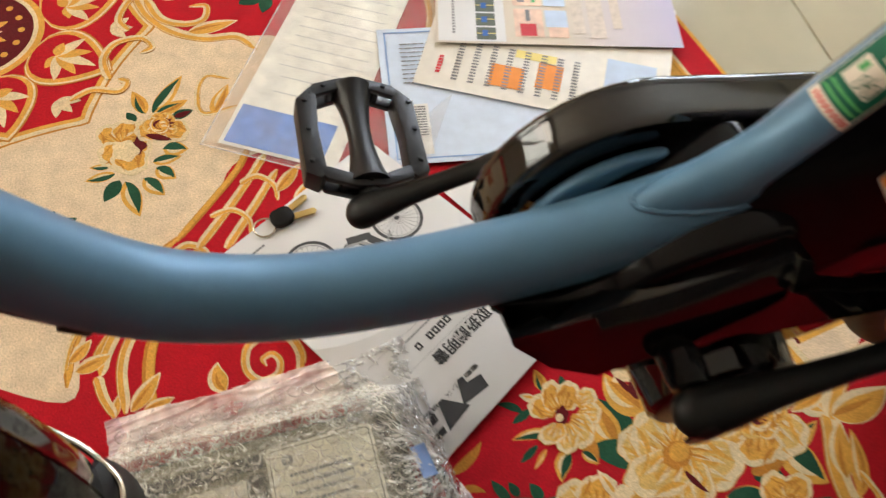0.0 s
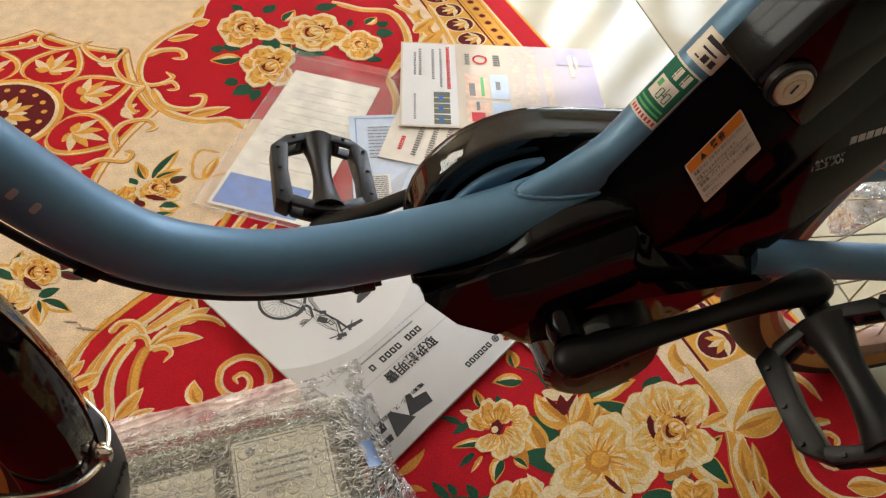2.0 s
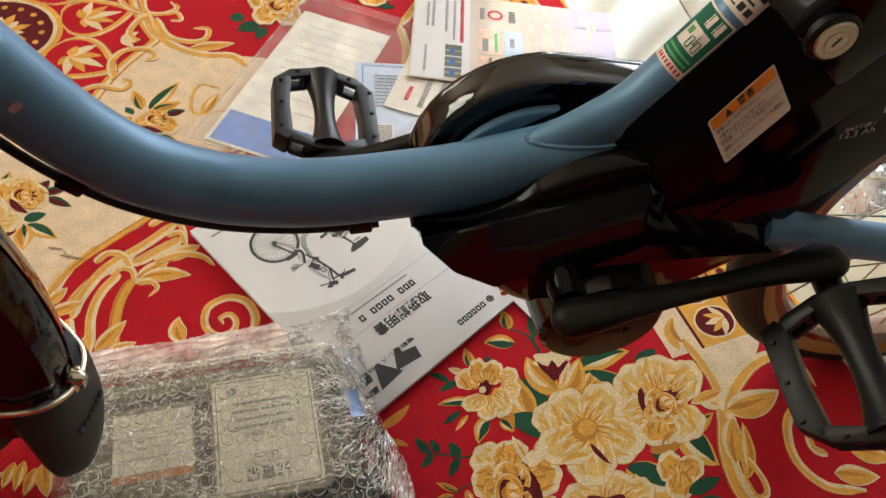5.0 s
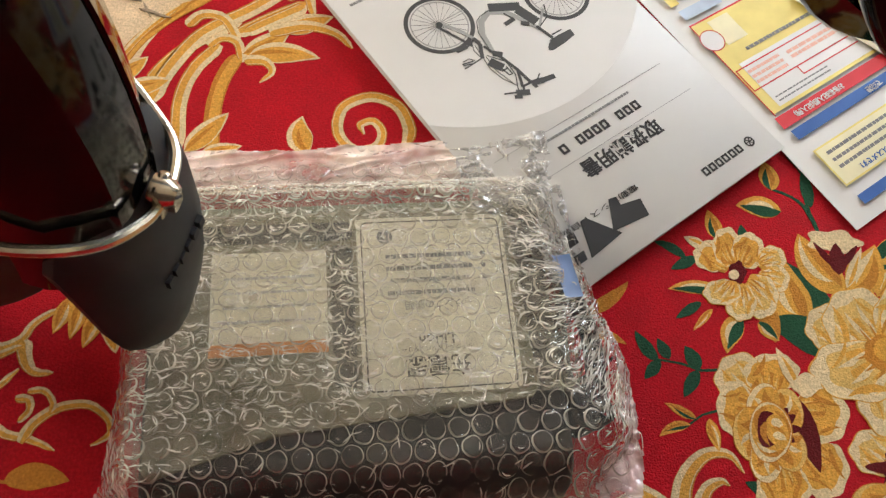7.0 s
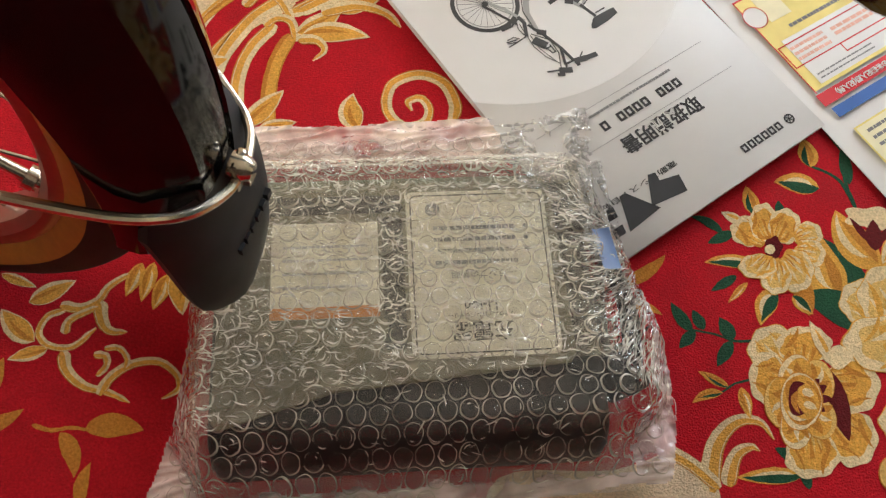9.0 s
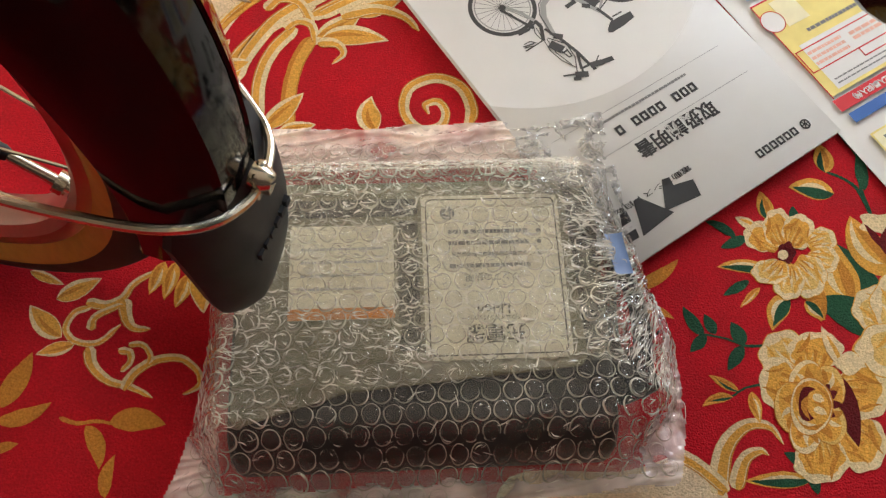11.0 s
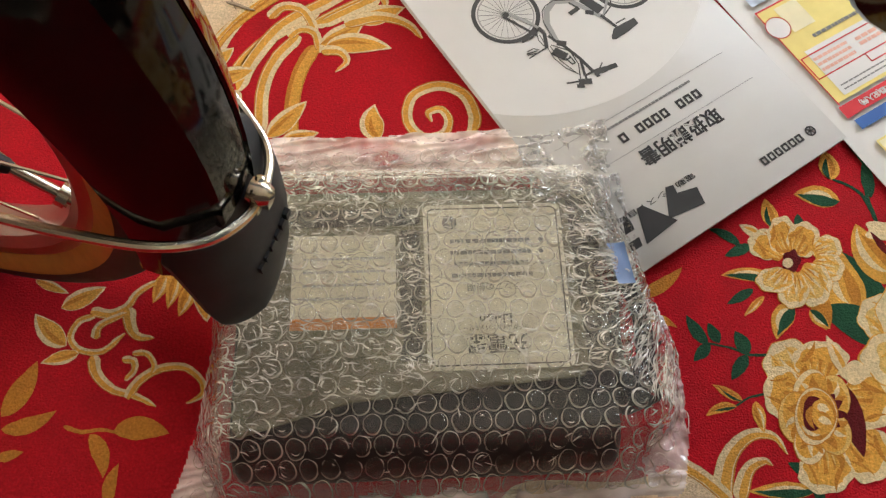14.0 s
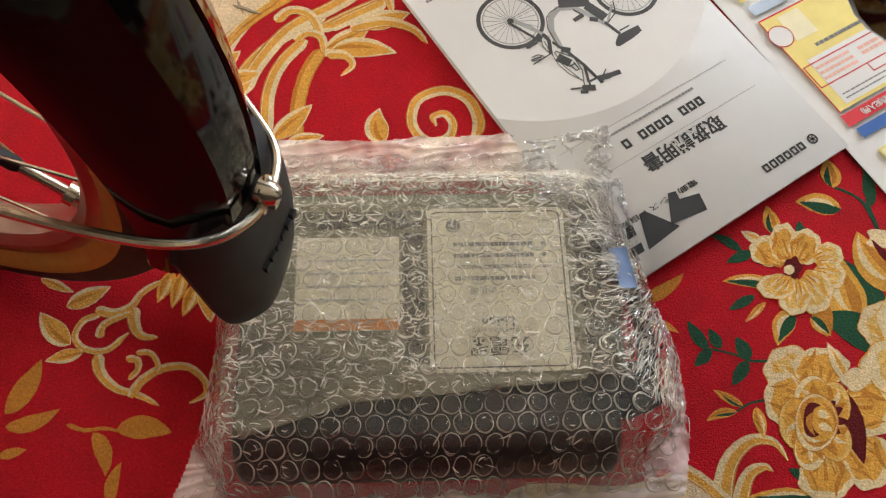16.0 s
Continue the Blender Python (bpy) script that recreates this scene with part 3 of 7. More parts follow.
def medallion(x, y, r):
    """A dark disc inside eight pointed red lobes, edged with gold."""
    c, r = Vector(mm(x, y)), r * 0.001

    def star(k, depth, n=160):
        out = []
        for i in range(n):
            t = 2 * math.pi * i / n
            w = abs(math.sin(4 * t + 0.35))
            q = r * k * (1 - depth * w ** 0.7)
            out.append((c.x + q * math.cos(t), c.y + q * math.sin(t)))
        return out

    area(star(2.78, 0.13), M_OCHRE), area(star(2.74, 0.13), M_PALE), area(star(2.66, 0.13), M_GOLD), area(star(2.58, 0.13), M_RED)
    for i in range(8):
        t = math.pi / 4 * (i + 0.5) - 0.0875
        w = Vector((math.cos(t), math.sin(t)))
        s = Vector((-w.y, w.x))
        for foot, tip, half, m in ((1.00, 2.36, 0.60, M_OCHRE), (1.01, 2.33, 0.575, M_PALE), (1.02, 2.28, 0.545, M_GOLD), (1.04, 2.18, 0.47, M_RED)):
            edge = [(foot + (tip - foot) * j / 14, half * math.sin(math.pi * min(1.0, (j / 14) ** 0.66)) ** 0.8 if 0 < j < 14 else 0.0) for j in range(15)]
            area([tuple(c + w * r * d + s * r * h) for d, h in edge] + [tuple(c + w * r * d - s * r * h) for d, h in edge[-2:0:-1]], m)
        f = c + w * r * 1.62
        for g in range(7):
            d = t + (g - 3) * 0.75
            leaf_area(f - w * r * 0.2, f + Vector((math.cos(d), math.sin(d))) * r * (0.46 if g % 2 else 0.36), r * 0.17, 0.05, M_PALE if g % 2 else M_GOLD)
        t2 = t + math.pi / 8
        q = c + Vector((math.cos(t2), math.sin(t2))) * r * 2.05
        for g in range(3):
            d = t2 + (g - 1) * 0.7
            leaf_area(q, q + Vector((math.cos(d), math.sin(d))) * r * 0.34, r * 0.15, 0, M_PALE)
    area([tuple(c + r * 1.06 * Vector((math.cos(q), math.sin(q)))) for q in (2 * math.pi * j / 64 for j in range(64))], M_GOLD)
    area([tuple(c + r * 0.97 * Vector((math.cos(q), math.sin(q)))) for q in (2 * math.pi * j / 64 for j in range(64))], M_PALE)
    area([tuple(c + r * 0.90 * Vector((math.cos(q), math.sin(q)))) for q in (2 * math.pi * j / 64 for j in range(64))], M_MAROON)
    for i in range(16):
        t = 2 * math.pi * i / 16
        w = Vector((math.cos(t), math.sin(t)))
        leaf_area(c + w * r * 0.12, c + w * r * (0.56 if i % 2 else 0.44), r * 0.16, 0, M_GOLD if i % 2 else M_PALE)
        area(oval(c + w * r * 0.72, Vector((r * 0.055, 0)), Vector((0, r * 0.055)), 1, 0, 0, n=10), M_GOLD)


def field(material, pts):
    loop = [Vector((*mm(*p), 0)) for p in pts]
    loop = loop[-2:] + loop + loop[:3]
    area([(p.x, p.y) for p in catmull(loop, 5)[10:-11]], material, 0.0006)




begin("cream_ground", 0)
field(M_CREAM, [(-118.7, 542.9), (-173, 560.8), (-208.6, 595.5), (-227.9, 634.3), (-239.2, 677.7), (-226.1, 724.5), (-191.2, 761.9), (-160.7, 795.4), (-137.6, 847.3), (-100, 1250), (-1300, 1250), (-1300, 450), (-550, 240), (-400, 160), (-291.9, 106.7), (-279.8, 151.2), (-268.5, 184.8), (-241.5, 218), (-206, 242.3), (-192.4, 260.6), (-150.8, 305.9), (-118.1, 353.1), (-8, 379.4), (-41.4, 516.7)])
field(M_CREAM, [(377.2, 38.9), (387.7, 9.3), (388.1, -30.6), (411.8, -7.8), (442.8, 12.5), (462.2, 41.2), (448, 69.4), (402.6, 71.5)])
field(M_CREAM, [(50.1, -133.1), (61.7, -142.2), (81.1, -158.1), (46.8, -191), (-54.6, -194.1), (-54.6, -149.4), (15.7, -143.7)])
begin("daisy_motif", 1)
leaf("bud", 132.1, 33.3, 128.2, 56.3, 12.3, -0)
leaf("pale", 122.3, 26.7, 107.1, 34.8, 8.3, -0)
leaf("green", 150.8, 33.3, 150.6, 45.6, 6.9, -0)
leaf("mixed", 127, -4.5, 89.9, -4.4, 10.1, -0.1)
leaf("green", 106, 18.2, 84.8, 30.3, 7.3, -0.2)
leaf("green", 114.2, 19.5, 94.3, 10, 8, -0)
leaf("green", 111.7, -13.4, 92.3, -25.2, 6.8, -0)
leaf("gold", 118.5, -18, 103, -33.1, 5.1, -0)
leaf("mixed", 138.5, -23.3, 123.4, -48.4, 14.5, -0.2)
leaf("mixed", 148.5, -26.9, 160.8, -39.5, 9.6, -0)
petal("gold", 126.4, 20.9, 14.6, 0.6, 1.6, 12.1, 141, 7.9)
petal("gold", 137.1, 28.3, 10.6, 0.5, 2.1, 14.9, 141, 7.9)
petal("gold", 152, 25.5, 12.2, 0.6, 2.1, 14, 141, 7.9)
petal("pale", 167.6, 19.2, 10.6, 0.4, 1.7, 10.4, 141, 7.9)
petal("pale", 166.5, 4.7, 11.2, 0.5, 1.8, 11, 141, 7.9)
petal("pale", 154.1, -8.3, 12.7, 0.5, 2.4, 15.8, 141, 7.9)
petal("pale", 139.2, -13, 11.1, 0.4, 1.9, 13.2, 141, 7.9)
petal("pale", 127.6, -6.1, 13.5, 0.6, 1.3, 9.2, 141, 7.9)
blob(M_MAROON, 141.1, 8.7, 6, 0.3, 1.1, 8.1, 5, 0.1)
blob(M_PALE, 138.1, 6.9, 3.6, 0.1, 0.5, 3.8, 0, 0)
begin("leaf_sprig", 1)
ribbon("stem", [(119.6, -59), (103.7, -59.6), (90.9, -55.5), (72.2, -52.4)], 2, 1.2)
leaf("green", 76.3, -53.8, 63.6, -34, 9.1, 0.1)
leaf("green", 84, -52.7, 77.8, -38.9, 8.2, -0)
leaf("green", 77.8, -53.7, 65.7, -65.7, 7.9, -0)
leaf("green", 103, -58.9, 95.6, -43.7, 10.6, -0)
leaf("green", 102.1, -59.7, 89.6, -77.2, 8.5, -0)
begin("leaf_sprig", 1)
ribbon("stem", [(116.3, -83.9), (100.1, -88.2), (92.2, -92.9), (77.5, -99.2)], 1.7, 1)
leaf("bud", 95.4, -90.6, 76.5, -80.6, 6.3, -0)
leaf("bud", 91.3, -94.4, 70.4, -101.3, 6.3, -0.2)
leaf("gold", 103.6, -90.3, 106.9, -110.3, 8.5, -0)
begin("leaf_motif", 1)
leaf("ochre", 29.8, -22.5, 63.6, 0.3, 9.3, -0.15)
leaf("ochre", 35.3, -37.5, 56.7, -43.3, 6.6, 0.2)
begin("leaf_sprig", 1)
ribbon("stem", [(207.9, 40.2), (201.4, 61.1), (192.5, 69.8), (179.6, 75.2)], 3, 2)
ribbon("stem", [(207.9, 40.2), (203.9, 63.5), (206.9, 86.9), (196.6, 105.5)], 2.8, 1.9)
leaf("mixed", 183.3, 57, 149.9, 60.9, 17.2, -0.1)
leaf("bud", 179.5, 74.3, 177.5, 98.8, 15.4, -0.1)
leaf("green", 206.4, 61.3, 207.4, 94, 9.8, -0)
begin("scroll_motif", 1)
ribbon("scroll", [(74.4, -155), (81.7, -127.9), (96.4, -112.8), (112.5, -112.2), (120.4, -123.1)], 14.8, 2)
ribbon("scroll", [(86.1, -151.3), (93.9, -133.6), (104.3, -127.8), (110, -130.3)], 11.6, 1.7)
leaf("green", 138.9, -138.2, 119.7, -127.9, 9, -0)
leaf("mixed", 135.9, -143.7, 92.3, -146.5, 10.2, -0)
leaf("green", 138, -152.9, 134.7, -132.9, 7.4, -0)
ribbon("scroll", [(52, -131.6), (65.5, -139.3), (81.7, -152.8)], 8.9, 8.9)
begin("rose_motif", 1)
petal("pale", 129.4, -64.7, 17.4, 0.6, 2.4, 16.8, 145.5, -82.8)
petal("gold", 150.9, -60.9, 19.1, 0.8, 2.1, 13.1, 144.9, -86.5)
petal("gold", 122.3, -83.7, 12.7, 0.5, 2.5, 17.8, 144.9, -86.5)
petal("gold", 178.3, -87.1, 18.8, 0.7, 3.5, 19.2, 148.7, -86.4)
petal("gold", 172, -121.3, 16, 0.6, 3.2, 17.5, 147.5, -93.7)
petal("gold", 143, -132.6, 18, 0.6, 2.3, 13.7, 143.8, -93.9)
leaf("maroon", 161, -74.8, 168.8, -123.1, 17.3, -0)
rose("warm", 143.2, -97.5, 25.2, 0.9, 5.3, 33.4, 20)
leaf("pale", 166.2, -70.9, 157.3, -44.4, 9.2, -0)
blob(M_PALE, 172.2, -68.8, 9.2, 0.3, 1.4, 7.6, 4, 0.1)
begin("leaf_motif", 1)
leaf("green", 186, -48, 170.8, 20, 36.4, -0.22)
leaf("gold", 180.2, -31.1, 176.4, 19.6, 30.1, 0.15)
leaf("green", 201.7, -50.8, 152.8, -26.5, 25.6, -0.2)
leaf("ochre", 158, -40.6, 155.3, -1, 14.6, -0)
leaf("mixed", 242.8, 19.5, 306.4, 36.1, 24, 0.1)
leaf("mixed", 241.1, 13.4, 291.1, 6.8, 15.3, -0)
leaf("gold", 238.7, -6.2, 258.5, 16.7, 13.7, -0)
leaf("green", 309.5, 13.8, 335.3, 35.8, 21.3, -0)
leaf("green", 284.2, -0.1, 253.8, 17, 13.3, -0)
leaf("mixed", 347.3, -20.8, 379.7, 12.9, 24.1, -0)
leaf("mixed", 332.8, -65.7, 372.4, -42.5, 14.7, -0)
leaf("mixed", 330.1, -54.4, 356.3, -96.7, 33.4, -0.1)
leaf("green", 319.4, -83.2, 291.7, -79, 19.1, -0)
begin("tulip_motif", 2)
leaf("gold", 216.6, -3.1, 191.8, 39.7, 29.4, 0.2)
leaf("gold", 217.2, -3.1, 247.6, 32.9, 25.5, -0.2)
blob(M_PALE, 217.4, 34.6, 19.7, -1, 2.1, 8.7, 5, 0.15)
leaf("maroon", 214.5, 9, 218.2, 33.3, 12.9, -0)
leaf("maroon", 212.6, 15.1, 201, 34.2, 5.8, -0)
leaf("maroon", 218.3, 14.8, 234.5, 32.4, 5.3, -0)
leaf("pale", 217.7, -0.8, 236.9, 30.4, 7.6, -0)
begin("rose_motif", 2)
petal("pale", 300, -2.2, 23.3, -1.5, 7.8, 23.8, 319.8, -26.1)
petal("pale", 326.7, 10.9, 26.2, -1.5, 5.9, 17.1, 322.7, -26.3)
petal("pale", 287.4, -35.6, 18.1, -1.2, 6.5, 20.1, 319.8, -26.1)
petal("pale", 354.6, -4.3, 20.2, -1.2, 9, 23.9, 322.7, -26.3)
petal("pale", 334.6, -50.2, 25.1, -1.7, 7.4, 19.9, 322.7, -26.3)
petal("gold", 306.2, -56.6, 22.4, -1.6, 4.9, 14.1, 322.7, -26.3)
leaf("maroon", 304.3, -7.3, 304.4, -45.3, 8.7, -0.2)
rose("warm", 323.4, -27.5, 25.2, -1.6, 8.5, 24.0, 60)
begin("blossom_motif", 3)
petal("pale", 198.7, -29.6, 17.4, -1.2, 4.1, 16.6, 231.8, -45.3)
petal("pale", 219.3, -25.3, 24.2, -1.6, 6.4, 24.6, 231.8, -45.3)
petal("pale", 255.1, -23.1, 23.6, -1.6, 7.7, 26.1, 231.8, -45.3)
petal("pale", 260.8, -60.5, 28.4, -2.1, 7.3, 23.5, 231.8, -45.3)
petal("pale", 230.2, -76.4, 24.5, -1.8, 7.3, 25.7, 231.8, -45.3)
petal("pale", 210.5, -59, 32.1, -2.4, 5.2, 20.1, 231.8, -45.3)
blob(M_OCHRE, 231.5, -46.3, 13.6, -0.9, 3.4, 11.9, 7, 0.05)
blob(M_GOLD, 234.3, -44.3, 9.3, -0.6, 2.3, 8.2, 0, 0)
leaf("maroon", 233, -60.6, 247.3, -83, 5.4, -0.1)
begin("blossom_motif", 2)
leaf("mixed", 261, -88.2, 313.6, -117, 37.9, -0.1)
blob(M_OCHRE, 308.2, -70.5, 15.5, -1.1, 3.8, 10.6, 5, 0.1)
petal("gold", 305.1, -91.7, 13, -1.1, 5.5, 15.4, 312.3, -102.6)
petal("gold", 326, -95.9, 14.2, -1.1, 5, 13.2, 312.3, -102.6)
petal("gold", 309, -111.6, 16.1, -1.3, 4.8, 12.8, 312.3, -102.6)
leaf("green", 314.4, -119.1, 352.8, -108, 13.2, -0)
leaf("green", 321.4, -129.7, 347.6, -128.9, 11.9, -0)
begin("rose_motif", 2)
petal("pale", 210, -110.4, 18.4, -1.5, 3.9, 14.4, 229.2, -125.7)
petal("pale", 243.9, -103.2, 21, -1.7, 4.2, 13.7, 229.2, -125.7)
petal("pale", 266, -113.1, 15.7, -1.3, 4.8, 14.6, 229.2, -125.7)
blob(M_MAROON, 230.3, -121.9, 26.6, -2.3, 3.1, 10.4, 6, 0.2)
rose("warm", 222.3, -148.7, 39.8, -3.6, 8.1, 27, 0)
begin("scroll_motif", 1)
ribbon("scroll", [(373.4, 45.7), (385.3, 11.3), (389.4, -18.7), (381.1, -53.4), (369.9, -86), (368.7, -122.6), (382.4, -148.7)], 15.6, 20.4)
ribbon("scroll", [(384.6, -42.1), (409.3, -13.8), (440.9, 8.1), (473.2, 15.3), (492.6, 1.3), (500.5, -25.7)], 21.6, 7.2)
leaf("scroll", 387.4, -41.2, 456.1, -25.3, 30.5, -0.1)
leaf("pale", 383.4, -36.2, 359.9, -19.2, 15.1, 0.2)
leaf("scroll", 374.5, -97.1, 393.7, -46.2, 22, 0.1)
leaf("gold", 379, -113.2, 399.2, -55.9, 16.3, -0.1)
ribbon("scroll", [(389, -92.9), (395.6, -117.1), (392.2, -129.7), (380.8, -129.7), (376.8, -107.8)], 7.3, 5.5)
ribbon("scroll", [(495.8, -49.7), (465.5, -47.6), (445.2, -66.6), (438.8, -102.1), (459, -130.1), (497.1, -138.5)], 10.5, 10.5)
ribbon("scroll", [(474.9, -99.5), (462.7, -90.3), (467.5, -71), (483.3, -61.8), (491.6, -69.9), (483.8, -79)], 9.7, 6.1)
leaf("scroll", 472.6, -118.5, 519.4, -127.6, 21.8, -0)
leaf("scroll", 501.5, -94.5, 543.9, -112.1, 24.3, -0)
leaf("scroll", 389.4, -20.7, 351.4, -30.4, 13.3, -0)
begin("scroll_motif", 1)
ribbon("scroll", [(-209.8, 202.7), (-239.2, 180.4), (-257.5, 159.8), (-266.7, 142.3)], 11.9, 9.9)
ribbon("scroll", [(-221.6, 179.2), (-237.2, 155.7), (-243.5, 127.3), (-239.6, 86.2)], 11.1, 10.2)
ribbon("flat", [(-208.4, 170.4), (-217.2, 146.5), (-220.1, 118.6), (-217.6, 85)], 11.8, 11)
ribbon("scroll", [(-247.2, 195.1), (-237, 206.7), (-220.6, 203.2), (-207.7, 181.1)], 10, 7)
ribbon("scroll", [(-230.1, 177.7), (-221.4, 185.7), (-209.6, 182.1), (-204.3, 164.3)], 8.4, 6.5)
ribbon("scroll", [(-162.8, 219.4), (-184.2, 205.3), (-205.1, 191)], 11.9, 10.8)
leaf("scroll", -205, 171.6, -172, 198.3, 17.7, -0.1)
leaf("scroll", -200.6, 170.8, -149, 171.5, 19, 0.15)
ribbon("scroll", [(-202.8, 166.5), (-188.8, 166.2), (-182.8, 157.1), (-190.6, 147.4)], 10.5, 2.6)
ribbon("scroll", [(-187.6, 193), (-161.5, 201.1), (-138.9, 195.8), (-125.8, 182.4)], 13.7, 4.2)
leaf("scroll", -235.6, 86.9, -209.3, 120.2, 15.9, -0)
leaf("scroll", -224.7, 85.6, -197.5, 93.6, 11.5, -0)
leaf("scroll", -250.7, 83.3, -246.1, 105.1, 8.7, -0)
leaf("scroll", -283.9, 134.3, -251.4, 146.2, 15.4, -0)
leaf("scroll", -289.6, 144.1, -270.3, 164.9, 14.3, -0)
ribbon("scroll", [(-264.9, 126.2), (-258.5, 104.4), (-248.6, 85.8)], 10.5, 8.1)
ribbon("flat", [(-291.4, 150.2), (-282.5, 176.9), (-263.8, 200.7), (-248.1, 217.2)], 6.3, 6.3)
ribbon("scroll", [(-293.3, 134.8), (-288.3, 163.4), (-273.5, 190.9), (-254.4, 214.1)], 5.2, 5.2)
leaf("scroll", -152.4, 90.1, -158.2, 119.9, 18.3, 0.3)
begin("spiral_motif", 1)
ribbon("scroll", [(-86.1, 97.2), (-83, 113.4), (-91.9, 132.8), (-111, 139.4), (-130.3, 129.3), (-133.4, 108.4), (-121.9, 94.5), (-106.5, 97.2), (-102.3, 109), (-108.6, 118.5), (-117.7, 115), (-114.9, 107.4)], 10.4, 5.7)
begin("scroll_motif", 1)
ribbon("flat", [(-189.5, 262.9), (-230.8, 227.7), (-269, 191.7), (-286.8, 159.4), (-290.8, 120.9)], 8.3, 8.3)
ribbon("scroll", [(-168, 245.8), (-200.3, 215.4), (-235.6, 187.8), (-256.1, 151), (-261.4, 126.2)], 12.9, 11.7)
ribbon("scroll", [(-161.5, 222.4), (-189.7, 204.9), (-211.2, 189.3)], 12.3, 11.1)
ribbon("scroll", [(-196.9, 242.6), (-181.1, 252.3), (-163.8, 241.9), (-156.2, 216)], 10.1, 5.6)
ribbon("scroll", [(-177.7, 227.3), (-163.1, 230.8), (-155.9, 211.6)], 8.6, 6.1)
leaf("scroll", -179.2, 195.7, -141.1, 211.8, 18.6, -0)
ribbon("flat", [(-191.4, 258.4), (-150.8, 305.9), (-125.2, 338.8), (-110.9, 367.7)], 8.2, 8.2)
ribbon("scroll", [(-170.8, 246.4), (-140.5, 285.9), (-111, 328.6), (-93.5, 356.6)], 10.8, 9.4)
ribbon("scroll", [(-143.3, 241.3), (-111.4, 287.8), (-83.7, 331.4)], 10.5, 9.2)
ribbon("scroll", [(-156.7, 282.5), (-134.7, 287), (-118.4, 272.6), (-116.8, 250)], 8.3, 4.7)
ribbon("scroll", [(-123.6, 319.5), (-105.3, 326.1), (-88.7, 311), (-86.6, 290.6)], 8.9, 5.1)
leaf("scroll", -86.7, 301.6, -59.1, 334.8, 15.1, -0)
leaf("scroll", -70.8, 284, -43, 316.4, 13.5, -0)
begin("bouquet_motif", 1)
leaf("bud", -219.3, 434.1, -233.8, 470.9, 16.5, -0)
leaf("mixed", -211.9, 432.8, -178.1, 486.4, 18.7, -0)
leaf("bud", -208.3, 430.5, -173.1, 447.5, 16.9, -0)
leaf("green", -230.3, 424.3, -240, 439.3, 10.7, -0)
leaf("darkbud", -191.3, 424.2, -167.6, 431.1, 13.5, -0)
leaf("mixed", -202, 380.5, -174.7, 375.7, 20.5, -0)
leaf("mixed", -213, 363.7, -182.1, 367.5, 14.1, -0)
leaf("mixed", -209.6, 355.4, -189, 338, 17.9, -0)
leaf("mixed", -222.5, 344, -201.1, 317.9, 17.7, -0)
leaf("mixed", -240.9, 342.8, -226.3, 295.2, 20, -0)
leaf("green", -246.7, 345.4, -262.2, 320.3, 16.7, -0)
leaf("mixed", -251.3, 355.2, -282.1, 350.2, 12.4, -0)
leaf("mixed", -256.1, 365.2, -278, 367.6, 8.4, -0)
petal("gold", -257.2, 409.4, 15.5, -2.7, -0.2, 16.2, -241.1, 389)
petal("gold", -239.3, 412.7, 16.8, -3, -0, 16.3, -241.1, 389)
petal("gold", -227.4, 392.1, 15.5, -2.7, 0.1, 19.1, -241.1, 389)
petal("gold", -253.9, 381, 16.4, -2.9, -0.2, 18.8, -241.1, 389)
petal("gold", -236.3, 370.1, 19.8, -3.5, 0, 20.1, -241.1, 389)
blob(M_MAROON, -226.9, 389.6, 7.2, -1.3, 0, 11.1, 4, 0.2)
blob(M_PALE, -241, 384.2, 14.1, -2.5, -0.1, 14.2, 5, 0.1)
petal("gold", -217.1, 408.9, 14.4, -2.5, 0.2, 16.3, -203.1, 414.6)
petal("gold", -187, 403.6, 14.5, -2.5, 0.5, 16.3, -203.1, 414.6)
rose("warm", -203.1, 414.6, 19.4, -3.3, 0.4, 21.4, 30)
leaf("maroon", -219.6, 402.8, -191.6, 391.4, 7.9, -0)
begin("bouquet_motif", 1)
leaf("mixed", -352.1, 289.1, -388.2, 314.9, 21.1, -0.1)
leaf("mixed", -355.5, 296, -353.9, 333.6, 18.1, 0.1)
leaf("darkbud", -373.5, 274.9, -393.5, 290.7, 11.6, -0)
leaf("mixed", -337.9, 313.6, -332.7, 327, 13.1, -0)
leaf("darkbud", -319.8, 302.7, -310.2, 317.5, 12.3, -0)
leaf("darkbud", -316.4, 300, -287.9, 305.1, 13, -0.1)
leaf("darkbud", -309.9, 291.7, -281.5, 275.8, 11.6, -0)
leaf("green", -327.9, 259.8, -305.8, 267, 13.8, -0)
leaf("mixed", -323.8, 253.3, -289.1, 230.6, 16.5, -0)
leaf("gold", -325.5, 251.9, -321.9, 217.4, 19.5, -0)
leaf("green", -326.8, 253.9, -322.2, 234.5, 4.6, -0)
leaf("maroon", -340.8, 251.6, -340.6, 236.1, 15.3, -0)
leaf("gold", -350.8, 230.8, -375.4, 208.1, 11.4, -0)
leaf("gold", -354.6, 240.3, -346, 212.1, 13.6, -0)
leaf("maroon", -354.8, 232, -347, 217.1, 6.4, -0)
leaf("green", -385.3, 259.2, -405.8, 275.4, 11.3, -0)
leaf("mixed", -387, 246.1, -401.7, 229.9, 15.6, -0)
petal("pale", -379.8, 256, 16, 0.4, -3.8, 17, -360.9, 256.4)
petal("pale", -361.8, 238.2, 15.9, 0.3, -3, 14.1, -360.9, 256.4)
petal("pale", -346.2, 259.4, 14.4, 0.3, -3.4, 17.1, -360.9, 256.4)
petal("pale", -360.4, 272.5, 16.4, 0.4, -3, 14.8, -360.9, 256.4)
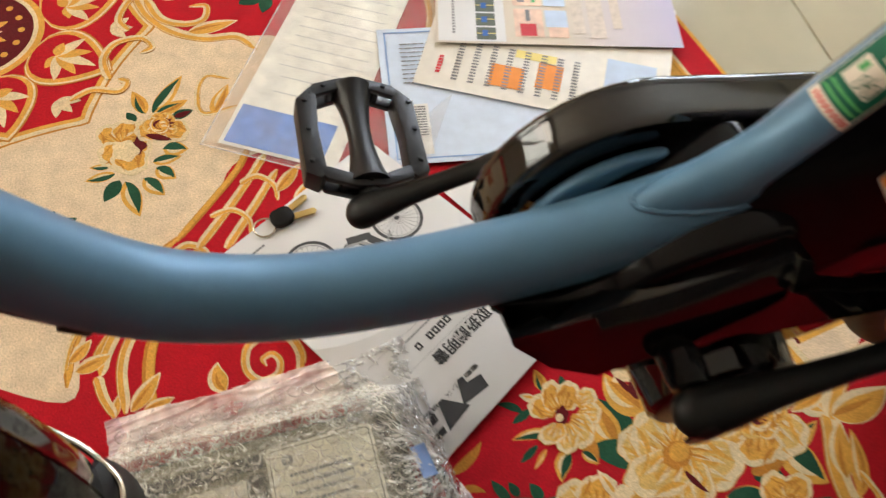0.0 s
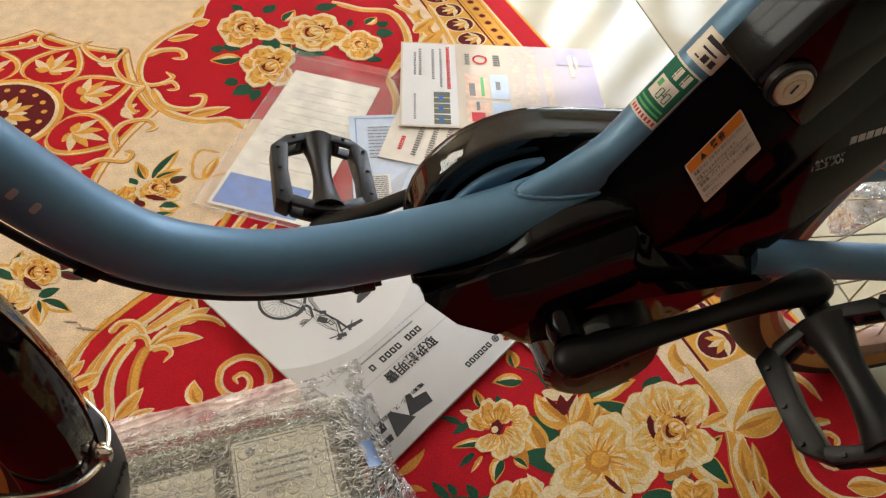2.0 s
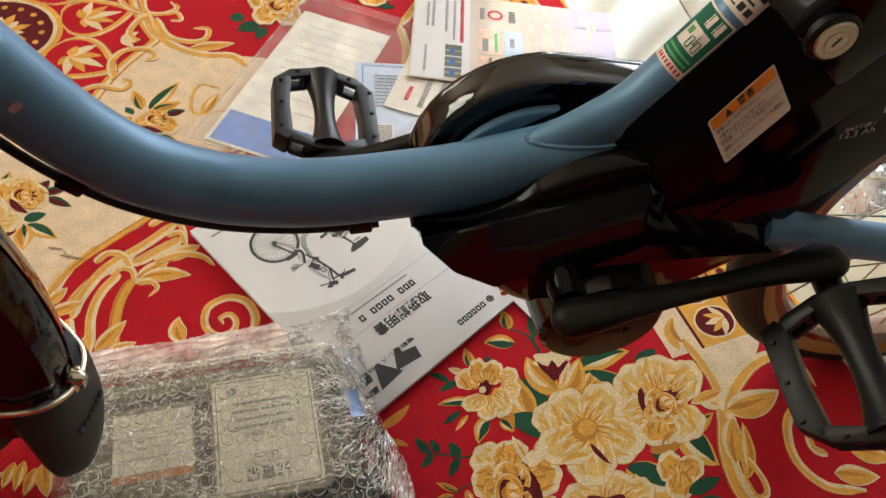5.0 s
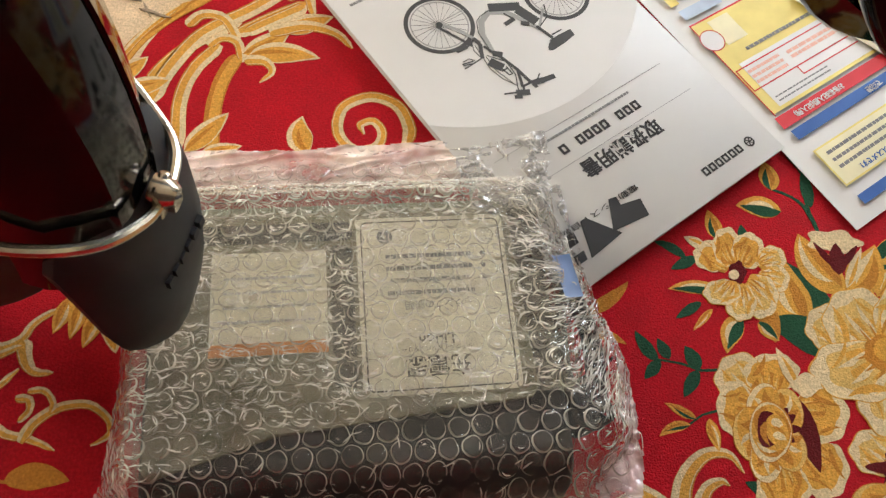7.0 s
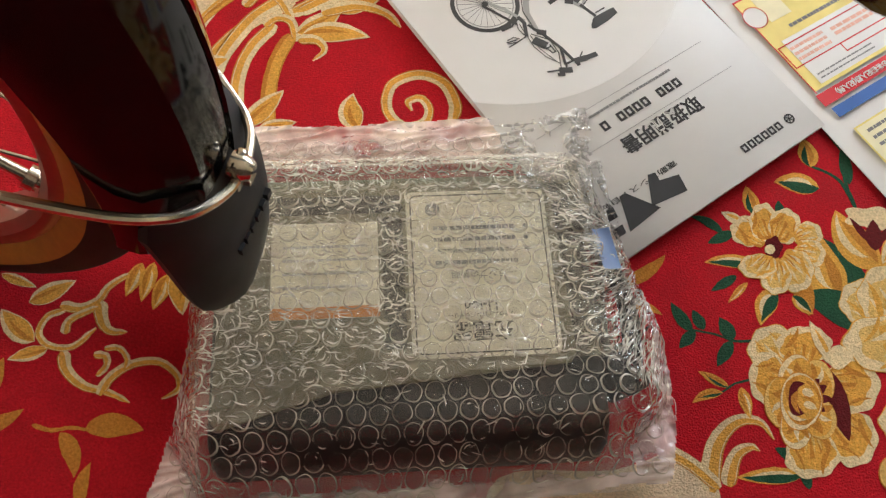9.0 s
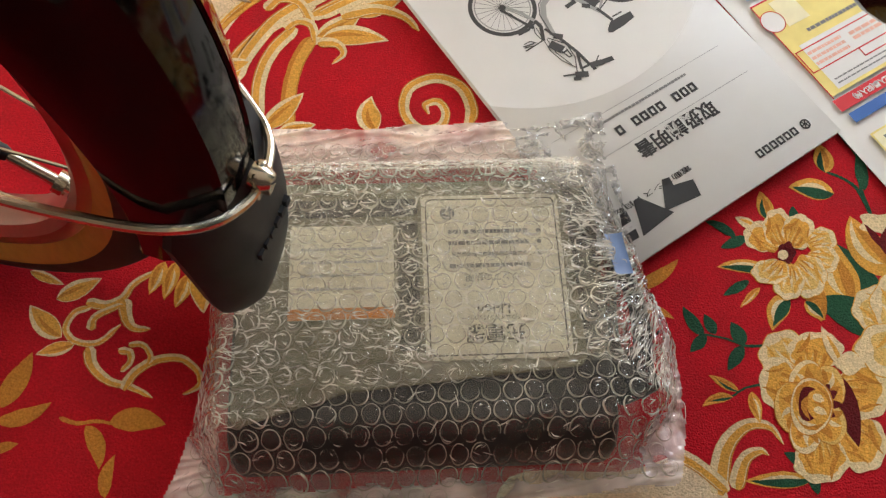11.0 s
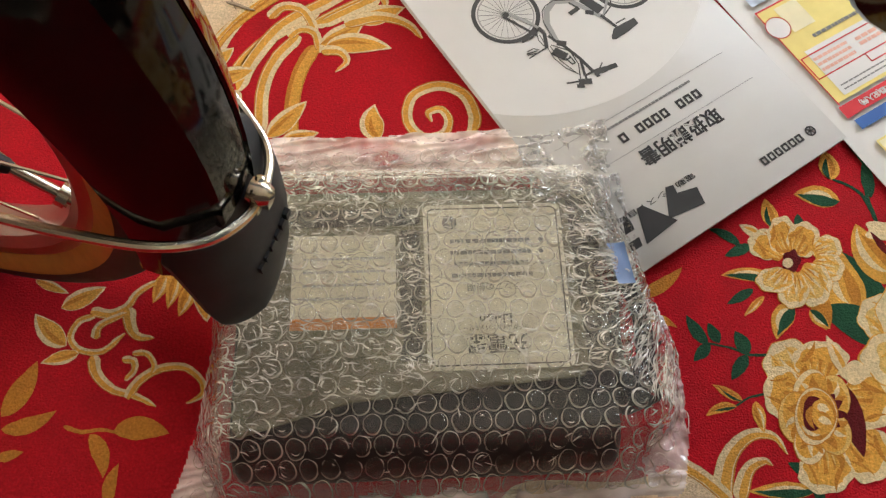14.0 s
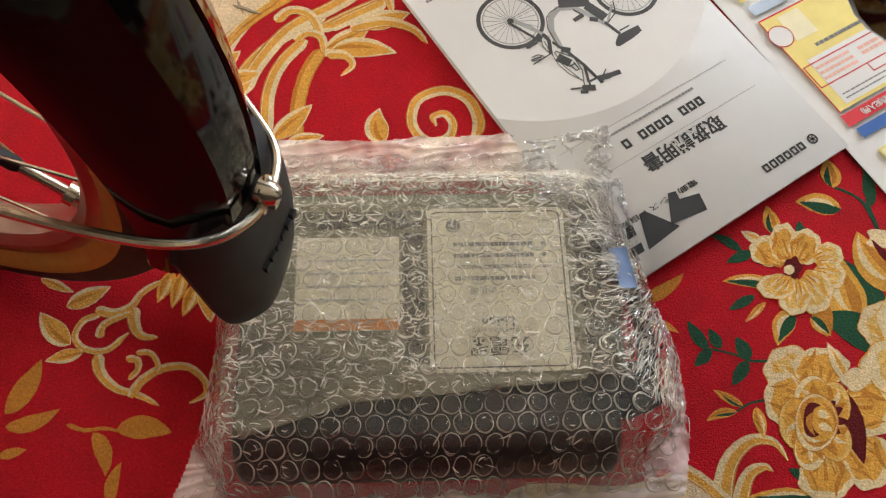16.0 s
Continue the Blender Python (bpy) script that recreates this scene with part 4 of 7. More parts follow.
petal("pale", -373.3, 269.5, 12.4, 0.3, -2.9, 13.4, -360.9, 256.4)
blob(M_MAROON, -365, 257.7, 5.7, 0.1, -1.5, 7.2, 4, 0.2)
leaf("maroon", -364.8, 252.4, -348.7, 252.8, 5.3, -0)
petal("gold", -352.2, 304.6, 11.9, 0.4, -3.6, 18.4, -334.4, 294.5)
petal("pale", -337.9, 313.6, 17.1, 0.5, -2.4, 12.9, -334.4, 294.5)
petal("gold", -318.1, 292.9, 10.9, 0.3, -3.1, 18.1, -334.4, 294.5)
rose("warm", -334.5, 295.2, 19.8, 0.5, -4.6, 25.2, 10)
leaf("maroon", -346, 290.7, -324.8, 269.3, 7.9, -0.2)
leaf("stain", -296.8, 219, -282, 215.5, 2.4, -0)
leaf("stain", -283.2, 208, -266.5, 203.9, 2.4, -0)
leaf("stain", -271.7, 203.9, -259, 201, 2.4, -0)
leaf("stain", -280.9, 214.3, -274.1, 200.8, 1.8, -0)
begin("medallion_motif", 1)
medallion(-416.8, 591.9, 77.3)
# scrolls round the medallion
ribbon("scroll", [(-301.4, 468), (-277.7, 479.9), (-248.8, 473.2), (-240, 485.4), (-249.7, 491.4)], 9.2, 9.2)
ribbon("scroll", [(-259.2, 492.9), (-266.2, 525.3), (-252.8, 551.1), (-222.8, 555.4), (-210.9, 537.6), (-224.2, 529.9)], 11.1, 7.4)
ribbon("scroll", [(-238.6, 570.2), (-249.5, 590.9), (-240.7, 618.5), (-227.8, 632.9)], 10.4, 9.2)
ribbon("scroll", [(-227.8, 632.9), (-258.1, 652.1), (-273.6, 686.6), (-269.3, 710.7), (-259.6, 728.8), (-273.1, 733.6)], 9.3, 7)
ribbon("scroll", [(-268.9, 703.3), (-293.3, 703.6), (-315.4, 727), (-324, 752.2), (-311.4, 759.8)], 9.1, 6.8)
ribbon("scroll", [(-325.7, 752.4), (-349.4, 743.3), (-378.8, 753.1), (-389.6, 775.8), (-374.7, 789.5), (-364.1, 775.7)], 8.7, 6.5)
ribbon("scroll", [(-388.1, 763.4), (-415.2, 754.8), (-446.8, 752.9), (-494.4, 756)], 12.4, 12.4)
begin("scroll_motif", 1)
ribbon("scroll", [(-154.4, 798), (-199.8, 763), (-228.4, 720.3), (-237.6, 677.5), (-231.3, 641.6), (-209.6, 635.9), (-189.7, 649.8), (-199.7, 665.3)], 12.2, 7.7)
ribbon("scroll", [(-230.6, 710.1), (-207.5, 722.1), (-180.5, 718.7), (-173.6, 698.2), (-192, 699.2)], 15.8, 7.2)
ribbon("scroll", [(-231.2, 638.8), (-216.4, 596.6), (-188.5, 563), (-149.8, 543.6), (-111, 540.5), (-88.6, 514.9)], 13.6, 12.3)
ribbon("scroll", [(-205.6, 635.3), (-189.5, 638.7), (-182.9, 621.3), (-197.3, 620.6)], 8.8, 5.5)
ribbon("scroll", [(-217.3, 626), (-200.6, 586.6), (-173.1, 572.3), (-149.5, 576.8), (-145.3, 599.9), (-165.2, 602.7)], 13.3, 7.3)
leaf("scroll", -169.1, 556.5, -108.4, 568.3, 20.5, -0)
leaf("scroll", -199.6, 748.8, -152.1, 758.6, 19, -0)
leaf("scroll", -160.7, 790.5, -133.9, 798.9, 26.5, -0)
leaf("scroll", -160.7, 807.1, -142.2, 847.8, 18.8, -0)
ribbon("scroll", [(-118.3, 428.9), (-156.8, 424.1), (-161.7, 457.7), (-150.5, 481.1), (-124.5, 472.6)], 6.2, 6.2)
leaf("gold", -147.4, 422.6, -126.9, 463.8, 16.7, -0)
begin("bouquet_motif", 1)
leaf("green", -113.5, 725.5, -88, 709.9, 23.7, -0)
leaf("green", -51.6, 733.3, -27.1, 702.1, 27.6, -0)
leaf("green", -113.8, 713.2, -135.2, 719, 21.2, -0)
leaf("mixed", -88.9, 687.2, -135.8, 685.9, 29.7, -0)
leaf("green", -95.5, 630.1, -116.3, 625.9, 22.3, -0)
leaf("green", -75.6, 613.5, -105, 597, 26.4, -0)
leaf("green", -67.8, 605.5, -77.5, 577.1, 17.4, -0)
leaf("mixed", -26, 717.5, -9.4, 702.9, 20.5, -0)
leaf("green", -83.2, 820, -96.2, 842.4, 17.1, -0)
leaf("green", -46.8, 810.5, -26.5, 834.3, 21.4, -0)
leaf("mixed", -16.5, 781.3, 4.9, 813.1, 22.2, -0)
leaf("green", 38, 812.7, 77.5, 822.3, 24.3, -0)
leaf("green", 87.3, 752, 95.4, 776.4, 12.3, -0)
leaf("mixed", 116.3, 756.8, 138.5, 776.4, 21, -0)
leaf("green", 134.2, 749.6, 155.2, 760.6, 19, -0)
leaf("green", 129.2, 730.2, 158.8, 726.6, 26.2, -0)
leaf("green", 102, 662.4, 127.9, 654.4, 18.1, -0)
leaf("green", -9.4, 702.9, 41.4, 677.9, 27.1, -0)
petal("gold", -103.2, 772, 19.6, -2.4, 1.1, 32.6, -78.2, 768.9)
petal("gold", -84.2, 797.9, 20, -2.4, 1, 23.5, -78.2, 768.9)
petal("gold", -62.8, 770.3, 17.9, -2.2, 1.6, 29.5, -78.2, 768.9)
petal("gold", -91.1, 738.3, 22.8, -2.9, 0.9, 22.1, -78.2, 768.9)
petal("gold", -45.9, 751.9, 19.7, -2.4, 1.4, 22.6, -78.2, 768.9)
rose("warm", -78.2, 768.9, 30.3, -3.7, 1.7, 35.9, 10)
petal("gold", -10.7, 739.4, 21.5, -2.6, 2.1, 25.6, 28.7, 742.7)
petal("gold", 14.8, 769.2, 23.8, -2.9, 2.5, 26.5, 28.7, 742.7)
petal("gold", 47.5, 770.2, 24, -2.9, 3, 26.6, 28.7, 742.7)
petal("gold", 65.9, 729.9, 21.8, -2.7, 3.6, 28.8, 28.7, 742.7)
petal("gold", 27.2, 710.7, 30.3, -3.9, 2.3, 21.8, 28.7, 742.7)
rose("pale", 28.7, 742.7, 36.2, -4.5, 4.4, 41.9, 40)
petal("gold", 80.4, 700.8, 16.1, -2, 3, 21.8, 98.3, 698.6)
petal("gold", 101.6, 720.6, 18.2, -2.3, 2.8, 19.1, 98.3, 698.6)
petal("gold", 118.2, 696, 16.3, -2.1, 3.9, 24.9, 98.3, 698.6)
petal("gold", 94.8, 674, 21.3, -2.7, 2.6, 18.1, 98.3, 698.6)
rose("warm", 98.3, 698.6, 19.8, -2.5, 3.4, 23.3, 0)
petal("gold", -72.6, 670.2, 18.7, -2.5, 1.4, 26.4, -46.1, 656.4)
petal("gold", -54.2, 690.2, 22.4, -2.9, 1.5, 24.1, -46.1, 656.4)
petal("gold", -24.6, 678.8, 19, -2.5, 2.2, 26.8, -46.1, 656.4)
petal("gold", -66.2, 633.2, 18.4, -2.5, 1.4, 25.4, -46.1, 656.4)
petal("gold", -32.6, 631.5, 20.1, -2.7, 2, 25.4, -46.1, 656.4)
rose("warm", -46.1, 656.4, 30.5, -4, 2.6, 37.7, 70)
begin("scroll_motif", 1)
ribbon("scroll", [(69, 832.2), (113.7, 803.8), (160.4, 791.2), (177.2, 749.4), (176.5, 695), (153.9, 648), (128.8, 606.9)], 14.8, 14.8)
ribbon("scroll", [(173.7, 811.1), (201, 772.4), (203.7, 712.7), (180.6, 667.6), (148.2, 641.2)], 11.2, 9.4)
leaf("scroll", 191.3, 722.5, 239.5, 767.8, 28.6, -0)
leaf("scroll", 192.7, 681.8, 246.5, 732.5, 30.1, -0)
ribbon("scroll", [(128.8, 606.9), (131.9, 550.5), (117.6, 493.6)], 13.8, 12.1)
ribbon("scroll", [(232.3, 804.3), (244.6, 724.3), (251.5, 650.6)], 12.6, 12.6)
begin("scroll_motif", 1)
leaf("scroll", -375.5, -29.9, -351.1, -38.4, 6.8, -0)
leaf("scroll", -354, -48.7, -327.6, -32.7, 13.3, -0)
ribbon("scroll", [(-333.8, -49.4), (-321.3, -51.3), (-311.2, -45.8), (-305.7, -35.7), (-294.2, -26.5)], 7.4, 4.1)
ribbon("scroll", [(-309.9, -46.9), (-306.1, -59.1), (-299.7, -65.7), (-289.4, -66)], 10.2, 2.9)
ribbon("scroll", [(-327.7, -68.3), (-325.9, -59.1), (-310.4, -50)], 6.6, 4.1)
leaf("scroll", -344.7, -73.8, -369.9, -53.2, 14.2, 0.1)
ribbon("scroll", [(-330.8, -53.2), (-340.2, -57.4), (-343.4, -68.2), (-335.5, -76.1), (-320.9, -76.3), (-308.9, -63.8)], 4.9, 4.2)
leaf("scroll", -335.7, -78.3, -358.5, -85.8, 9.3, -0)
ribbon("scroll", [(-326.1, -79.4), (-321.4, -91.3), (-309.5, -100.6), (-293.9, -104.3), (-280, -110.2)], 8.8, 2.7)
ribbon("scroll", [(-299.6, -106), (-293.6, -94.3), (-281.8, -86.2), (-266.5, -84.5), (-254.5, -92.4), (-252.4, -101.4), (-261.4, -107.4)], 7.2, 2.9)
ribbon("scroll", [(-301.2, -77), (-292.6, -76.6), (-286.4, -82.7), (-286, -88.9)], 4.2, 3.5)
ribbon("scroll", [(-307, -80.9), (-299.5, -82.1), (-298.3, -88.6), (-302.9, -94.6)], 5.3, 3.8)
leaf("gold", -288, -19, -294.4, -42.4, 10.4, -0)
leaf("gold", -280.4, -18.6, -284.1, -45.8, 10.2, -0)
leaf("gold", -269.7, -26.3, -275.8, -50.9, 11, -0)
leaf("scroll", -264.7, -22, -256.7, -54, 14.8, -0)
begin("leaf_motif", 1)
leaf("ochre", -374.7, -120.6, -361, -84.5, 14.7, -0.1)
leaf("ochre", -372.7, -128.1, -341.7, -115.3, 10.5, -0.2)
leaf("ochre", -303.7, -126.4, -268.7, -126.5, 14.5, 0.15)
leaf("ochre", -317.8, -128.9, -304.2, -154.5, 10.4, 0.2)
ribbon("ochre", [(-334.7, -124.7), (-323.2, -127.7), (-311.4, -125.9), (-298.9, -127.6)], 2.8, 1.7)
leaf("ochre", -297.2, -170.5, -296.4, -145.7, 8.3, 0.2)
leaf("ochre", -372.2, -146.3, -355.7, -141.1, 6.4, -0)


# border along the carpet's edge: red selvedge, dotted band, row of half medallions, dark line
def strip(material, x0, x1, y0=-0.44, y1=0.8):
    area([tuple((EDGE @ Vector((x, y, 0)))[:2]) for x, y in ((x0, y0), (x1, y0), (x1, y1), (x0, y1))], material)


begin("border_band", 0.5)
strip(M_CREAM, -0.190, -0.148), strip(M_GOLD, -0.150, -0.044), strip(M_PALE, -0.048, -0.044), strip(M_MAROON, -0.151, -0.147), strip(M_MAROON, -0.089, -0.086), strip(M_OCHRE, -0.083, -0.081), strip(M_OCHRE, -0.055, -0.053), strip(M_GOLD, -0.006, -0.001)
for k in range(-9, 17):
    begin("border_motif", 1)
    c = (EDGE @ Vector((-0.116, k * 0.046, 0))).to_2d()
    e, s = (EDGE.to_3x3() @ Vector((0.026, 0, 0))).to_2d(), (EDGE.to_3x3() @ Vector((0, 0.021, 0))).to_2d()
    area(oval(c, e, s, 1.0, 0, 0), M_PALE), area(oval(c, e, s, 0.90, 0, 0), M_MAROON)
    for g in range(5):
        d = math.pi + (g - 2) * 0.55
        leaf_area(c + e * 0.55, c + e * 0.55 + (e * math.cos(d) + s * math.sin(d)) * 1.05, 0.008, 0, M_GOLD if g % 2 else M_PALE)
    for q in (-0.0115, 0.0115):
        d = (EDGE @ Vector((-0.068, k * 0.046 + q, 0))).to_2d()
        area(oval(d, e * 0.28, s * 0.34, 1.0, 0, 0, n=12), M_OCHRE), area(oval(d, e * 0.2, s * 0.25, 1.0, 0, 0, n=12), M_MAROON)
    n = (EDGE @ Vector((-0.168, k * 0.046, 0))).to_2d()
    leaf_area(n - s * 0.9 - e * 0.3, n + s * 0.9 + e * 0.3, 0.014, 0.35, M_GOLD), leaf_area(n - s * 0.6, n + s * 0.8 + e * 0.2, 0.006, 0.35, M_OCHRE)
finish_motif()


# ---------- bicycle ----------
YC = 0.015  # the bicycle's middle plane
BB = Vector((0.139, YC, 0.268))
REAR = Vector((0.57, YC, 0.247))
bike = thing("bicycle", "blue step-through electric bicycle with black fittings, standing on carpet", "bicycle")


def xz(*pts, y=YC):
    return [Vector((x, y, z)) for x, z in pts]


line = catmull(xz((-0.33, 0.655), (-0.27, 0.555), (-0.215, 0.46), (-0.173, 0.387), (-0.147, 0.349), (-0.1197, 0.3235), (-0.084, 0.3065), (-0.048, 0.2985), (-0.01, 0.2972), (0.03, 0.301), (0.075, 0.3075), (0.13, 0.322), (0.19, 0.342)), 10)
main = part("main_tube", sweep(bmesh.new(), line, 0.0224, 40), M_BLUE, bike, "curved satin blue main tube")
U = Vector((0.512, 0, 0.859))
P = Vector((0.859, 0, -0.512))
SEAT = Vector((0.150, YC, 0.346)) + P * 0.0145
TUBE = 0.0165
part("seat_tube", rod(SEAT - U * 0.03, SEAT + U * 0.30, TUBE, 40), M_BLUE, bike, "satin blue seat tube")


def gusset_front(d):
    return np.interp(d, (-0.05, -0.03, 0.020, 0.036, 0.046), (0.050, 0.0465, 0.0225, 0.0172, 0.0160)).item()


def gusset_ring(d, n=40):
    """The flared foot of the seat tube: round behind, drawn out to the front."""
    f, out = gusset_front(d), []
    for k in range(n):
        a = 2 * math.pi * k / n
        c = math.cos(a)
        out.append(SEAT + U * d - P * (c * (f if c > 0 else TUBE)) + Vector((0, 1, 0)) * ((TUBE + (0.0006 if d < 0.02 else -0.0004)) * math.sin(a)))
    return out


part("seat_gusset", hull([gusset_ring(-0.045 + 0.0045 * k) for k in range(21)]), M_BLUE, bike)


def main_gap(q):
    """Distance of a place from the main tube's surface."""
    return min((q - p).length for p in line[60:]) - 0.0224


# weld bead where the flared foot meets the main tube
ring = []
for k in range(61):
    lo, hi = -0.05, 0.05
    for _ in range(16):
        d = (lo + hi) / 2
        f, a = gusset_front(d), radians(-150 + 300 * k / 60)
        c = math.cos(a)
        q = SEAT + U * d - P * (c * (f if c > 0 else TUBE)) + Vector((0, 1, 0)) * ((TUBE + 0.0006) * math.sin(a))
        lo, hi = (d, hi) if main_gap(q) < 0 else (lo, d)
    ring.append(q + U * 0.0004 * math.sin(3.1 * k))
part("weld_bead", sweep(bmesh.new(), ring, lambda t: 0.0016 + 0.0003 * math.sin(170 * t), 8), M_BLUE, bike)
for side in (-1, 1):
    a, b = Vector((0.285, YC + side * 0.042, 0.288)), Vector((0.57, YC + side * 0.066, 0.247))
    part("chain_stay", sweep(bmesh.new(), [a, a.lerp(b, 0.5), b], 0.0145, 24), M_BLUE, bike)
    c = Vector((0.33, YC + side * 0.03, 0.62))
    part("seat_stay", sweep(bmesh.new(), [b, c], 0.009, 16), M_BLUE, bike)
part("head_tube", rod((-0.368, YC, 0.55), (-0.312, YC, 0.705), 0.024, 32), M_BLUE, bike)

# drive unit
prof = [(0.042, 0.284), (0.048, 0.270), (0.072, 0.244), (0.115, 0.222), (0.165, 0.208), (0.215, 0.212), (0.262, 0.236), (0.298, 0.262), (0.312, 0.284), (0.300, 0.298), (0.235, 0.304), (0.205, 0.312), (0.192, 0.338), (0.180, 0.3495), (0.1476, 0.341), (0.1213, 0.327), (0.0994, 0.309), (0.070, 0.293)]
flat = Matrix(((1, 0, 0, 0), (0, 0, 1, YC), (0, 1, 0, 0), (0, 0, 0, 1)))


def side_slab(outline, y0, y1, bevel, seg=3):
    """An outline in the bicycle's side view, between two distances from its middle plane."""
    bm = slab(outline, y0, y1, bevel, flat, None, seg)
    bmesh.ops.recalc_face_normals(bm, faces=bm.faces)
    return bm


def smooth_outline(pts, steps=5):
    loop = [Vector((x, y, 0)) for x, y in pts]
    loop = loop[-2:] + loop + loop[:3]
    return [(p.x, p.y) for p in catmull(loop, steps)[2 * steps:-2 * steps - 1]]


motor = hub_of("drive_unit", bike)
bm = side_slab(smooth_outline(prof), -0.036, 0.040, 0.0060, 3)
for v in bm.verts:  # narrower towards its nose and tail
    v.co.y = YC + (v.co.y - YC) * np.interp(v.co.x, (0.03, 0.06, 0.10, 0.25, 0.31), (0.42, 0.68, 1.0, 1.0, 0.80)).item()
part("housing", bm, M_HOLDER, motor, "glossy black drive unit housing")


def cover(name, stations, label):
    """A moulded cover: a sloping top facet, a ridge, a front that leans out and a return below; each station gives top, ridge and foot in side view, and how far out the foot is."""
    fine = []
    for a, b in zip(stations, stations[1:]):
        fine += [[Vector(p).lerp(Vector(q), t / 4) for p, q in zip(a, b)] for t in range(4)]
    fine.append([Vector(p) for p in stations[-1]])
    rings = []
    for top, ridge, foot, reach in fine:
        out = reach.x
        rings.append([(p.x, y, p.y) for p, y in ((top + Vector((0.004, -0.020)), 0.030), (top, -0.004), (ridge.lerp(top, 0.05), -0.0270), (ridge.lerp(foot, 0.04), -0.0290), (ridge.lerp(foot, 0.5), -0.028 + (out + 0.028) * 0.55), (ridge.lerp(foot, 0.95), out + 0.0004), (foot, out + 0.003), (foot + Vector((0.004, -0.008)), -0.020), (foot + Vector((0.004, -0.010)), 0.030))])
    part(name, hull(rings), M_MOTOR, motor, label)


cover("side_cover", [((0.0474, 0.2688), (0.0427, 0.2985), (0.0435, 0.2950), (-0.032, 0)), ((0.0730, 0.2808), (0.0669, 0.3036), (0.0655, 0.2726), (-0.040, 0)), ((0.0990, 0.3034), (0.0887, 0.3104), (0.0935, 0.2592), (-0.045, 0)), ((0.1322, 0.3218), (0.1223, 0.3172), (0.1218, 0.2741), (-0.045, 0)), ((0.1885, 0.3370), (0.1825, 0.3409), (0.1943, 0.2759), (-0.045, 0)), ((0.2030, 0.3157), (0.1878, 0.3362), (0.1975, 0.2765), (-0.045, 0)), ((0.2425, 0.2909), (0.2236, 0.3141), (0.2400, 0.2804), (-0.046, 0)), ((0.3306, 0.2633), (0.3078, 0.2887), (0.2929, 0.2824), (-0.046, 0))], "glossy black side cover with a flat facet along its top")
lower = [(0.086, 0.262), (0.108, 0.230), (0.140, 0.213), (0.180, 0.208), (0.228, 0.216), (0.268, 0.243), (0.288, 0.270), (0.262, 0.290), (0.200, 0.297), (0.140, 0.299), (0.100, 0.287)]
part("lower_housing", side_slab(smooth_outline(lower), -0.050, -0.020, 0.012, 5), M_MOTOR, motor)
part("side_boss", lathe([(0, -0.077), (0.0415, -0.0765), (0.0455, -0.073), (0.048, -0.04), (0.048, 0.0), (0, 0)], 48, Matrix.Translation((0.176, YC, 0.2255)) @ Matrix(((1, 0, 0, 0), (0, 0, 1, 0), (0, -1, 0, 0), (0, 0, 0, 1)))), M_MOTOR, motor)
part("round_cover", lathe([(0, -0.0775), (0.039, -0.0775), (0.0405, -0.0765), (0, -0.076)], 48, Matrix.Translation((0.176, YC, 0.2255)) @ Matrix(((1, 0, 0, 0), (0, 0, 1, 0), (0, -1, 0, 0), (0, 0, 0, 1)))), M_SATIN, motor, "round satin side cover")
part("axle_boss", lathe([(0, -0.078), (0.010, -0.078), (0.012, -0.07), (0.013, -0.04), (0, -0.04)], 32, Matrix.Translation(BB) @ Matrix(((1, 0, 0, 0), (0, 0, 1, 0), (0, -1, 0, 0), (0, 0, 0, 1)))), M_HOLDER, motor)
bm = bmesh.new()
for k in range(6):
    slab(round_rect(0.0052, 0.0052, 0.0006, cx=-0.018 + 0.0072 * k, cy=-0.0075), 0, 0.0006, 0.0002, Matrix.Translation((0.176, YC - 0.0775, 0.2255)) @ pose(0, 0, 0, 90, 0, 0) @ pose(0, 0, 0, 0, 0, 10), bm)
part("cover_mark", bm, M_SATIN, motor, "embossed maker's mark", smooth=False)
part("housing_bolt", rod((0.112, YC - 0.030, 0.2235), (0.112, YC - 0.040, 0.2235), 0.0032, 12), M_STEEL, motor)

# chain case on the far side
def belt(r1, r2, n=20):
    """The outline of a strap round the chainring and the chain behind it."""
    end = Vector((0.300, 0, 0.262))
    d = math.hypot(end.x - BB.x, end.z - BB.z)
    tilt, a = math.atan2(end.z - BB.z, end.x - BB.x), math.acos((r1 - r2) / d)
    out = [(BB.x + r1 * math.cos(t), BB.z + r1 * math.sin(t)) for t in (tilt + a + (2 * math.pi - 2 * a) * k / n for k in range(n + 1))]
    return out + [(end.x + r2 * math.cos(t), end.z + r2 * math.sin(t)) for t in (tilt - a + 2 * a * k / n for k in range(n + 1))]


outer, inner = belt(0.0895, 0.074), belt(0.0725, 0.058)
bm = side_slab(outer, 0.058, 0.068, 0.004)
n = len(outer)
lips = [[bm.verts.new((x, YC + y, z)) for x, z in o] for o, y in ((outer, 0.060), (belt(0.0893, 0.0738), 0.0520), (belt(0.0888, 0.0733), 0.0430), (belt(0.0880, 0.0725), 0.0385), (belt(0.0860, 0.0705), 0.0365), (inner, 0.0360), (belt(0.0715, 0.0570), 0.0400), (belt(0.084, 0.0690), 0.052))]
for a, b in zip(lips, lips[1:]):
    for k in range(n):
        bm.faces.new((a[k], a[(k + 1) % n], b[(k + 1) % n], b[k]))
part("chain_case", bm, M_CASE, bike, "glossy black chain case")
arc = [(BB.x + r * math.cos(radians(a)), BB.z + r * math.sin(radians(a))) for r, w in ((0.0715, 1), (0.052, -1)) for a in ([15 + 9 * k for k in range(19)] if w > 0 else [177 - 9 * k for k in range(19)])]
part("motor_bracket", side_slab(arc, 0.026, 0.034, 0.003), M_BLUE, bike, "satin blue motor bracket")


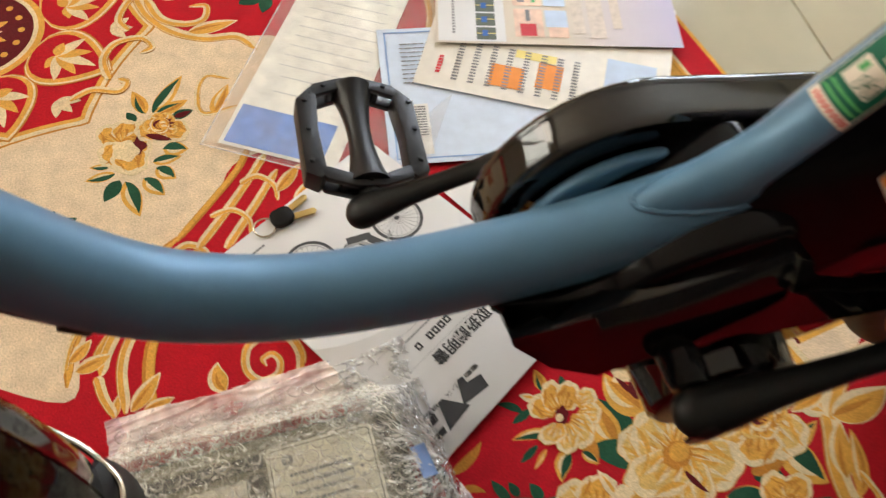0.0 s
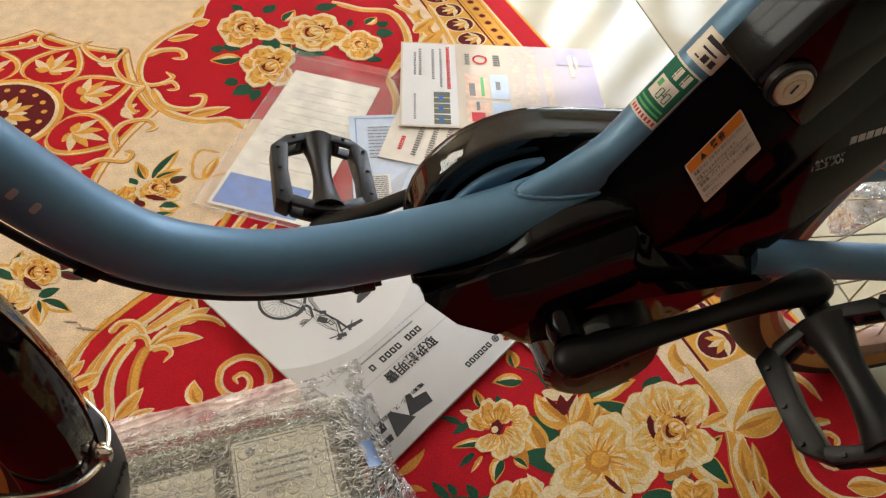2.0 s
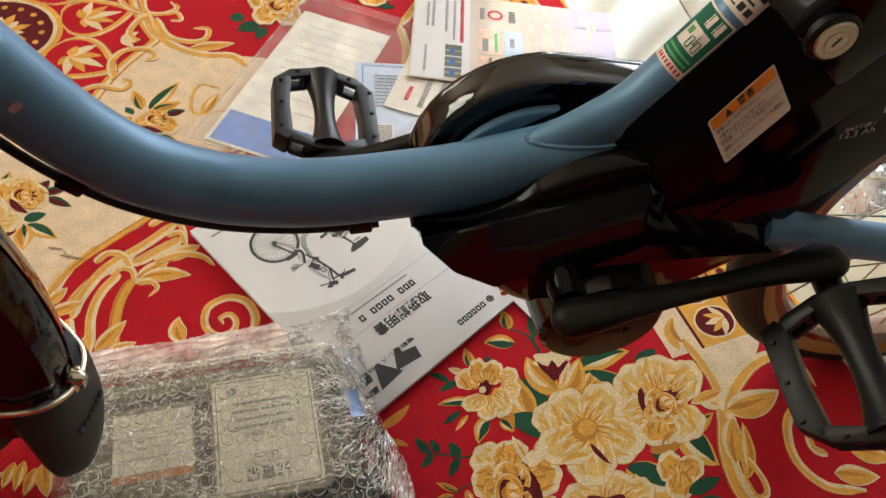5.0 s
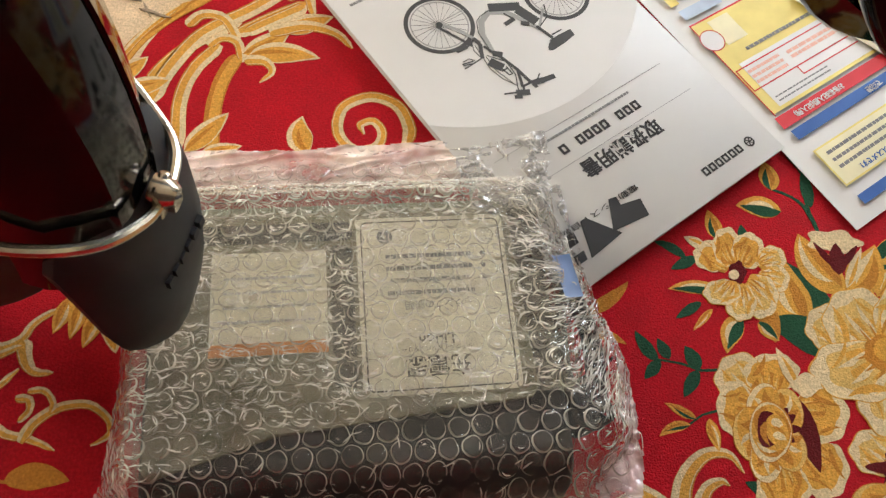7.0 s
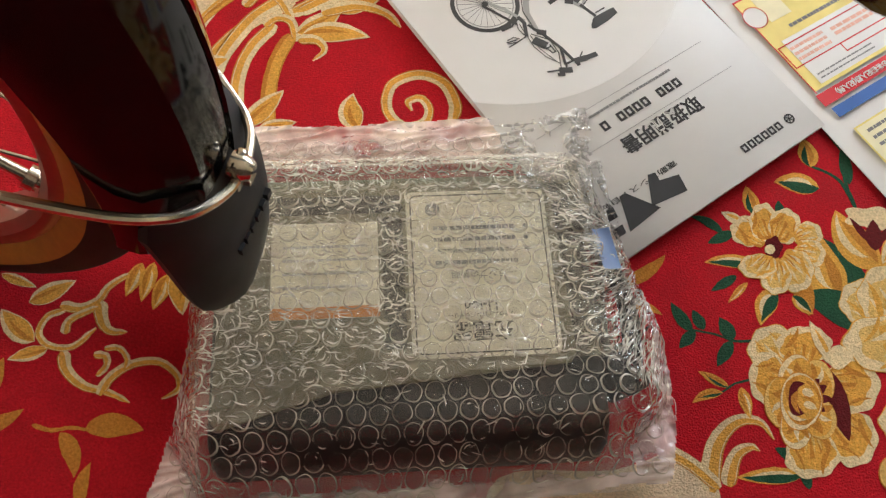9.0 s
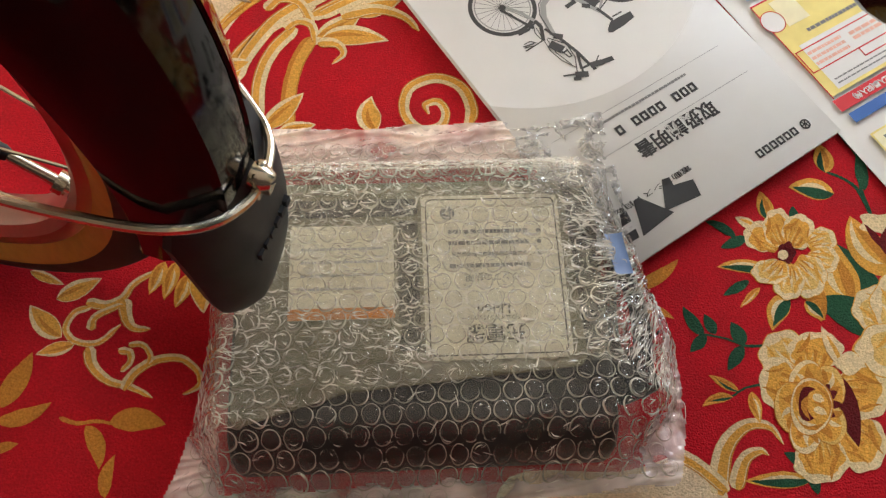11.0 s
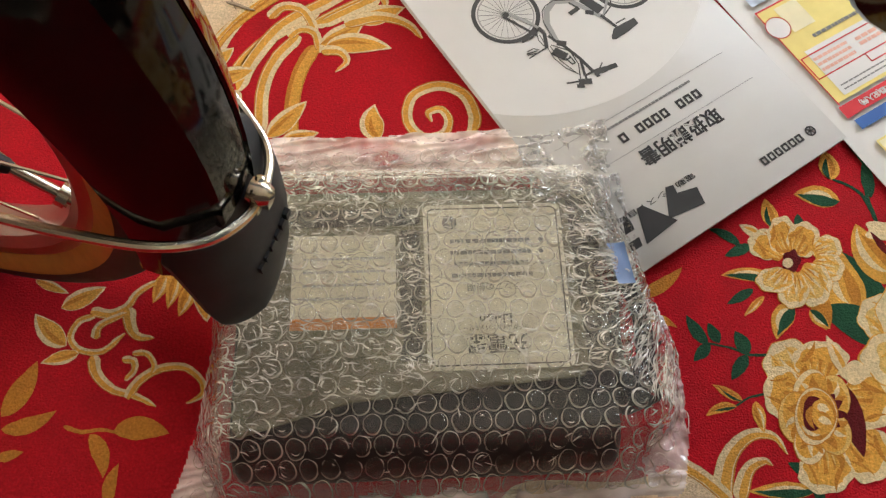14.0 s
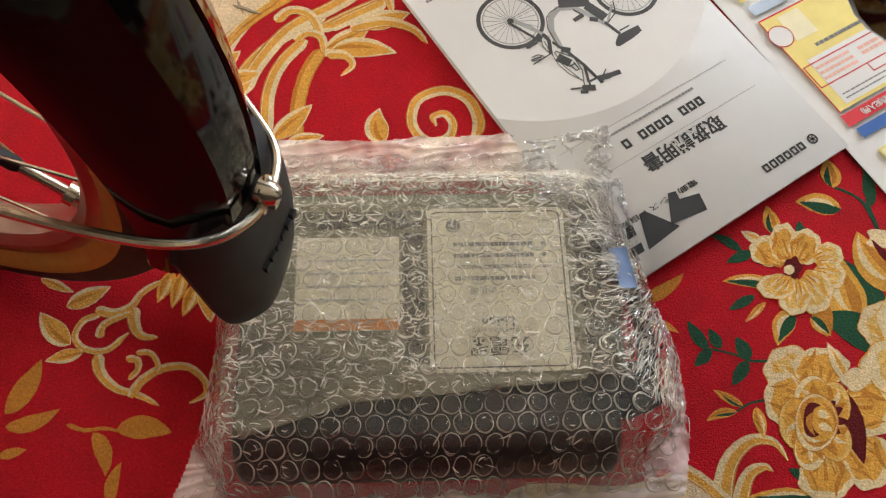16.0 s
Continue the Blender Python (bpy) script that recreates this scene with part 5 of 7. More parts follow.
def crank(a, b, name="crank_arm"):
    d = (b - a).normalized()
    pts = [a - d * 0.0150 * math.cos(radians(t)) for t in (0, 12, 25, 40, 60, 80)] + [a.lerp(b, t) for t in (0.1, 0.2, 0.35, 0.5, 0.65, 0.8, 0.9)] + [b + d * 0.0145 * math.sin(radians(t)) for t in (0, 20, 40, 60, 78, 90)]
    rad = [0.0150 * max(0.05, math.sin(radians(t))) for t in (0, 12, 25, 40, 60, 80)] + [0.0138, 0.0112, 0.0090, 0.0081, 0.0081, 0.0095, 0.0122] + [0.0145 * max(0.05, math.cos(radians(t))) for t in (0, 20, 40, 60, 78, 90)]
    bm = sweep(bmesh.new(), pts, lambda t: rad[round(t * (len(rad) - 1))], 24, 0.62, (0, 1, 0))
    arm = part(name, bm, M_SATIN, bike, "matte black crank arm")
    return arm


def pedal(m):
    """Octagonal cage, round barrel, pins; the axle runs along x."""
    ped = hub_of("pedal", bike, m, "black moulded resin platform pedal")
    t = 0.0095
    for side in (-1, 1):
        rail = [(-0.040, side * 0.0305), (-0.046, side * 0.036), (-0.040, side * 0.0465), (0.030, side * 0.0465), (0.044, side * 0.034), (0.034, side * 0.0300), (0.0, side * 0.0325)]
        part("side_rail", slab(rail[::side], -t, t, 0.0013, None, None, 2), M_PEDAL, ped)
    for end in (-1, 1):
        arch = [(0.0335, -0.0390), (0.046, -0.0320), (0.0530, -0.010), (0.0530, 0.010), (0.046, 0.0320), (0.0335, 0.0390), (0.0350, 0.0290), (0.0425, 0.010), (0.0425, -0.010), (0.0350, -0.0290)]
        arch = [(x * end, y) for x, y in arch][::end]
        for low in (-t, t - 0.0048):
            part("end_bar", slab(arch, low, low + 0.0048, 0.0010, None, None, 2), M_PEDAL, ped)
        for y in (-0.0185, 0.0185):
            part("end_strut", box(0.0075, 0.0050, 2 * t - 0.002, 0.0008, pose(0.0440 * end, y, 0)), M_PEDAL, ped)
    part("barrel", sweep(bmesh.new(), [Vector((-0.047 + 0.094 * k / 16, 0, 0)) for k in range(17)], lambda s: 0.0092 + 0.0078 * abs(2 * s - 1) ** 2.0, 28), M_PEDAL, ped)
    part("axle", rod((-0.050, 0, 0), (-0.072, 0, 0), 0.0085, 16), M_SATIN, ped)
    part("axle_cap", lathe([(0, 0.0535), (0.008, 0.053), (0.009, 0.049), (0, 0.049)], 20, pose(0, 0, 0, 0, 90, 0)), M_SATIN, ped)
    pin = lathe([(0, 0.0022), (0.0016, 0.0020), (0.0020, 0), (0, 0)], 10)
    first_pin = part("pin", pin, M_PEDAL, ped)
    me, first = first_pin.data, True
    for sgn in (1, -1):
        for x, y in ((-0.030, 0.041), (0.0, 0.0400), (0.028, 0.0400), (0.047, 0.0), (-0.047, 0.0), (-0.030, -0.041), (0.0, -0.042), (0.028, -0.042), (0.044, 0.024), (0.044, -0.024)):
            if first:
                ob = first_pin
            else:
                ob = new("pin", me)
                ob.parent = ped
            first = False
            ob.matrix_basis = pose(x, y, sgn * t * 0.98, 0 if sgn > 0 else 180)
    return ped


CR = Vector((0.151, 0, 0.058))
crank(Vector((0.1384, -0.077, 0.269)), Vector((0.3060, -0.070, 0.304)))
crank(Vector((BB.x, YC + 0.106, BB.z)), Vector((BB.x, YC + 0.112, BB.z - 0.008)) - CR)
L = Vector((0.304, -0.139, 0.292))
R = Vector((BB.x + 0.007, YC + 0.180, BB.z - 0.009)) - CR
pedal(Matrix.Translation(L) @ pose(0, 0, 0, 0, 0, -95) @ pose(0, 0, 0, 45) @ Matrix.Diagonal((0.95, 1.08, 1.05, 1)))
pedal(Matrix.Translation(R) @ pose(0, 0, 0, 0, 0, 90) @ pose(0, 0, 0, 12))
part("crank_cap", lathe([(0, -0.1045), (0.011, -0.1045), (0.012, -0.103), (0, -0.099)], 24, Matrix.Translation((0.1390, YC, 0.264)) @ Matrix(((1, 0, 0, 0), (0, 0, 1, 0), (0, -1, 0, 0), (0, 0, 0, 1)))), M_SATIN, bike)

# battery and its holder, along the seat tube; x up the tube, y to the rear, z to the right
BAT = Matrix(((U.x, P.x, 0, 0.150), (0, 0, 1, YC), (U.z, P.z, 0, 0.346), (0, 0, 0, 1)))
holder = hub_of("battery_holder", bike, BAT)
rings = []
for d in (-0.030, -0.026, -0.02, 0.12, 0.26, 0.34):
    k = 0.9 if d < -0.028 else 1.0
    rings.append([(d, p, z * k) for p, z in ((0.008, -0.015), (0.011, -0.0180), (0.055, -0.0460), (0.060, -0.0470), (0.090, -0.0470), (0.090, 0.0470), (0.060, 0.0470), (0.055, 0.0460), (0.011, 0.0180), (0.008, 0.015))])
part("holder_body", hull(rings), M_HOLDER, holder, "glossy black battery holder")
battery = hub_of("battery", bike, BAT)
part("battery_case", slab([(-0.035, 0.092), (0.36, 0.078), (0.36, 0.165), (-0.035, 0.150)], -0.046, 0.046, 0.006, None, None, 4), M_HOLDER, battery, "glossy black battery pack")
LOCKSEC = [(-0.006, -0.017), (-0.0045, -0.050), (-0.002, -0.0548), (0.002, -0.0560), (0.048, -0.0560), (0.054, -0.0535), (0.057, -0.048), (0.057, -0.030), (0.020, -0.010)]
part("lock_housing", hull([[(d + k * (0.006 if p < 0.005 else 0.0), 0.030 + (p - 0.030) * w, z * w) for p, z in LOCKSEC] for d, w, k in ((0.1215, 0.93, 1), (0.1230, 0.98, 1), (0.1255, 1, 1), (0.20, 1, 0), (0.36, 1, 0))]), M_HOLDER, holder)
# print on the near side: x up the tube, y to the front
local_face = Matrix(((1, 0, 0, 0), (0, -1, 0, 0), (0, 0, -1, 0), (0, 0, 0, 1)))
STK = Matrix(((1, 0, 0, 0.0784), (0, -0.8437, -0.5369, 0.0433), (0, 0.5369, -0.8437, -0.0388), (0, 0, 0, 1))) @ Matrix(((1, 0.341, 0, 0), (0.051, 0.94, 0, 0), (0, 0, 1, 0), (0, 0, 0, 1)))
part("warning_label", slab(round_rect(0.0475, 0.029, 0.0015), 0, 0.0003, 0, STK), M_STICK, holder, "white warning label with an orange heading")
part("label_heading", slab(round_rect(0.0455, 0.0064, 0.001, cy=0.0108), 0.0003, 0.0005, 0, STK), M_ORANGE, holder, smooth=False)
lettering("label_lettering", "警 告", 0.0048, M_INK, holder, STK @ pose(0.003, 0.0108, 0.0006), 0.00005, bold=0.0002)
part("warning_sign", slab([(-0.0125, 0.0088), (-0.0075, 0.0088), (-0.010, 0.0130)], 0.0005, 0.0007, 0, STK), M_INK, holder, smooth=False)
for k, text in enumerate(("装着とロックが不十分だとバッテリー", "が落下するおそれがあります。", "装着後、バッテリーを手前に引いて、", "確実にロックされていることを確認し", "てください。")):
    lettering("label_lettering", text, 0.0029, M_INK, holder, STK @ pose((len(text) - 17) * 0.0013 + 0.0005, 0.0050 - 0.0042 * k, 0.0004), 0.00005, stretch=0.88)
part("rule_line", slab(round_rect(0.045, 0.0003, 0, cy=-0.0012), 0.0003, 0.0004, 0, STK), M_INK, holder, smooth=False)
LOCK = local_face @ Matrix.Translation((0.1390, -0.0110, 0.0550)) @ Matrix.Diagonal((0.66, 0.66, 0.66, 1))
lock = part("lock_collar", lathe([(0, 0), (0.0205, 0), (0.0205, 0.006), (0.019, 0.008), (0.0165, 0.008), (0.0165, 0.004), (0, 0.004)], 40, LOCK), M_SATIN, holder)
part("lock_cylinder", lathe([(0, 0.011), (0.0085, 0.011), (0.0088, 0.0102), (0.0095, 0.0102), (0.0100, 0.011), (0.0150, 0.011), (0.0163, 0.0095), (0.0163, 0.003), (0, 0.003)], 40, LOCK), M_LOCK, holder, "nickel key lock")
part("key_slot", slab(round_rect(0.0090, 0.0022, 0.0008), 0.0105, 0.0113, 0, LOCK @ pose(0, 0, 0, 0, 0, 8)), M_INK, holder)
TXT = local_face @ Matrix.Translation((0.108, -0.112, 0.0461)) @ Matrix.Rotation(radians(-42), 4, "Z")
lettering("battery_lettering", "BATTERY", 0.0046, M_SILVERINK, battery, TXT @ pose(0.001, 0.0055, 0), 0.00008)
lettering("battery_lettering", "12.3 Ah", 0.0072, M_SILVERINK, battery, TXT, 0.00008)
bm = bmesh.new()
for k in range(6):
    slab(round_rect(0.0042, 0.0066, 0, cx=0.014 + 0.0052 * k, cy=0.0165), 0, 0.0001, 0, TXT, bm)
part("maker_mark", bm, M_SILVERINK, battery, smooth=False)


def tube_patch(d0, d1, a0, a1, lift, n=14, skew=0.0):
    """A sticker bent round the seat tube, from d0 to d1 up the tube."""
    bm = bmesh.new()
    rows = []
    for k in range(n + 1):
        a = radians(a0 + (a1 - a0) * k / n)
        w = Vector((0, -1, 0)) * math.cos(a) - P * math.sin(a)
        rows.append([bm.verts.new(SEAT + U * (d + skew * k / n) + w * (TUBE + h)) for d, h in ((d0, lift), (d1, lift), (d1, lift - 0.0002), (d0, lift - 0.0002))])
    for a, b in zip(rows, rows[1:]):
        for k in range(4):
            bm.faces.new((a[k], a[(k + 1) % 4], b[(k + 1) % 4], b[k]))
    bmesh.ops.recalc_face_normals(bm, faces=bm.faces)
    return bm


stick = part("safety_sticker", tube_patch(0.0640, 0.1055, 26, 118, 0.0004), M_STICK, bike, "white and green safety sticker")
for d0, d1, a0, a1 in ((0.0925, 0.1042, 30, 114), (0.0695, 0.0790, 30, 114), (0.0790, 0.0925, 30, 44), (0.0790, 0.0925, 102, 114)):
    part("sticker_panel", tube_patch(d0, d1, a0, a1, 0.0007), M_DKGREEN, stick)
for a0, a1, d0, d1 in ((48, 56, 0.0800, 0.0806), (48, 56, 0.0866, 0.0872), (47, 49, 0.0806, 0.0866), (56, 58, 0.0806, 0.0866), (66, 74, 0.0800, 0.0806), (66, 74, 0.0866, 0.0872), (65, 67, 0.0806, 0.0866), (74, 76, 0.0806, 0.0866), (56, 67, 0.0835, 0.0841), (60, 61.5, 0.0841, 0.0895)):
    part("cycle_print", tube_patch(d0, d1, a0, a1, 0.0007), M_DKGREEN, stick)
part("sprout_print", tube_patch(0.0860, 0.0905, 82, 94, 0.0007), M_LTGREEN, stick)
for a in (42, 64):  # two capital letters A
    for lean in (-1, 1):
        part("sticker_letter", tube_patch(0.0950, 0.1030, a + 5.5 + lean * 6.5, a + 7.5 + lean * 1.2 + 1.5, 0.0010), M_STICK, stick)
    part("sticker_letter", tube_patch(0.0972, 0.0980, a + 1, a + 13, 0.0011), M_STICK, stick)
for k in range(8):
    part("sticker_print", tube_patch(0.0655, 0.0682, 33 + 9.5 * k, 38 + 9.5 * k, 0.0007), M_REDINK, stick)
for k in range(2):
    part("sticker_print", tube_patch(0.0712 + 0.0035 * k, 0.0726 + 0.0035 * k, 36, 106, 0.0009), M_LTGREEN, stick)
date = part("date_sticker", tube_patch(0.110, 0.130, 20, 96, 0.0004), M_STICK, bike, "cream dated shop sticker")
for d0, d1, a0, a1 in ((0.1235, 0.1268, 28, 80), (0.1190, 0.1204, 38, 74), (0.1128, 0.1172, 30, 42), (0.1128, 0.1172, 47, 60), (0.1128, 0.1138, 64, 76)):
    part("sticker_print", tube_patch(d0, d1, a0, a1, 0.0007), M_INK, date)

# front wheel, guard and fork, turned a little to the right
HUB = Vector((-0.4432, 0.0174, 0.2475))
TURNED = Matrix.Translation(HUB) @ Matrix.Rotation(radians(-15.3), 4, "Z") @ Matrix.Rotation(radians(-3.7), 4, "X")
UPRIGHT = Matrix(((1, 0, 0, 0), (0, 0, 1, 0), (0, -1, 0, 0), (0, 0, 0, 1)))  # lathe z becomes the axle


def wheel(name, m):
    w = hub_of(name, bike, m)
    a = [radians(k) for k in range(-100, 101, 10)]
    tread = [(0.2262 + 0.0212 * math.cos(t), 0.0212 * math.sin(t)) for t in a if abs(math.degrees(t)) < 101]
    part("tyre", lathe(tread, 96, UPRIGHT), M_RUBBER, w, "black tyre tread")
    for s in (-1, 1):
        wallp = [(0.2225, s * 0.0209), (0.2190, s * 0.0200), (0.2145, s * 0.0180), (0.2100, s * 0.0150)]
        part("sidewall", lathe(wallp, 96, UPRIGHT), M_AMBER, w, "amber tyre sidewall")
    rim = [(0.2110, 0.0145), (0.2095, 0.0152), (0.203, 0.0148), (0.1975, 0.010), (0.1955, 0), (0.1975, -0.010), (0.203, -0.0148), (0.2095, -0.0152), (0.2110, -0.0145), (0.205, 0), (0.2110, 0.0145)]
    part("rim", lathe(rim, 96, UPRIGHT), M_RIM, w, "coppery alloy rim")
    part("hub", lathe([(0, -0.05), (0.008, -0.05), (0.008, -0.036), (0.030, -0.034), (0.030, -0.028), (0.018, -0.02), (0.018, 0.02), (0.030, 0.028), (0.030, 0.034), (0.008, 0.036), (0.008, 0.05), (0, 0.05)], 32, UPRIGHT), M_STEEL, w)
    for k in range(28):
        t0 = 2 * math.pi * k / 28
        t1 = t0 + (0.55 if k % 4 < 2 else -0.55)
        s = 0.031 if k % 2 else -0.031
        part("spoke", rod((0.028 * math.cos(t1), s, 0.028 * math.sin(t1)), (0.197 * math.cos(t0), 0, 0.197 * math.sin(t0)), 0.0010, 6), M_STEEL, w)
    return w


fw = wheel("front_wheel", TURNED)
rw = wheel("rear_wheel", Matrix.Translation(REAR))


def guard(name, r, a0, a1, half, m, parent):
    """A curved mudguard: an arched strip with a rolled lip."""
    bm = bmesh.new()
    rows, n = [], 60
    half_section = [(0.0, 0.0046), (0.20, 0.0043), (0.36, 0.0036), (0.385, 0.0048), (0.41, 0.0034), (0.45, 0.0020), (0.66, -0.0020), (0.90, -0.0075), (0.985, -0.014), (1.0, -0.022)]
    section = [(-a, b) for a, b in half_section[:0:-1]] + half_section
    for k in range(n + 1):
        t = a0 + (a1 - a0) * k / n
        rows.append([bm.verts.new(((r + d) * math.cos(t), half * s, (r + d) * math.sin(t))) for s, d in section])
        rows[-1] += [bm.verts.new(((r + d - 0.002) * math.cos(t), half * s * 0.96, (r + d - 0.002) * math.sin(t))) for s, d in section[::-1]]
    c = len(rows[0])
    for a, b in zip(rows, rows[1:]):
        for k in range(c):
            bm.faces.new((a[k], a[(k + 1) % c], b[(k + 1) % c], b[k]))
    bm.faces.new(rows[0][::-1]), bm.faces.new(rows[-1])
    bmesh.ops.recalc_face_normals(bm, faces=bm.faces)
    return part(name, bm, M_GUARD, parent, "glossy black mudguard")


fguard = hub_of("front_mudguard", bike, TURNED @ pose(0.0053, -0.004, 0))
guard("guard_shell", 0.2615, radians(-14), radians(165), 0.0335, TURNED, fguard)
# rubber flap at the guard's rear end
fend = hub_of("guard_end", bike, TURNED)
FLAP = [(-7, 0.2695, -0.0330, 0.026), (-9, 0.2720, -0.0395, 0.036), (-12, 0.2765, -0.0395, 0.038), (-16, 0.282, -0.039, 0.039), (-20, 0.288, -0.038, 0.039), (-23, 0.293, -0.036, 0.037), (-25.5, 0.2965, -0.033, 0.033), (-27.5, 0.2995, -0.028, 0.026), (-29.0, 0.3015, -0.020, 0.014)]
rows = []
for a, r, y0, y1 in FLAP:
    ca, sa = math.cos(radians(a)), math.sin(radians(a))
    mid, half = (y0 + y1) / 2, (y1 - y0) / 2
    sec = [(s, -0.013 * abs(s) ** 3 * min(1, half / 0.033)) for s in (-1, -0.93, -0.8, -0.5, 0, 0.5, 0.8, 0.93, 1)]
    rows.append([((r + d) * ca, mid + half * s, (r + d) * sa) for s, d in sec] + [((r + d - 0.0038) * ca, mid + half * s * 0.98, (r + d - 0.0038) * sa) for s, d in sec[::-1]])
part("mud_flap", hull(rows), M_FLAP, fend, "matte black rubber mud flap")
bm = bmesh.new()
MARK = Matrix.Translation((0.2862 * math.cos(radians(-18.5)), 0.004, 0.2862 * math.sin(radians(-18.5)))) @ pose(0, 0, 0, 0, 90 + 18.5 - 17, 0) @ pose(0, 0, 0, 0, 0, 90)
for k in range(6):
    slab(round_rect(0.0042, 0.0048, 0.0004, cx=-0.0145 + 0.0058 * k), -0.004, 0.0004, 0.0002, MARK, bm)
part("flap_mark", bm, M_FLAP, fend, "embossed maker's mark", smooth=False)


def polar(r, a, y):
    return (r * math.cos(radians(a)), y, r * math.sin(radians(a)))


stay = catmull([polar(0.01, 0, -0.062), polar(0.10, -1.2, -0.057), polar(0.20, -2.4, -0.0505), polar(0.235, -3.0, -0.0465), polar(0.258, -4.2, -0.040), polar(0.2705, -6.4, -0.028), polar(0.2765, -8.2, -0.012), polar(0.2775, -8.8, 0.0), polar(0.2765, -9.2, 0.010), polar(0.272, -9.4, 0.022), polar(0.262, -9.0, 0.031), polar(0.240, -7.0, 0.041), polar(0.20, -4, 0.048), polar(0.10, -2, 0.055), polar(0.01, 0, 0.062)], 8)
part("guard_stay", sweep(bmesh.new(), stay, 0.0021, 10), M_STEEL, fend, "bright steel wire stay")
STUD = Matrix.Translation(polar(0.2735, -8.2, 0.001)) @ pose(0, 0, 0, 0, 99, 0)
part("stay_clip", box(0.021, 0.011, 0.004, 0.0012, STUD @ pose(0.005, 0.001, 0.0026), 0.003), M_STEEL, fend)
part("stay_bolt", lathe([(0, 0.0092), (0.0035, 0.009), (0.0052, 0.0065), (0.0058, 0.0036), (0.0058, 0), (0, 0)], 20, STUD), M_STEEL, fend)
part("bolt_slot", slab(round_rect(0.006, 0.0009, 0), 0.0088, 0.0094, 0, STUD @ pose(0, 0, 0, 0, 0, 40)), M_INK, fend)
part("stay_nut", lathe([(0, 0.0075), (0.0038, 0.0075), (0.0044, 0), (0, 0)], 6, STUD @ pose(0.011, 0.003, 0)), M_STEEL, fend)
fork = hub_of("fork", bike, TURNED)
for s in (-1, 1):
    ln = catmull([(0, s * 0.056, 0), (0.022, s * 0.054, 0.09), (0.055, s * 0.052, 0.21), (0.085, s * 0.045, 0.285), (0.092, s * 0.01, 0.302)], 6)
    part("fork_blade", sweep(bmesh.new(), ln, lambda t: 0.008 + 0.008 * t, 16), M_GLOSS, fork)

VALVE = Matrix.Rotation(radians(33.9), 4, "Y")  # inner tube valve, pointing from the rim to the hub
for name, prof_v, m_v in (("valve_stem", [(0, 0.150), (0.0026, 0.150), (0.0030, 0.172), (0.0030, 0.197), (0, 0.197)], M_STEEL), ("valve_nut", [(0.003, 0.188), (0.0062, 0.1885), (0.0062, 0.1935), (0.003, 0.194)], M_STEEL), ("valve_cap", [(0, 0.146), (0.0036, 0.147), (0.0042, 0.163), (0.003, 0.166)], M_RUBBER)):
    part(name, lathe(prof_v, 16, VALVE @ pose(0, 0, 0, 0, 90, 0)), m_v, fw)

# cables below the main tube
def below(line, drop):
    out = []
    for i, p in enumerate(line):
        t = (line[min(i + 1, len(line) - 1)] - line[max(i - 1, 0)]).normalized()
        out.append(p + Vector((0, 1, 0)).cross(t) * drop)
    return out


for y, d in ((-0.005, 0.0310), (0.003, 0.0285)):
    ln = [p + Vector((0, y, 0)) for p in below(line[:88], d)]
    part("brake_cable", sweep(bmesh.new(), ln, 0.0030, 10), M_RUBBER, bike, "black sheathed cable")
for k in (43, 84):
    p = below(line, 0.0305)[k]
    t = (line[k + 1] - line[k - 1]).normalized()
    m = along(p, p + t, (0, 1, 0))
    part("cable_clip", box(0.016, 0.018, 0.011, 0.0015, m), M_SATIN, bike)

# silver name on the near side of the main tube, drawn as plain bars
for k in range(7):
    i = 20 + round(1.6 * k)
    a, b = line[i], line[i + 1]
    t = (b - a).normalized()
    up = Vector((0, 1, 0)).cross(t) * -1
    face = (Vector((0, -1, 0)) * 0.93 + up * 0.36).normalized()
    rise = t.cross(face)
    m = Matrix((t, rise, face)).transposed().to_4x4()
    m.translation = a + face * 0.0221
    part("name_bar", slab(round_rect(0.0040, 0.0066, 0.0012), 0, 0.0004, 0, m), M_SILVERINK, bike)

# clear packing film still wrapped round the far stay
M_PACK = film("clear_packing_film", 5.0, 0.30, 0.10, wrinkle=0.9, wrinkle_scale=120)
pack = thing("packing_film", "crumpled clear plastic film wrapped round the rear stay", "plastic film")
bm = bmesh.new()
a, b = Vector((0.475, YC + 0.055, 0.205)), Vector((0.545, YC + 0.058, 0.234))
rings = []
for i in range(25):
    c = a.lerp(b, i / 24)
    ring = []
    for k in range(28):
        t = 2 * math.pi * k / 28
        w = Vector((0, math.cos(t), math.sin(t)))
        q = c + w * 0.02
        ring.append(c + w * (0.021 + 0.011 * noise.noise(q * 70) + 0.006 * noise.noise(q * 170)) + Vector((0.008 * noise.noise(q * 60 + Vector((3, 1, 7))), 0, 0)))
    rings.append(ring)
part("film", hull(rings, bm), M_PACK, pack)


# ---------- papers ----------
def sheet(bm, x0, y0, x1, y1, z, t=0.00015, bm_r=0.0):
    """A flat printed area between two corners."""
    return slab(round_rect(x1 - x0, y1 - y0, bm_r, cx=(x0 + x1) / 2, cy=(y0 + y1) / 2), z, z + t, 0, None, bm)


def bar(a, b, w, z, bm=None, t=0.00015):
    """A printed line from a to b."""
    a, b = Vector(a[:2]), Vector(b[:2])
    s = Vector((a.y - b.y, b.x - a.x)).normalized() * w / 2
    return slab([tuple(p) for p in (a - s, b - s, b + s, a + s)], z, z + t, 0, None, bm)


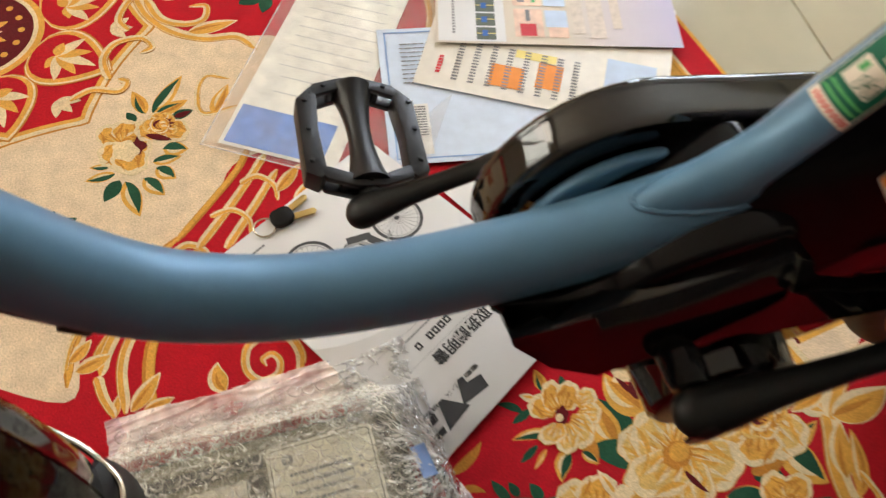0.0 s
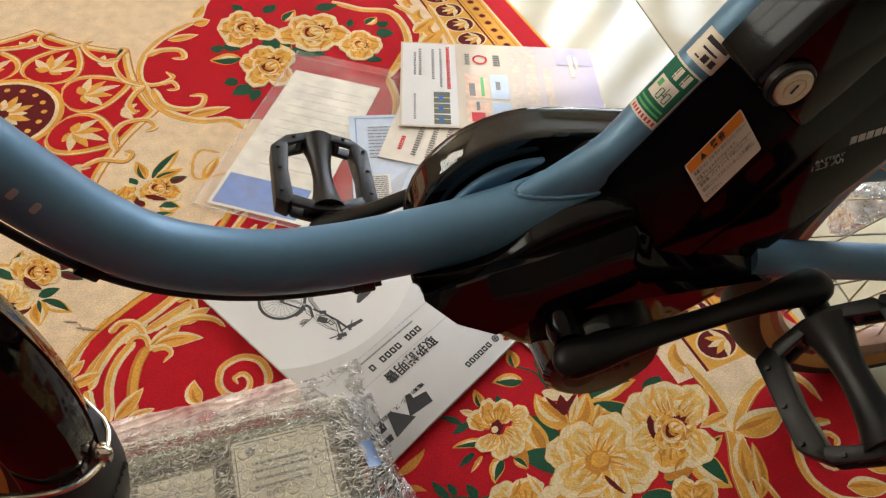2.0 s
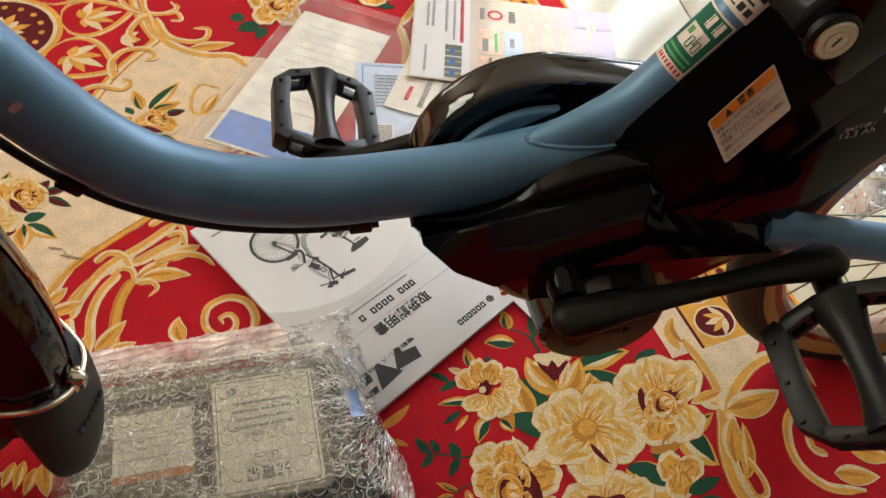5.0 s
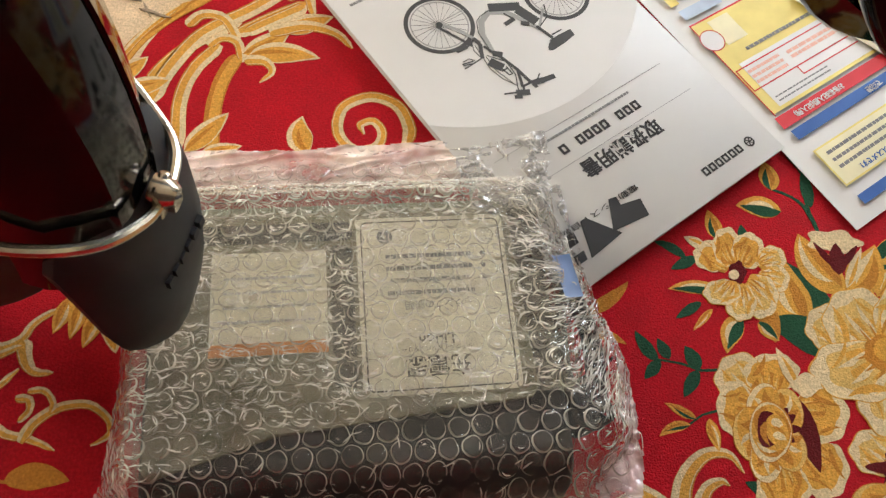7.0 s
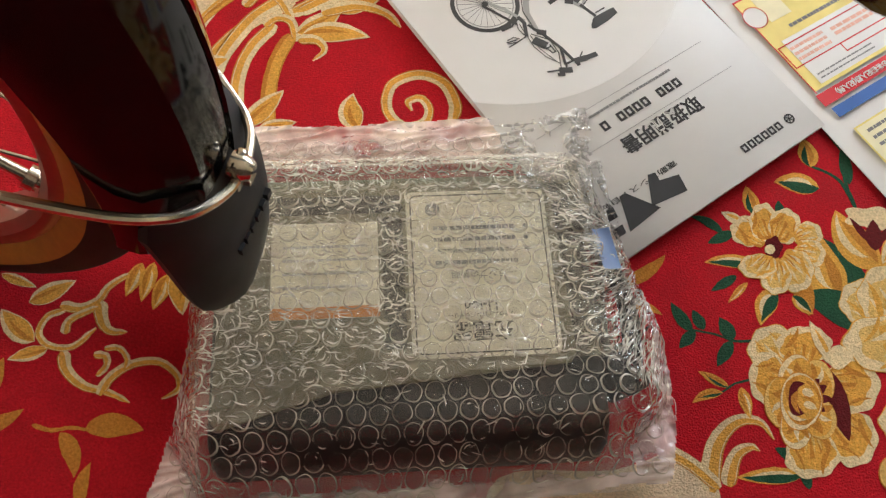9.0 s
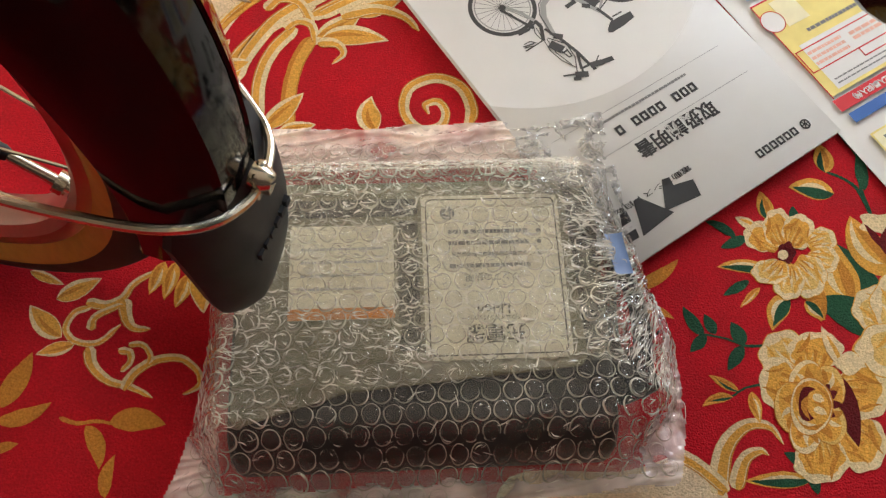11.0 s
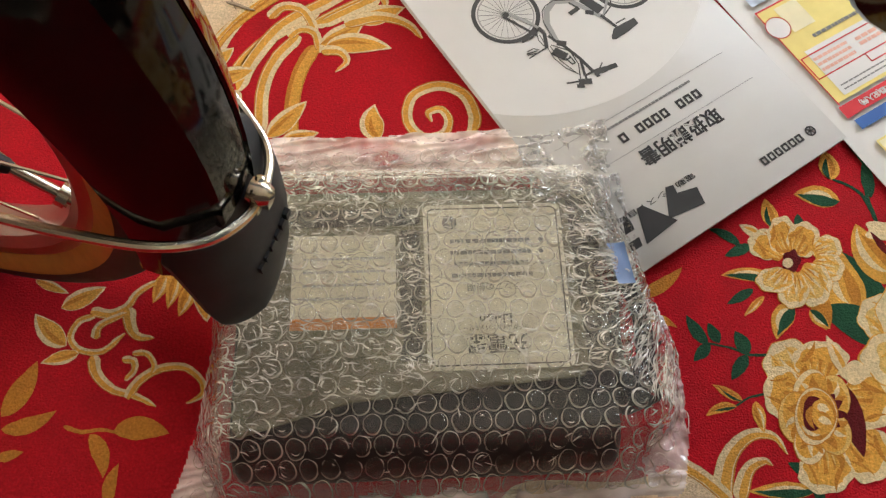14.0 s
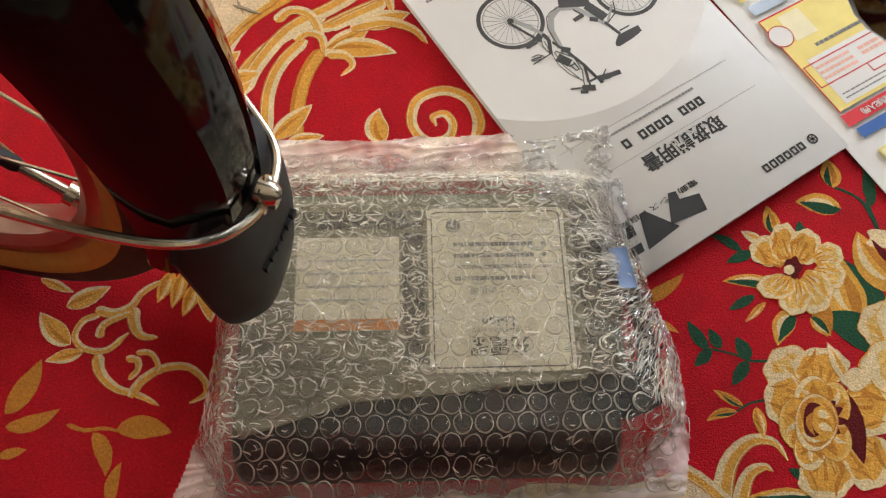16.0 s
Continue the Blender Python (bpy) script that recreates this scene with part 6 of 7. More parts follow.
def ring_area(c, r0, r1, z, bm, n=48):
    for k in range(n):
        q = [2 * math.pi * (k + j) / n for j in (0, 1)]
        slab([(c[0] + r * math.cos(a), c[1] + r * math.sin(a)) for r, a in ((r0, q[0]), (r1, q[0]), (r1, q[1]), (r0, q[1]))], z, z + 0.0001, 0, None, bm)
    return bm


def curled(w, h, z0, thick, lift, m=None, nx=24, ny=24, seed=0, single=False):
    """A sheet of paper that lies nearly flat, its edges lifting a little."""
    bm = bmesh.new()
    top, low = [], []
    for j in range(ny + 1):
        for i in range(nx + 1):
            x, y = w * i / nx, h * j / ny
            z = z0 + lift * (abs(2 * i / nx - 1) ** 4 * 0.6 + abs(2 * j / ny - 1) ** 4 * 0.4) * (0.6 + 0.4 * math.sin(seed + 5 * x / w + 3 * y / h)) + lift * 0.25 * noise.noise(Vector((x * 9 + seed, y * 9, 0)))
            top.append(bm.verts.new((x, y, z + thick))), low.append(bm.verts.new((x, y, z)))
    k = nx + 1
    for j in range(ny):
        for i in range(nx):
            a = j * k + i
            bm.faces.new((top[a], top[a + 1], top[a + k + 1], top[a + k])), bm.faces.new((low[a + k], low[a + k + 1], low[a + 1], low[a]))
    rim = [i for i in range(k)] + [j * k + nx for j in range(1, ny + 1)] + [ny * k + i for i in range(nx - 1, -1, -1)] + [j * k for j in range(ny - 1, 0, -1)]
    for a, b in zip(rim, rim[1:] + rim[:1]):
        bm.faces.new((low[a], low[b], top[b], top[a]))
    if single:
        bmesh.ops.delete(bm, geom=low, context="VERTS")
    if m is not None:
        bmesh.ops.transform(bm, matrix=m, verts=bm.verts)
    return bm


def at(x, y, z, turn=0):
    return pose(x / 1000, y / 1000, z, 0, 0, turn)


# booklet: x along its top edge, y up the print
BOOK = Matrix.Translation((0.1917, 0.1058, 0.0032)) @ Matrix.Rotation(radians(215.6), 4, "Z")
book = thing("instruction_booklet", "white stapled booklet with black print, lying on the carpet", "booklet", m=BOOK)
for k in range(4):
    part("page", slab(round_rect(0.2095 - 0.0007 * k, 0.2965, 0, cx=0.105, cy=-0.1485), 0.0013 * k, 0.0013 * k + 0.0011, 0), M_SHEET, book, smooth=False)
M_COVER = mat("grey_printed_cover", (0.60, 0.59, 0.57), rough=0.40, spec=0.35, grain=0.01, scale=40, stain=0.03)
part("cover", slab(round_rect(0.210, 0.297, 0, cx=0.105, cy=-0.1485), 0.0053, 0.0058, 0.0001), M_COVER, book, "glossy pale grey cover")
bm = bmesh.new()
disc = [(0.108 + 0.152 * math.cos(radians(a)), -0.270 + 0.152 * math.sin(radians(a))) for a in range(0, 181, 3)]
disc = [(x, y) for x, y in disc if 0 <= x <= 0.21]
slab([(0.0002, -0.2968)] + [(0.2098, -0.2968)] + [(0.2098, disc[0][1])] + disc + [(0.0002, disc[-1][1])], 0.0058, 0.0059, 0, None, bm)
part("cover_panel", bm, M_PAPER, book, "white round panel of the cover", smooth=False)
Z = 0.0060
lettering("title", "取扱説明書", 0.0150, M_INK, book, at(104, -68, Z), bold=0.0003)
lettering("subtitle", "電動アシスト自転車", 0.0052, M_INK, book, at(156, -38, Z), stretch=1.7)


def hollow(x, y, w, h, stroke, slant=0.0):
    """A plain open block standing for a letter of a mark."""
    bm = bmesh.new()
    for x0, y0, x1, y1 in ((x, y, x + stroke, y + h), (x + w - stroke, y, x + w, y + h), (x + stroke, y + h - stroke, x + w - stroke, y + h), (x + stroke, y, x + w - stroke, y + stroke)):
        slab([(x0 + slant * (y0 - y), y0), (x1 + slant * (y0 - y), y0), (x1 + slant * (y1 - y), y1), (x0 + slant * (y1 - y), y1)], Z, Z + 0.0002, 0, None, bm)
    part("mark_block", bm, M_INK, book, smooth=False)


# the large mark, drawn as plain shapes: a slanted block, a wedge and two bars
MARKS = [[(0.1545, -0.0205), (0.1250, -0.0160), (0.1215, -0.0290), (0.1365, -0.0330), (0.1350, -0.0395), (0.1410, -0.0410)], [(0.1500, -0.0165), (0.1800, -0.0140), (0.1690, -0.0390), (0.1640, -0.0390)], [(0.1830, -0.0150), (0.2010, -0.0150), (0.1990, -0.0215), (0.1810, -0.0215)], [(0.1800, -0.0275), (0.1980, -0.0275), (0.1960, -0.0355), (0.1780, -0.0355)]]
for outline in MARKS:
    part("mark_block", slab(outline, Z, Z + 0.0002), M_INK, book, smooth=False)
for k in range(10):  # model line
    if k not in (3, 8):
        hollow(0.0675 + 0.0078 * k, -0.0925, 0.0062, 0.0076, 0.0019)
for k in range(6):  # maker's mark
    hollow(0.0285 + 0.0069 * k, -0.0215, 0.0054, 0.0064, 0.0015)
bm = ring_area((0.0195, -0.0185), 0.0030, 0.0042, Z, bmesh.new(), 20)
for k in range(3):
    bar((0.0195 - 0.003 * math.cos(k * 1.047), -0.0185 - 0.003 * math.sin(k * 1.047), 0), (0.0195 + 0.003 * math.cos(k * 1.047), -0.0185 + 0.003 * math.sin(k * 1.047), 0), 0.0008, Z, bm)
part("round_mark", bm, M_INK, book, smooth=False)
part("small_print", print_bars(bmesh.new(), 0.107, -0.1005, 0.080, 0.0028, Z, 1, 0.7, 3, 24), M_GREYINK, book, smooth=False)
part("small_print", print_bars(bmesh.new(), 0.182, -0.2755, 0.030, 0.003, Z, 1, 0.8, 5, 9), M_GREYINK, book, smooth=False)
part("rule_line", bar((0.028, -0.107, 0), (0.190, -0.107, 0), 0.0003, Z), M_GREYINK, book, smooth=False)
part("rule_line", bar((0.024, -0.0770, 0), (0.190, -0.0770, 0), 0.0003, Z), M_GREYINK, book, smooth=False)
# picture of a bicycle on the cover, strokes in millimetres: width, then places
M_PICTURE = mat("dark_grey_ink", (0.07, 0.07, 0.07), rough=0.4)
M_PICGREY = mat("mid_grey_ink", (0.36, 0.36, 0.35), rough=0.4)


def strokes(name, material, lift, *lines):
    bm = bmesh.new()
    for w, *pts in lines:
        for a, b in zip(pts, pts[1:]):
            a, b = Vector(a) * 0.001, Vector(b) * 0.001
            d = (b - a).normalized() * w * 0.0002
            bar((*(a - d), 0), (*(b + d), 0), w * 0.001, Z + lift, bm, 0.00012)
            lift += 0.000006
    part(name, bm, material, book, smooth=False)


strokes("frame_picture", M_PICGREY, 0.00002, *[(4.8, (111, -215.5), (120.7, -211.1), (127.8, -200.7), (131.2, -184.7)), (4, (111, -215.5), (98.4, -208.8), (92.4, -196.1), (86.2, -182.6)), (2.6, (149, -226.7), (140.1, -212.7), (133.7, -196)), (0.8, (146.4, -227), (125.3, -227.6)), (2, (71.2, -196.1), (84.2, -184.4))])
strokes("fork_picture", M_PICTURE, 0.0001, *[(2.2, (152.5, -224.3), (147.7, -212.9), (140.9, -196.6)), (3, (135.6, -201.1), (135.1, -194.1), (141, -183.4)), (2.2, (133.6, -191), (130.4, -180.2)), (2.6, (129.8, -181), (125.4, -160.9), (124.2, -146.7)), (2.2, (125.4, -160.9), (131.8, -146.8)), (1.8, (131.8, -146.8), (122.6, -146.3)), (5, (131.1, -181.8), (127.1, -178.2))])
strokes("handlebar_picture", M_PICTURE, 0.0001, *[(5, (123.4, -145.3), (115.3, -143.3)), (4.2, (115.3, -143.3), (105.9, -141.7)), (1, (118.6, -145.9), (113.4, -149.2)), (3, (122.6, -146.3), (123.3, -141.1)), (5, (138.3, -144.5), (131.1, -140.5)), (3, (142, -142.3), (138, -140.1)), (1.4, (147.4, -148.6), (138.1, -144.8)), (1.6, (131.7, -145.7), (134.2, -141.9))])
strokes("lamp_picture", M_PICTURE, 0.0001, *[(1, (158.4, -182), (142, -183.1)), (1, (157.7, -186.2), (149, -184.5)), (0.7, (155.9, -187.8), (150.3, -187.7), (147.3, -184.2)), (0.8, (157.5, -184.9), (150.8, -182.9)), (7.2, (138, -176.6), (134.2, -169.1)), (1, (134.9, -168.3), (133.6, -160.2)), (1, (130.8, -167.4), (130.9, -160)), (1.2, (135.8, -165.9), (131, -165.9)), (1, (133.6, -160.2), (130.9, -160))])
strokes("cable_picture", M_PICTURE, 0.0001, *[(0.6, (138.9, -195.4), (142.2, -172.4), (140.1, -160.4), (134.4, -149.5)), (0.8, (136.8, -183.1), (127.9, -171), (129.5, -158), (136.3, -146.4)), (0.7, (139.2, -198.8), (142.5, -192), (142, -185.1)), (0.6, (138.2, -182.5), (139.5, -168.5), (135.9, -153.5)), (2.2, (153.9, -197.4), (145.2, -197.1)), (1.8, (145.2, -197.1), (137.4, -199.9))])
strokes("drive_picture", M_PICTURE, 0.0001, *[(8.5, (88.6, -204.7), (84.2, -190)), (4, (94.5, -193.6), (90.6, -190.3)), (2.6, (86.6, -184.6), (83.3, -170.2)), (1.4, (100.8, -208.2), (97.7, -200.1)), (3.6, (97.7, -200.1), (106.2, -199.3)), (8, (106.3, -218.4), (86.8, -208.2)), (1, (68, -198.8), (73.6, -188.2), (84.3, -183.7)), (2.4, (125, -233.2), (125.6, -228.5)), (0.7, (123.7, -212.9), (129.2, -203.8), (131.8, -185.9)), (0.7, (107.8, -217), (118.8, -215.6), (123.7, -212.9)), (1.2, (81.4, -172.4), (72.3, -172.5))])
part("saddle_picture", slab([(x * 0.001, y * 0.001) for x, y in [(91.8, -164.8), (85.9, -169.5), (76.7, -169.6), (65.8, -169.2), (66.4, -163.2), (77.7, -161.2), (90.4, -160.5), (93.1, -162.1)]], Z, Z + 0.0002), M_PICTURE, book, smooth=False)
for cx, cy in ((0.150, -0.2252), (0.052, -0.203)):
    part("tyre_picture", ring_area((cx, cy), 0.0238, 0.0272, Z, bmesh.new()), M_PICTURE, book, smooth=False)
    part("rim_picture", ring_area((cx, cy), 0.0216, 0.0226, Z, bmesh.new()), M_PICGREY, book, smooth=False)
    bm = bmesh.new()
    for k in range(24):
        a = 2 * math.pi * k / 24
        bar((cx, cy, 0), (cx + 0.0218 * math.cos(a), cy + 0.0218 * math.sin(a), 0), 0.00022, Z, bm)
    ring_area((cx, cy), 0.0, 0.0026, Z + 0.0001, bm, 12)
    part("spoke_picture", bm, M_PICTURE, book, smooth=False)

# registration card beside the booklet
CARD = Matrix.Translation((0.2471, 0.0503, 0.0022)) @ Matrix.Rotation(radians(33.3), 4, "Z")
card = thing("registration_card", "printed card with yellow panels, red and blue bands, on the carpet", "card", m=CARD)
part("paper", curled(0.164, 0.270, 0, 0.0004, 0.0004, pose(-0.014, 0, 0)), M_PAPER, card)
Z = 0.0024


def printed(owner, material, *rects, label="", name="print", z=None):
    bm = bmesh.new()
    for i, (x0, y0, x1, y1) in enumerate(rects):
        sheet(bm, x0, y0, x1, y1, (Z if z is None else z) + i * 0.00001, 0.0001)
    return part(name, bm, material, owner, label, smooth=False)


printed(card, M_YELLOW, (0.003, 0.103, 0.130, 0.200), (0.005, 0.029, 0.130, 0.064))
printed(card, M_PALEYEL, (0.0065, 0.0305, 0.128, 0.0625), (0.018, 0.170, 0.040, 0.196), z=Z + 0.0002)
printed(card, M_PAPER, (0.012, 0.106, 0.125, 0.152), z=Z + 0.0002)
printed(card, M_REDINK, (0.000, 0.089, 0.140, 0.100), (0.002, 0.199, 0.132, 0.2005), (0.002, 0.101, 0.003, 0.2), name="red_band")
bm = bmesh.new()
for x0, y0, x1, y1 in ((0.004, 0.126, 0.118, 0.127), (0.004, 0.147, 0.118, 0.148), (0.004, 0.126, 0.005, 0.148), (0.052, 0.118, 0.053, 0.127), (0.052, 0.118, 0.118, 0.119)):
    sheet(bm, x0, y0, x1, y1, Z + 0.0004, 0.0001)
part("form_frame", bm, M_REDINK, card, smooth=False)
printed(card, M_BLUEINK, (0.003, 0.0765, 0.140, 0.0855), (0.006, 0.0115, 0.140, 0.0195), name="blue_band")
bm = bmesh.new()
print_bars(bm, 0.085, 0.138, 0.06, 0.010, Z + 0.0004, 2, 0.6, 11, 8), print_bars(bm, 0.03, 0.137, 0.035, 0.016, Z + 0.0004, 3, 0.5, 12, 7)
part("form_print", bm, M_PINK, card, smooth=False)
bm = bmesh.new()
print_bars(bm, 0.068, 0.160, 0.08, 0.006, Z + 0.0004, 1, 0.5, 13, 16), print_bars(bm, 0.045, 0.112, 0.06, 0.008, Z + 0.0004, 2, 0.3, 14, 12), print_bars(bm, 0.06, 0.050, 0.095, 0.020, Z + 0.0004, 3, 0.4, 15, 18)
part("card_print", bm, M_GREYINK, card, smooth=False)
UPSIDE = 180
lettering("card_lettering", "お客様記入欄(記入例)", 0.0058, M_PAPER, card, at(45, 94.5, Z + 0.0004, UPSIDE), bold=0.0001)
lettering("card_lettering", "登録がおススメです!", 0.0058, M_BLUEINK, card, at(55, 35.5, Z + 0.0005, UPSIDE), bold=0.0001)
lettering("card_lettering", "で登録", 0.006, M_PAPER, card, at(95, 81, Z + 0.0004, UPSIDE), bold=0.0002)
bm = ring_area((0.009, 0.180), 0.0098, 0.0105, Z + 0.0005, bmesh.new())
part("round_mark", bm, M_REDINK, card, smooth=False)
part("round_panel", slab([(0.009 + 0.0097 * math.cos(radians(a)), 0.180 + 0.0097 * math.sin(radians(a))) for a in range(0, 360, 12)], Z + 0.0003, Z + 0.0004), M_PAPER, card, smooth=False)
printed(card, M_SKYINK, (0.004, 0.206, 0.045, 0.216), (0.03, 0.222, 0.062, 0.245), z=Z + 0.0003)
printed(card, M_ORANGE, (0.012, 0.226, 0.026, 0.242), z=Z + 0.0003)
printed(card, M_YELLOW, (0.002, 0.222, 0.011, 0.245), (0.064, 0.212, 0.09, 0.24), z=Z + 0.0003)
slip = thing("paper_slip", "pale yellow paper slip lying over the printed card", "paper", m=CARD @ at(98, 178, 0.0046, -72))
part("paper", curled(0.16, 0.10, 0, 0.0004, 0.001, seed=2), mat("pale_yellow_paper", (0.72, 0.66, 0.46), rough=0.6, stain=0.05), slip)
bm = bmesh.new()
bar((0.004, 0.004, 0), (0.15, 0.004, 0), 0.0005, 0.0016, bm)
part("rule_line", bm, M_GREYINK, slip, smooth=False)

# leaflets beyond the bicycle
def leaflet(name, label, x, y, z, turn, w, h, material, lift, seed):
    t = thing(name, label, "leaflet", "papers on the carpet", m=Matrix.Translation((x, y, z)) @ Matrix.Rotation(radians(turn), 4, "Z"))
    part("paper", curled(w, h, 0, 0.0006, lift, seed=seed), material, t)
    return t


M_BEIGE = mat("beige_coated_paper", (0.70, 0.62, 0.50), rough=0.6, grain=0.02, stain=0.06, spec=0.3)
M_FAINT = mat("faint_beige_print", (0.64, 0.55, 0.46), rough=0.4, grain=0.12, scale=120)
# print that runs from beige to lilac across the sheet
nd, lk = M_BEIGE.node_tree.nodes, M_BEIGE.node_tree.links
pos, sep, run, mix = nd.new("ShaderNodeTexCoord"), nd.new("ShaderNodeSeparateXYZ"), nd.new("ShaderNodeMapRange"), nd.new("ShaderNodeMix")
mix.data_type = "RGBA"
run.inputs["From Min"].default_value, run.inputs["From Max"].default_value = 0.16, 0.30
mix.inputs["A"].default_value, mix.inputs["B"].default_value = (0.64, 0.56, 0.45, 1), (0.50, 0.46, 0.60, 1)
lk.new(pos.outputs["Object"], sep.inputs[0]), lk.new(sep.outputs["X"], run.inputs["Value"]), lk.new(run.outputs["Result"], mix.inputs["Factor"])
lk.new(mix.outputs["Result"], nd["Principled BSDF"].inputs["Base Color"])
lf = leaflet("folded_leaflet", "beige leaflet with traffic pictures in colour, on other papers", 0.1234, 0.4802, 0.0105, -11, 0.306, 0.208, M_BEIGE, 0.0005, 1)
Z = 0.0011
printed(lf, M_PAPER, (0.003, 0.003, 0.086, 0.204), label="white column with small print")
printed(lf, M_SLATE, (0.050, 0.006, 0.074, 0.027), (0.050, 0.030, 0.074, 0.052), (0.050, 0.055, 0.074, 0.080), z=Z + 0.0003, name="road_picture")
printed(lf, M_BLUEINK, (0.057, 0.012, 0.064, 0.022), (0.057, 0.036, 0.064, 0.046), (0.057, 0.061, 0.064, 0.071), z=Z + 0.0005, name="car_picture")
printed(lf, M_YELLOW, (0.050, 0.016, 0.074, 0.0172), (0.050, 0.041, 0.074, 0.0422), (0.050, 0.066, 0.074, 0.0672), z=Z + 0.0004)
bm = bmesh.new()
print_bars(bm, 0.0735, 0.142, 0.006, 0.110, Z + 0.0004, 22, 0.75, 21, 1)
M_PEACH = mat("peach_print", (0.74, 0.52, 0.40), rough=0.4, grain=0.15, scale=90)
printed(lf, M_PEACH, (0.098, 0.012, 0.134, 0.062), (0.098, 0.068, 0.134, 0.128), (0.140, 0.012, 0.165, 0.06), z=Z + 0.0002, name="street_picture")
part("red_heading", bm, M_REDINK, lf, smooth=False)
bm = bmesh.new()
for x, y, w, h, r, sd in ((0.062, 0.142, 0.004, 0.10, 20, 22), (0.050, 0.15, 0.005, 0.08, 16, 23), (0.030, 0.155, 0.005, 0.07, 14, 24), (0.022, 0.150, 0.004, 0.06, 14, 25), (0.022, 0.045, 0.004, 0.06, 12, 26), (0.150, 0.165, 0.012, 0.03, 5, 27), (0.104, 0.166, 0.008, 0.03, 6, 28)):
    print_bars(bm, x, y, w, h, Z + 0.0004, r, 0.6, sd, 1)
part("small_print", bm, M_GREYINK, lf, smooth=False)
printed(lf, M_REDINK, (0.105, 0.014, 0.125, 0.035), z=Z + 0.0004, name="red_picture")
printed(lf, M_LTGREEN, (0.122, 0.074, 0.127, 0.120), z=Z + 0.0004, name="green_picture")
printed(lf, M_GREYINK, (0.104, 0.074, 0.113, 0.104), (0.113, 0.040, 0.118, 0.060), (0.145, 0.09, 0.152, 0.110), z=Z + 0.0004, name="figure_picture")
printed(lf, M_SKYINK, (0.137, 0.068, 0.165, 0.128), (0.137, 0.030, 0.165, 0.060), z=Z + 0.0003)
part("round_mark", ring_area((0.124, 0.166), 0.0085, 0.0120, Z + 0.0004, bmesh.new(), 28), M_REDINK, lf, smooth=False)
printed(lf, M_LILAC, (0.246, 0.160, 0.3045, 0.2065), name="corner_print", z=Z + 0.0003)
printed(lf, M_PALEYEL, (0.266, 0.130, 0.272, 0.185), (0.276, 0.150, 0.280, 0.182), z=Z + 0.0005)
for x0, y0, x1, y1 in ((0.172, 0.02, 0.186, 0.19), (0.192, 0.012, 0.212, 0.195), (0.222, 0.03, 0.234, 0.15)):
    printed(lf, M_FAINT, (x0, y0, x1, y1), name="faint_column", z=Z + 0.0003)
l2 = leaflet("warranty_leaflet", "cream leaflet with a red heading, half under another leaflet", 0.0836, 0.4251, 0.0068, -25, 0.297, 0.21, mat("cream_leaflet_paper", (0.72, 0.67, 0.57), rough=0.5, stain=0.05), 0.0005, 4)
Z = 0.0011
bm = bmesh.new()
print_bars(bm, 0.024, 0.037, 0.006, 0.030, Z, 6, 0.8, 31, 1)
part("red_heading", bm, M_REDINK, l2, smooth=False)
bm = bmesh.new()
for k in range(8):
    print_bars(bm, 0.045 + 0.02 * k, 0.05, 0.008, 0.07, Z, 14, 0.5, 33 + k, 1)
part("small_print", bm, M_GREYINK, l2, smooth=False)
printed(l2, M_ORANGE, (0.085, 0.02, 0.125, 0.055), (0.14, 0.03, 0.17, 0.07), z=Z, name="picture")
printed(l2, M_YELLOW, (0.11, 0.072, 0.16, 0.085), z=Z)
printed(l2, M_SKYINK, (0.22, 0.01, 0.28, 0.10), z=Z)
l3 = leaflet("blue_certificate", "pale blue bordered certificate, beneath the other papers", 0.0369, 0.3110, 0.0045, -5.3, 0.297, 0.209, mat("pale_blue_certificate_paper", (0.55, 0.63, 0.74), rough=0.5, stain=0.05), 0.0005, 7)
Z = 0.0011
bm = bmesh.new()
for x0, y0, x1, y1 in ((0.008, 0.006, 0.010, 0.203), (0.287, 0.006, 0.289, 0.203), (0.008, 0.006, 0.289, 0.008), (0.008, 0.201, 0.289, 0.203)):
    sheet(bm, x0, y0, x1, y1, Z, 0.0001)
part("border_line", bm, mat("mid_blue_print", (0.25, 0.38, 0.62), rough=0.5), l3, smooth=False)
printed(l3, M_SHEET, (0.014, 0.012, 0.050, 0.085), z=Z, name="panel")
part("small_print", print_bars(bmesh.new(), 0.032, 0.060, 0.030, 0.045, Z + 0.0003, 12, 0.5, 51, 5), M_GREYINK, l3, smooth=False)
part("small_print", print_bars(bmesh.new(), 0.05, 0.15, 0.05, 0.07, Z + 0.0003, 10, 0.25, 52, 6), M_GREYINK, l3, smooth=False)

# clear sleeve with papers
SLV = Matrix.Translation((-0.1620, 0.3760, 0.0018)) @ Matrix.Rotation(radians(-27.1), 4, "Z")
sleeve = thing("document_sleeve", "clear plastic document sleeve lying flat on the carpet", "plastic sleeve", "papers on the carpet", m=SLV)
ob = part("film", curled(0.245, 0.352, 0.0022, 0.0001, 0.004, seed=3, nx=60, ny=80, single=True), M_SLEEVE, sleeve)
bm = bmesh.new()
sheet(bm, 0.0, 0.0, 0.002, 0.352, 0.0026), sheet(bm, 0.0, 0.0, 0.245, 0.0018, 0.0026), sheet(bm, 0.0, 0.335, 0.245, 0.3365, 0.0040)
part("welded_edge", bm, film("sleeve_seam", 1.4, 0.30, 0.2), sleeve, smooth=False)
form = thing("printed_form", "white printed form with a blue panel, inside a clear sleeve", "paper", "papers on the carpet", m=SLV @ pose(0.016, 0.010, 0.0004))
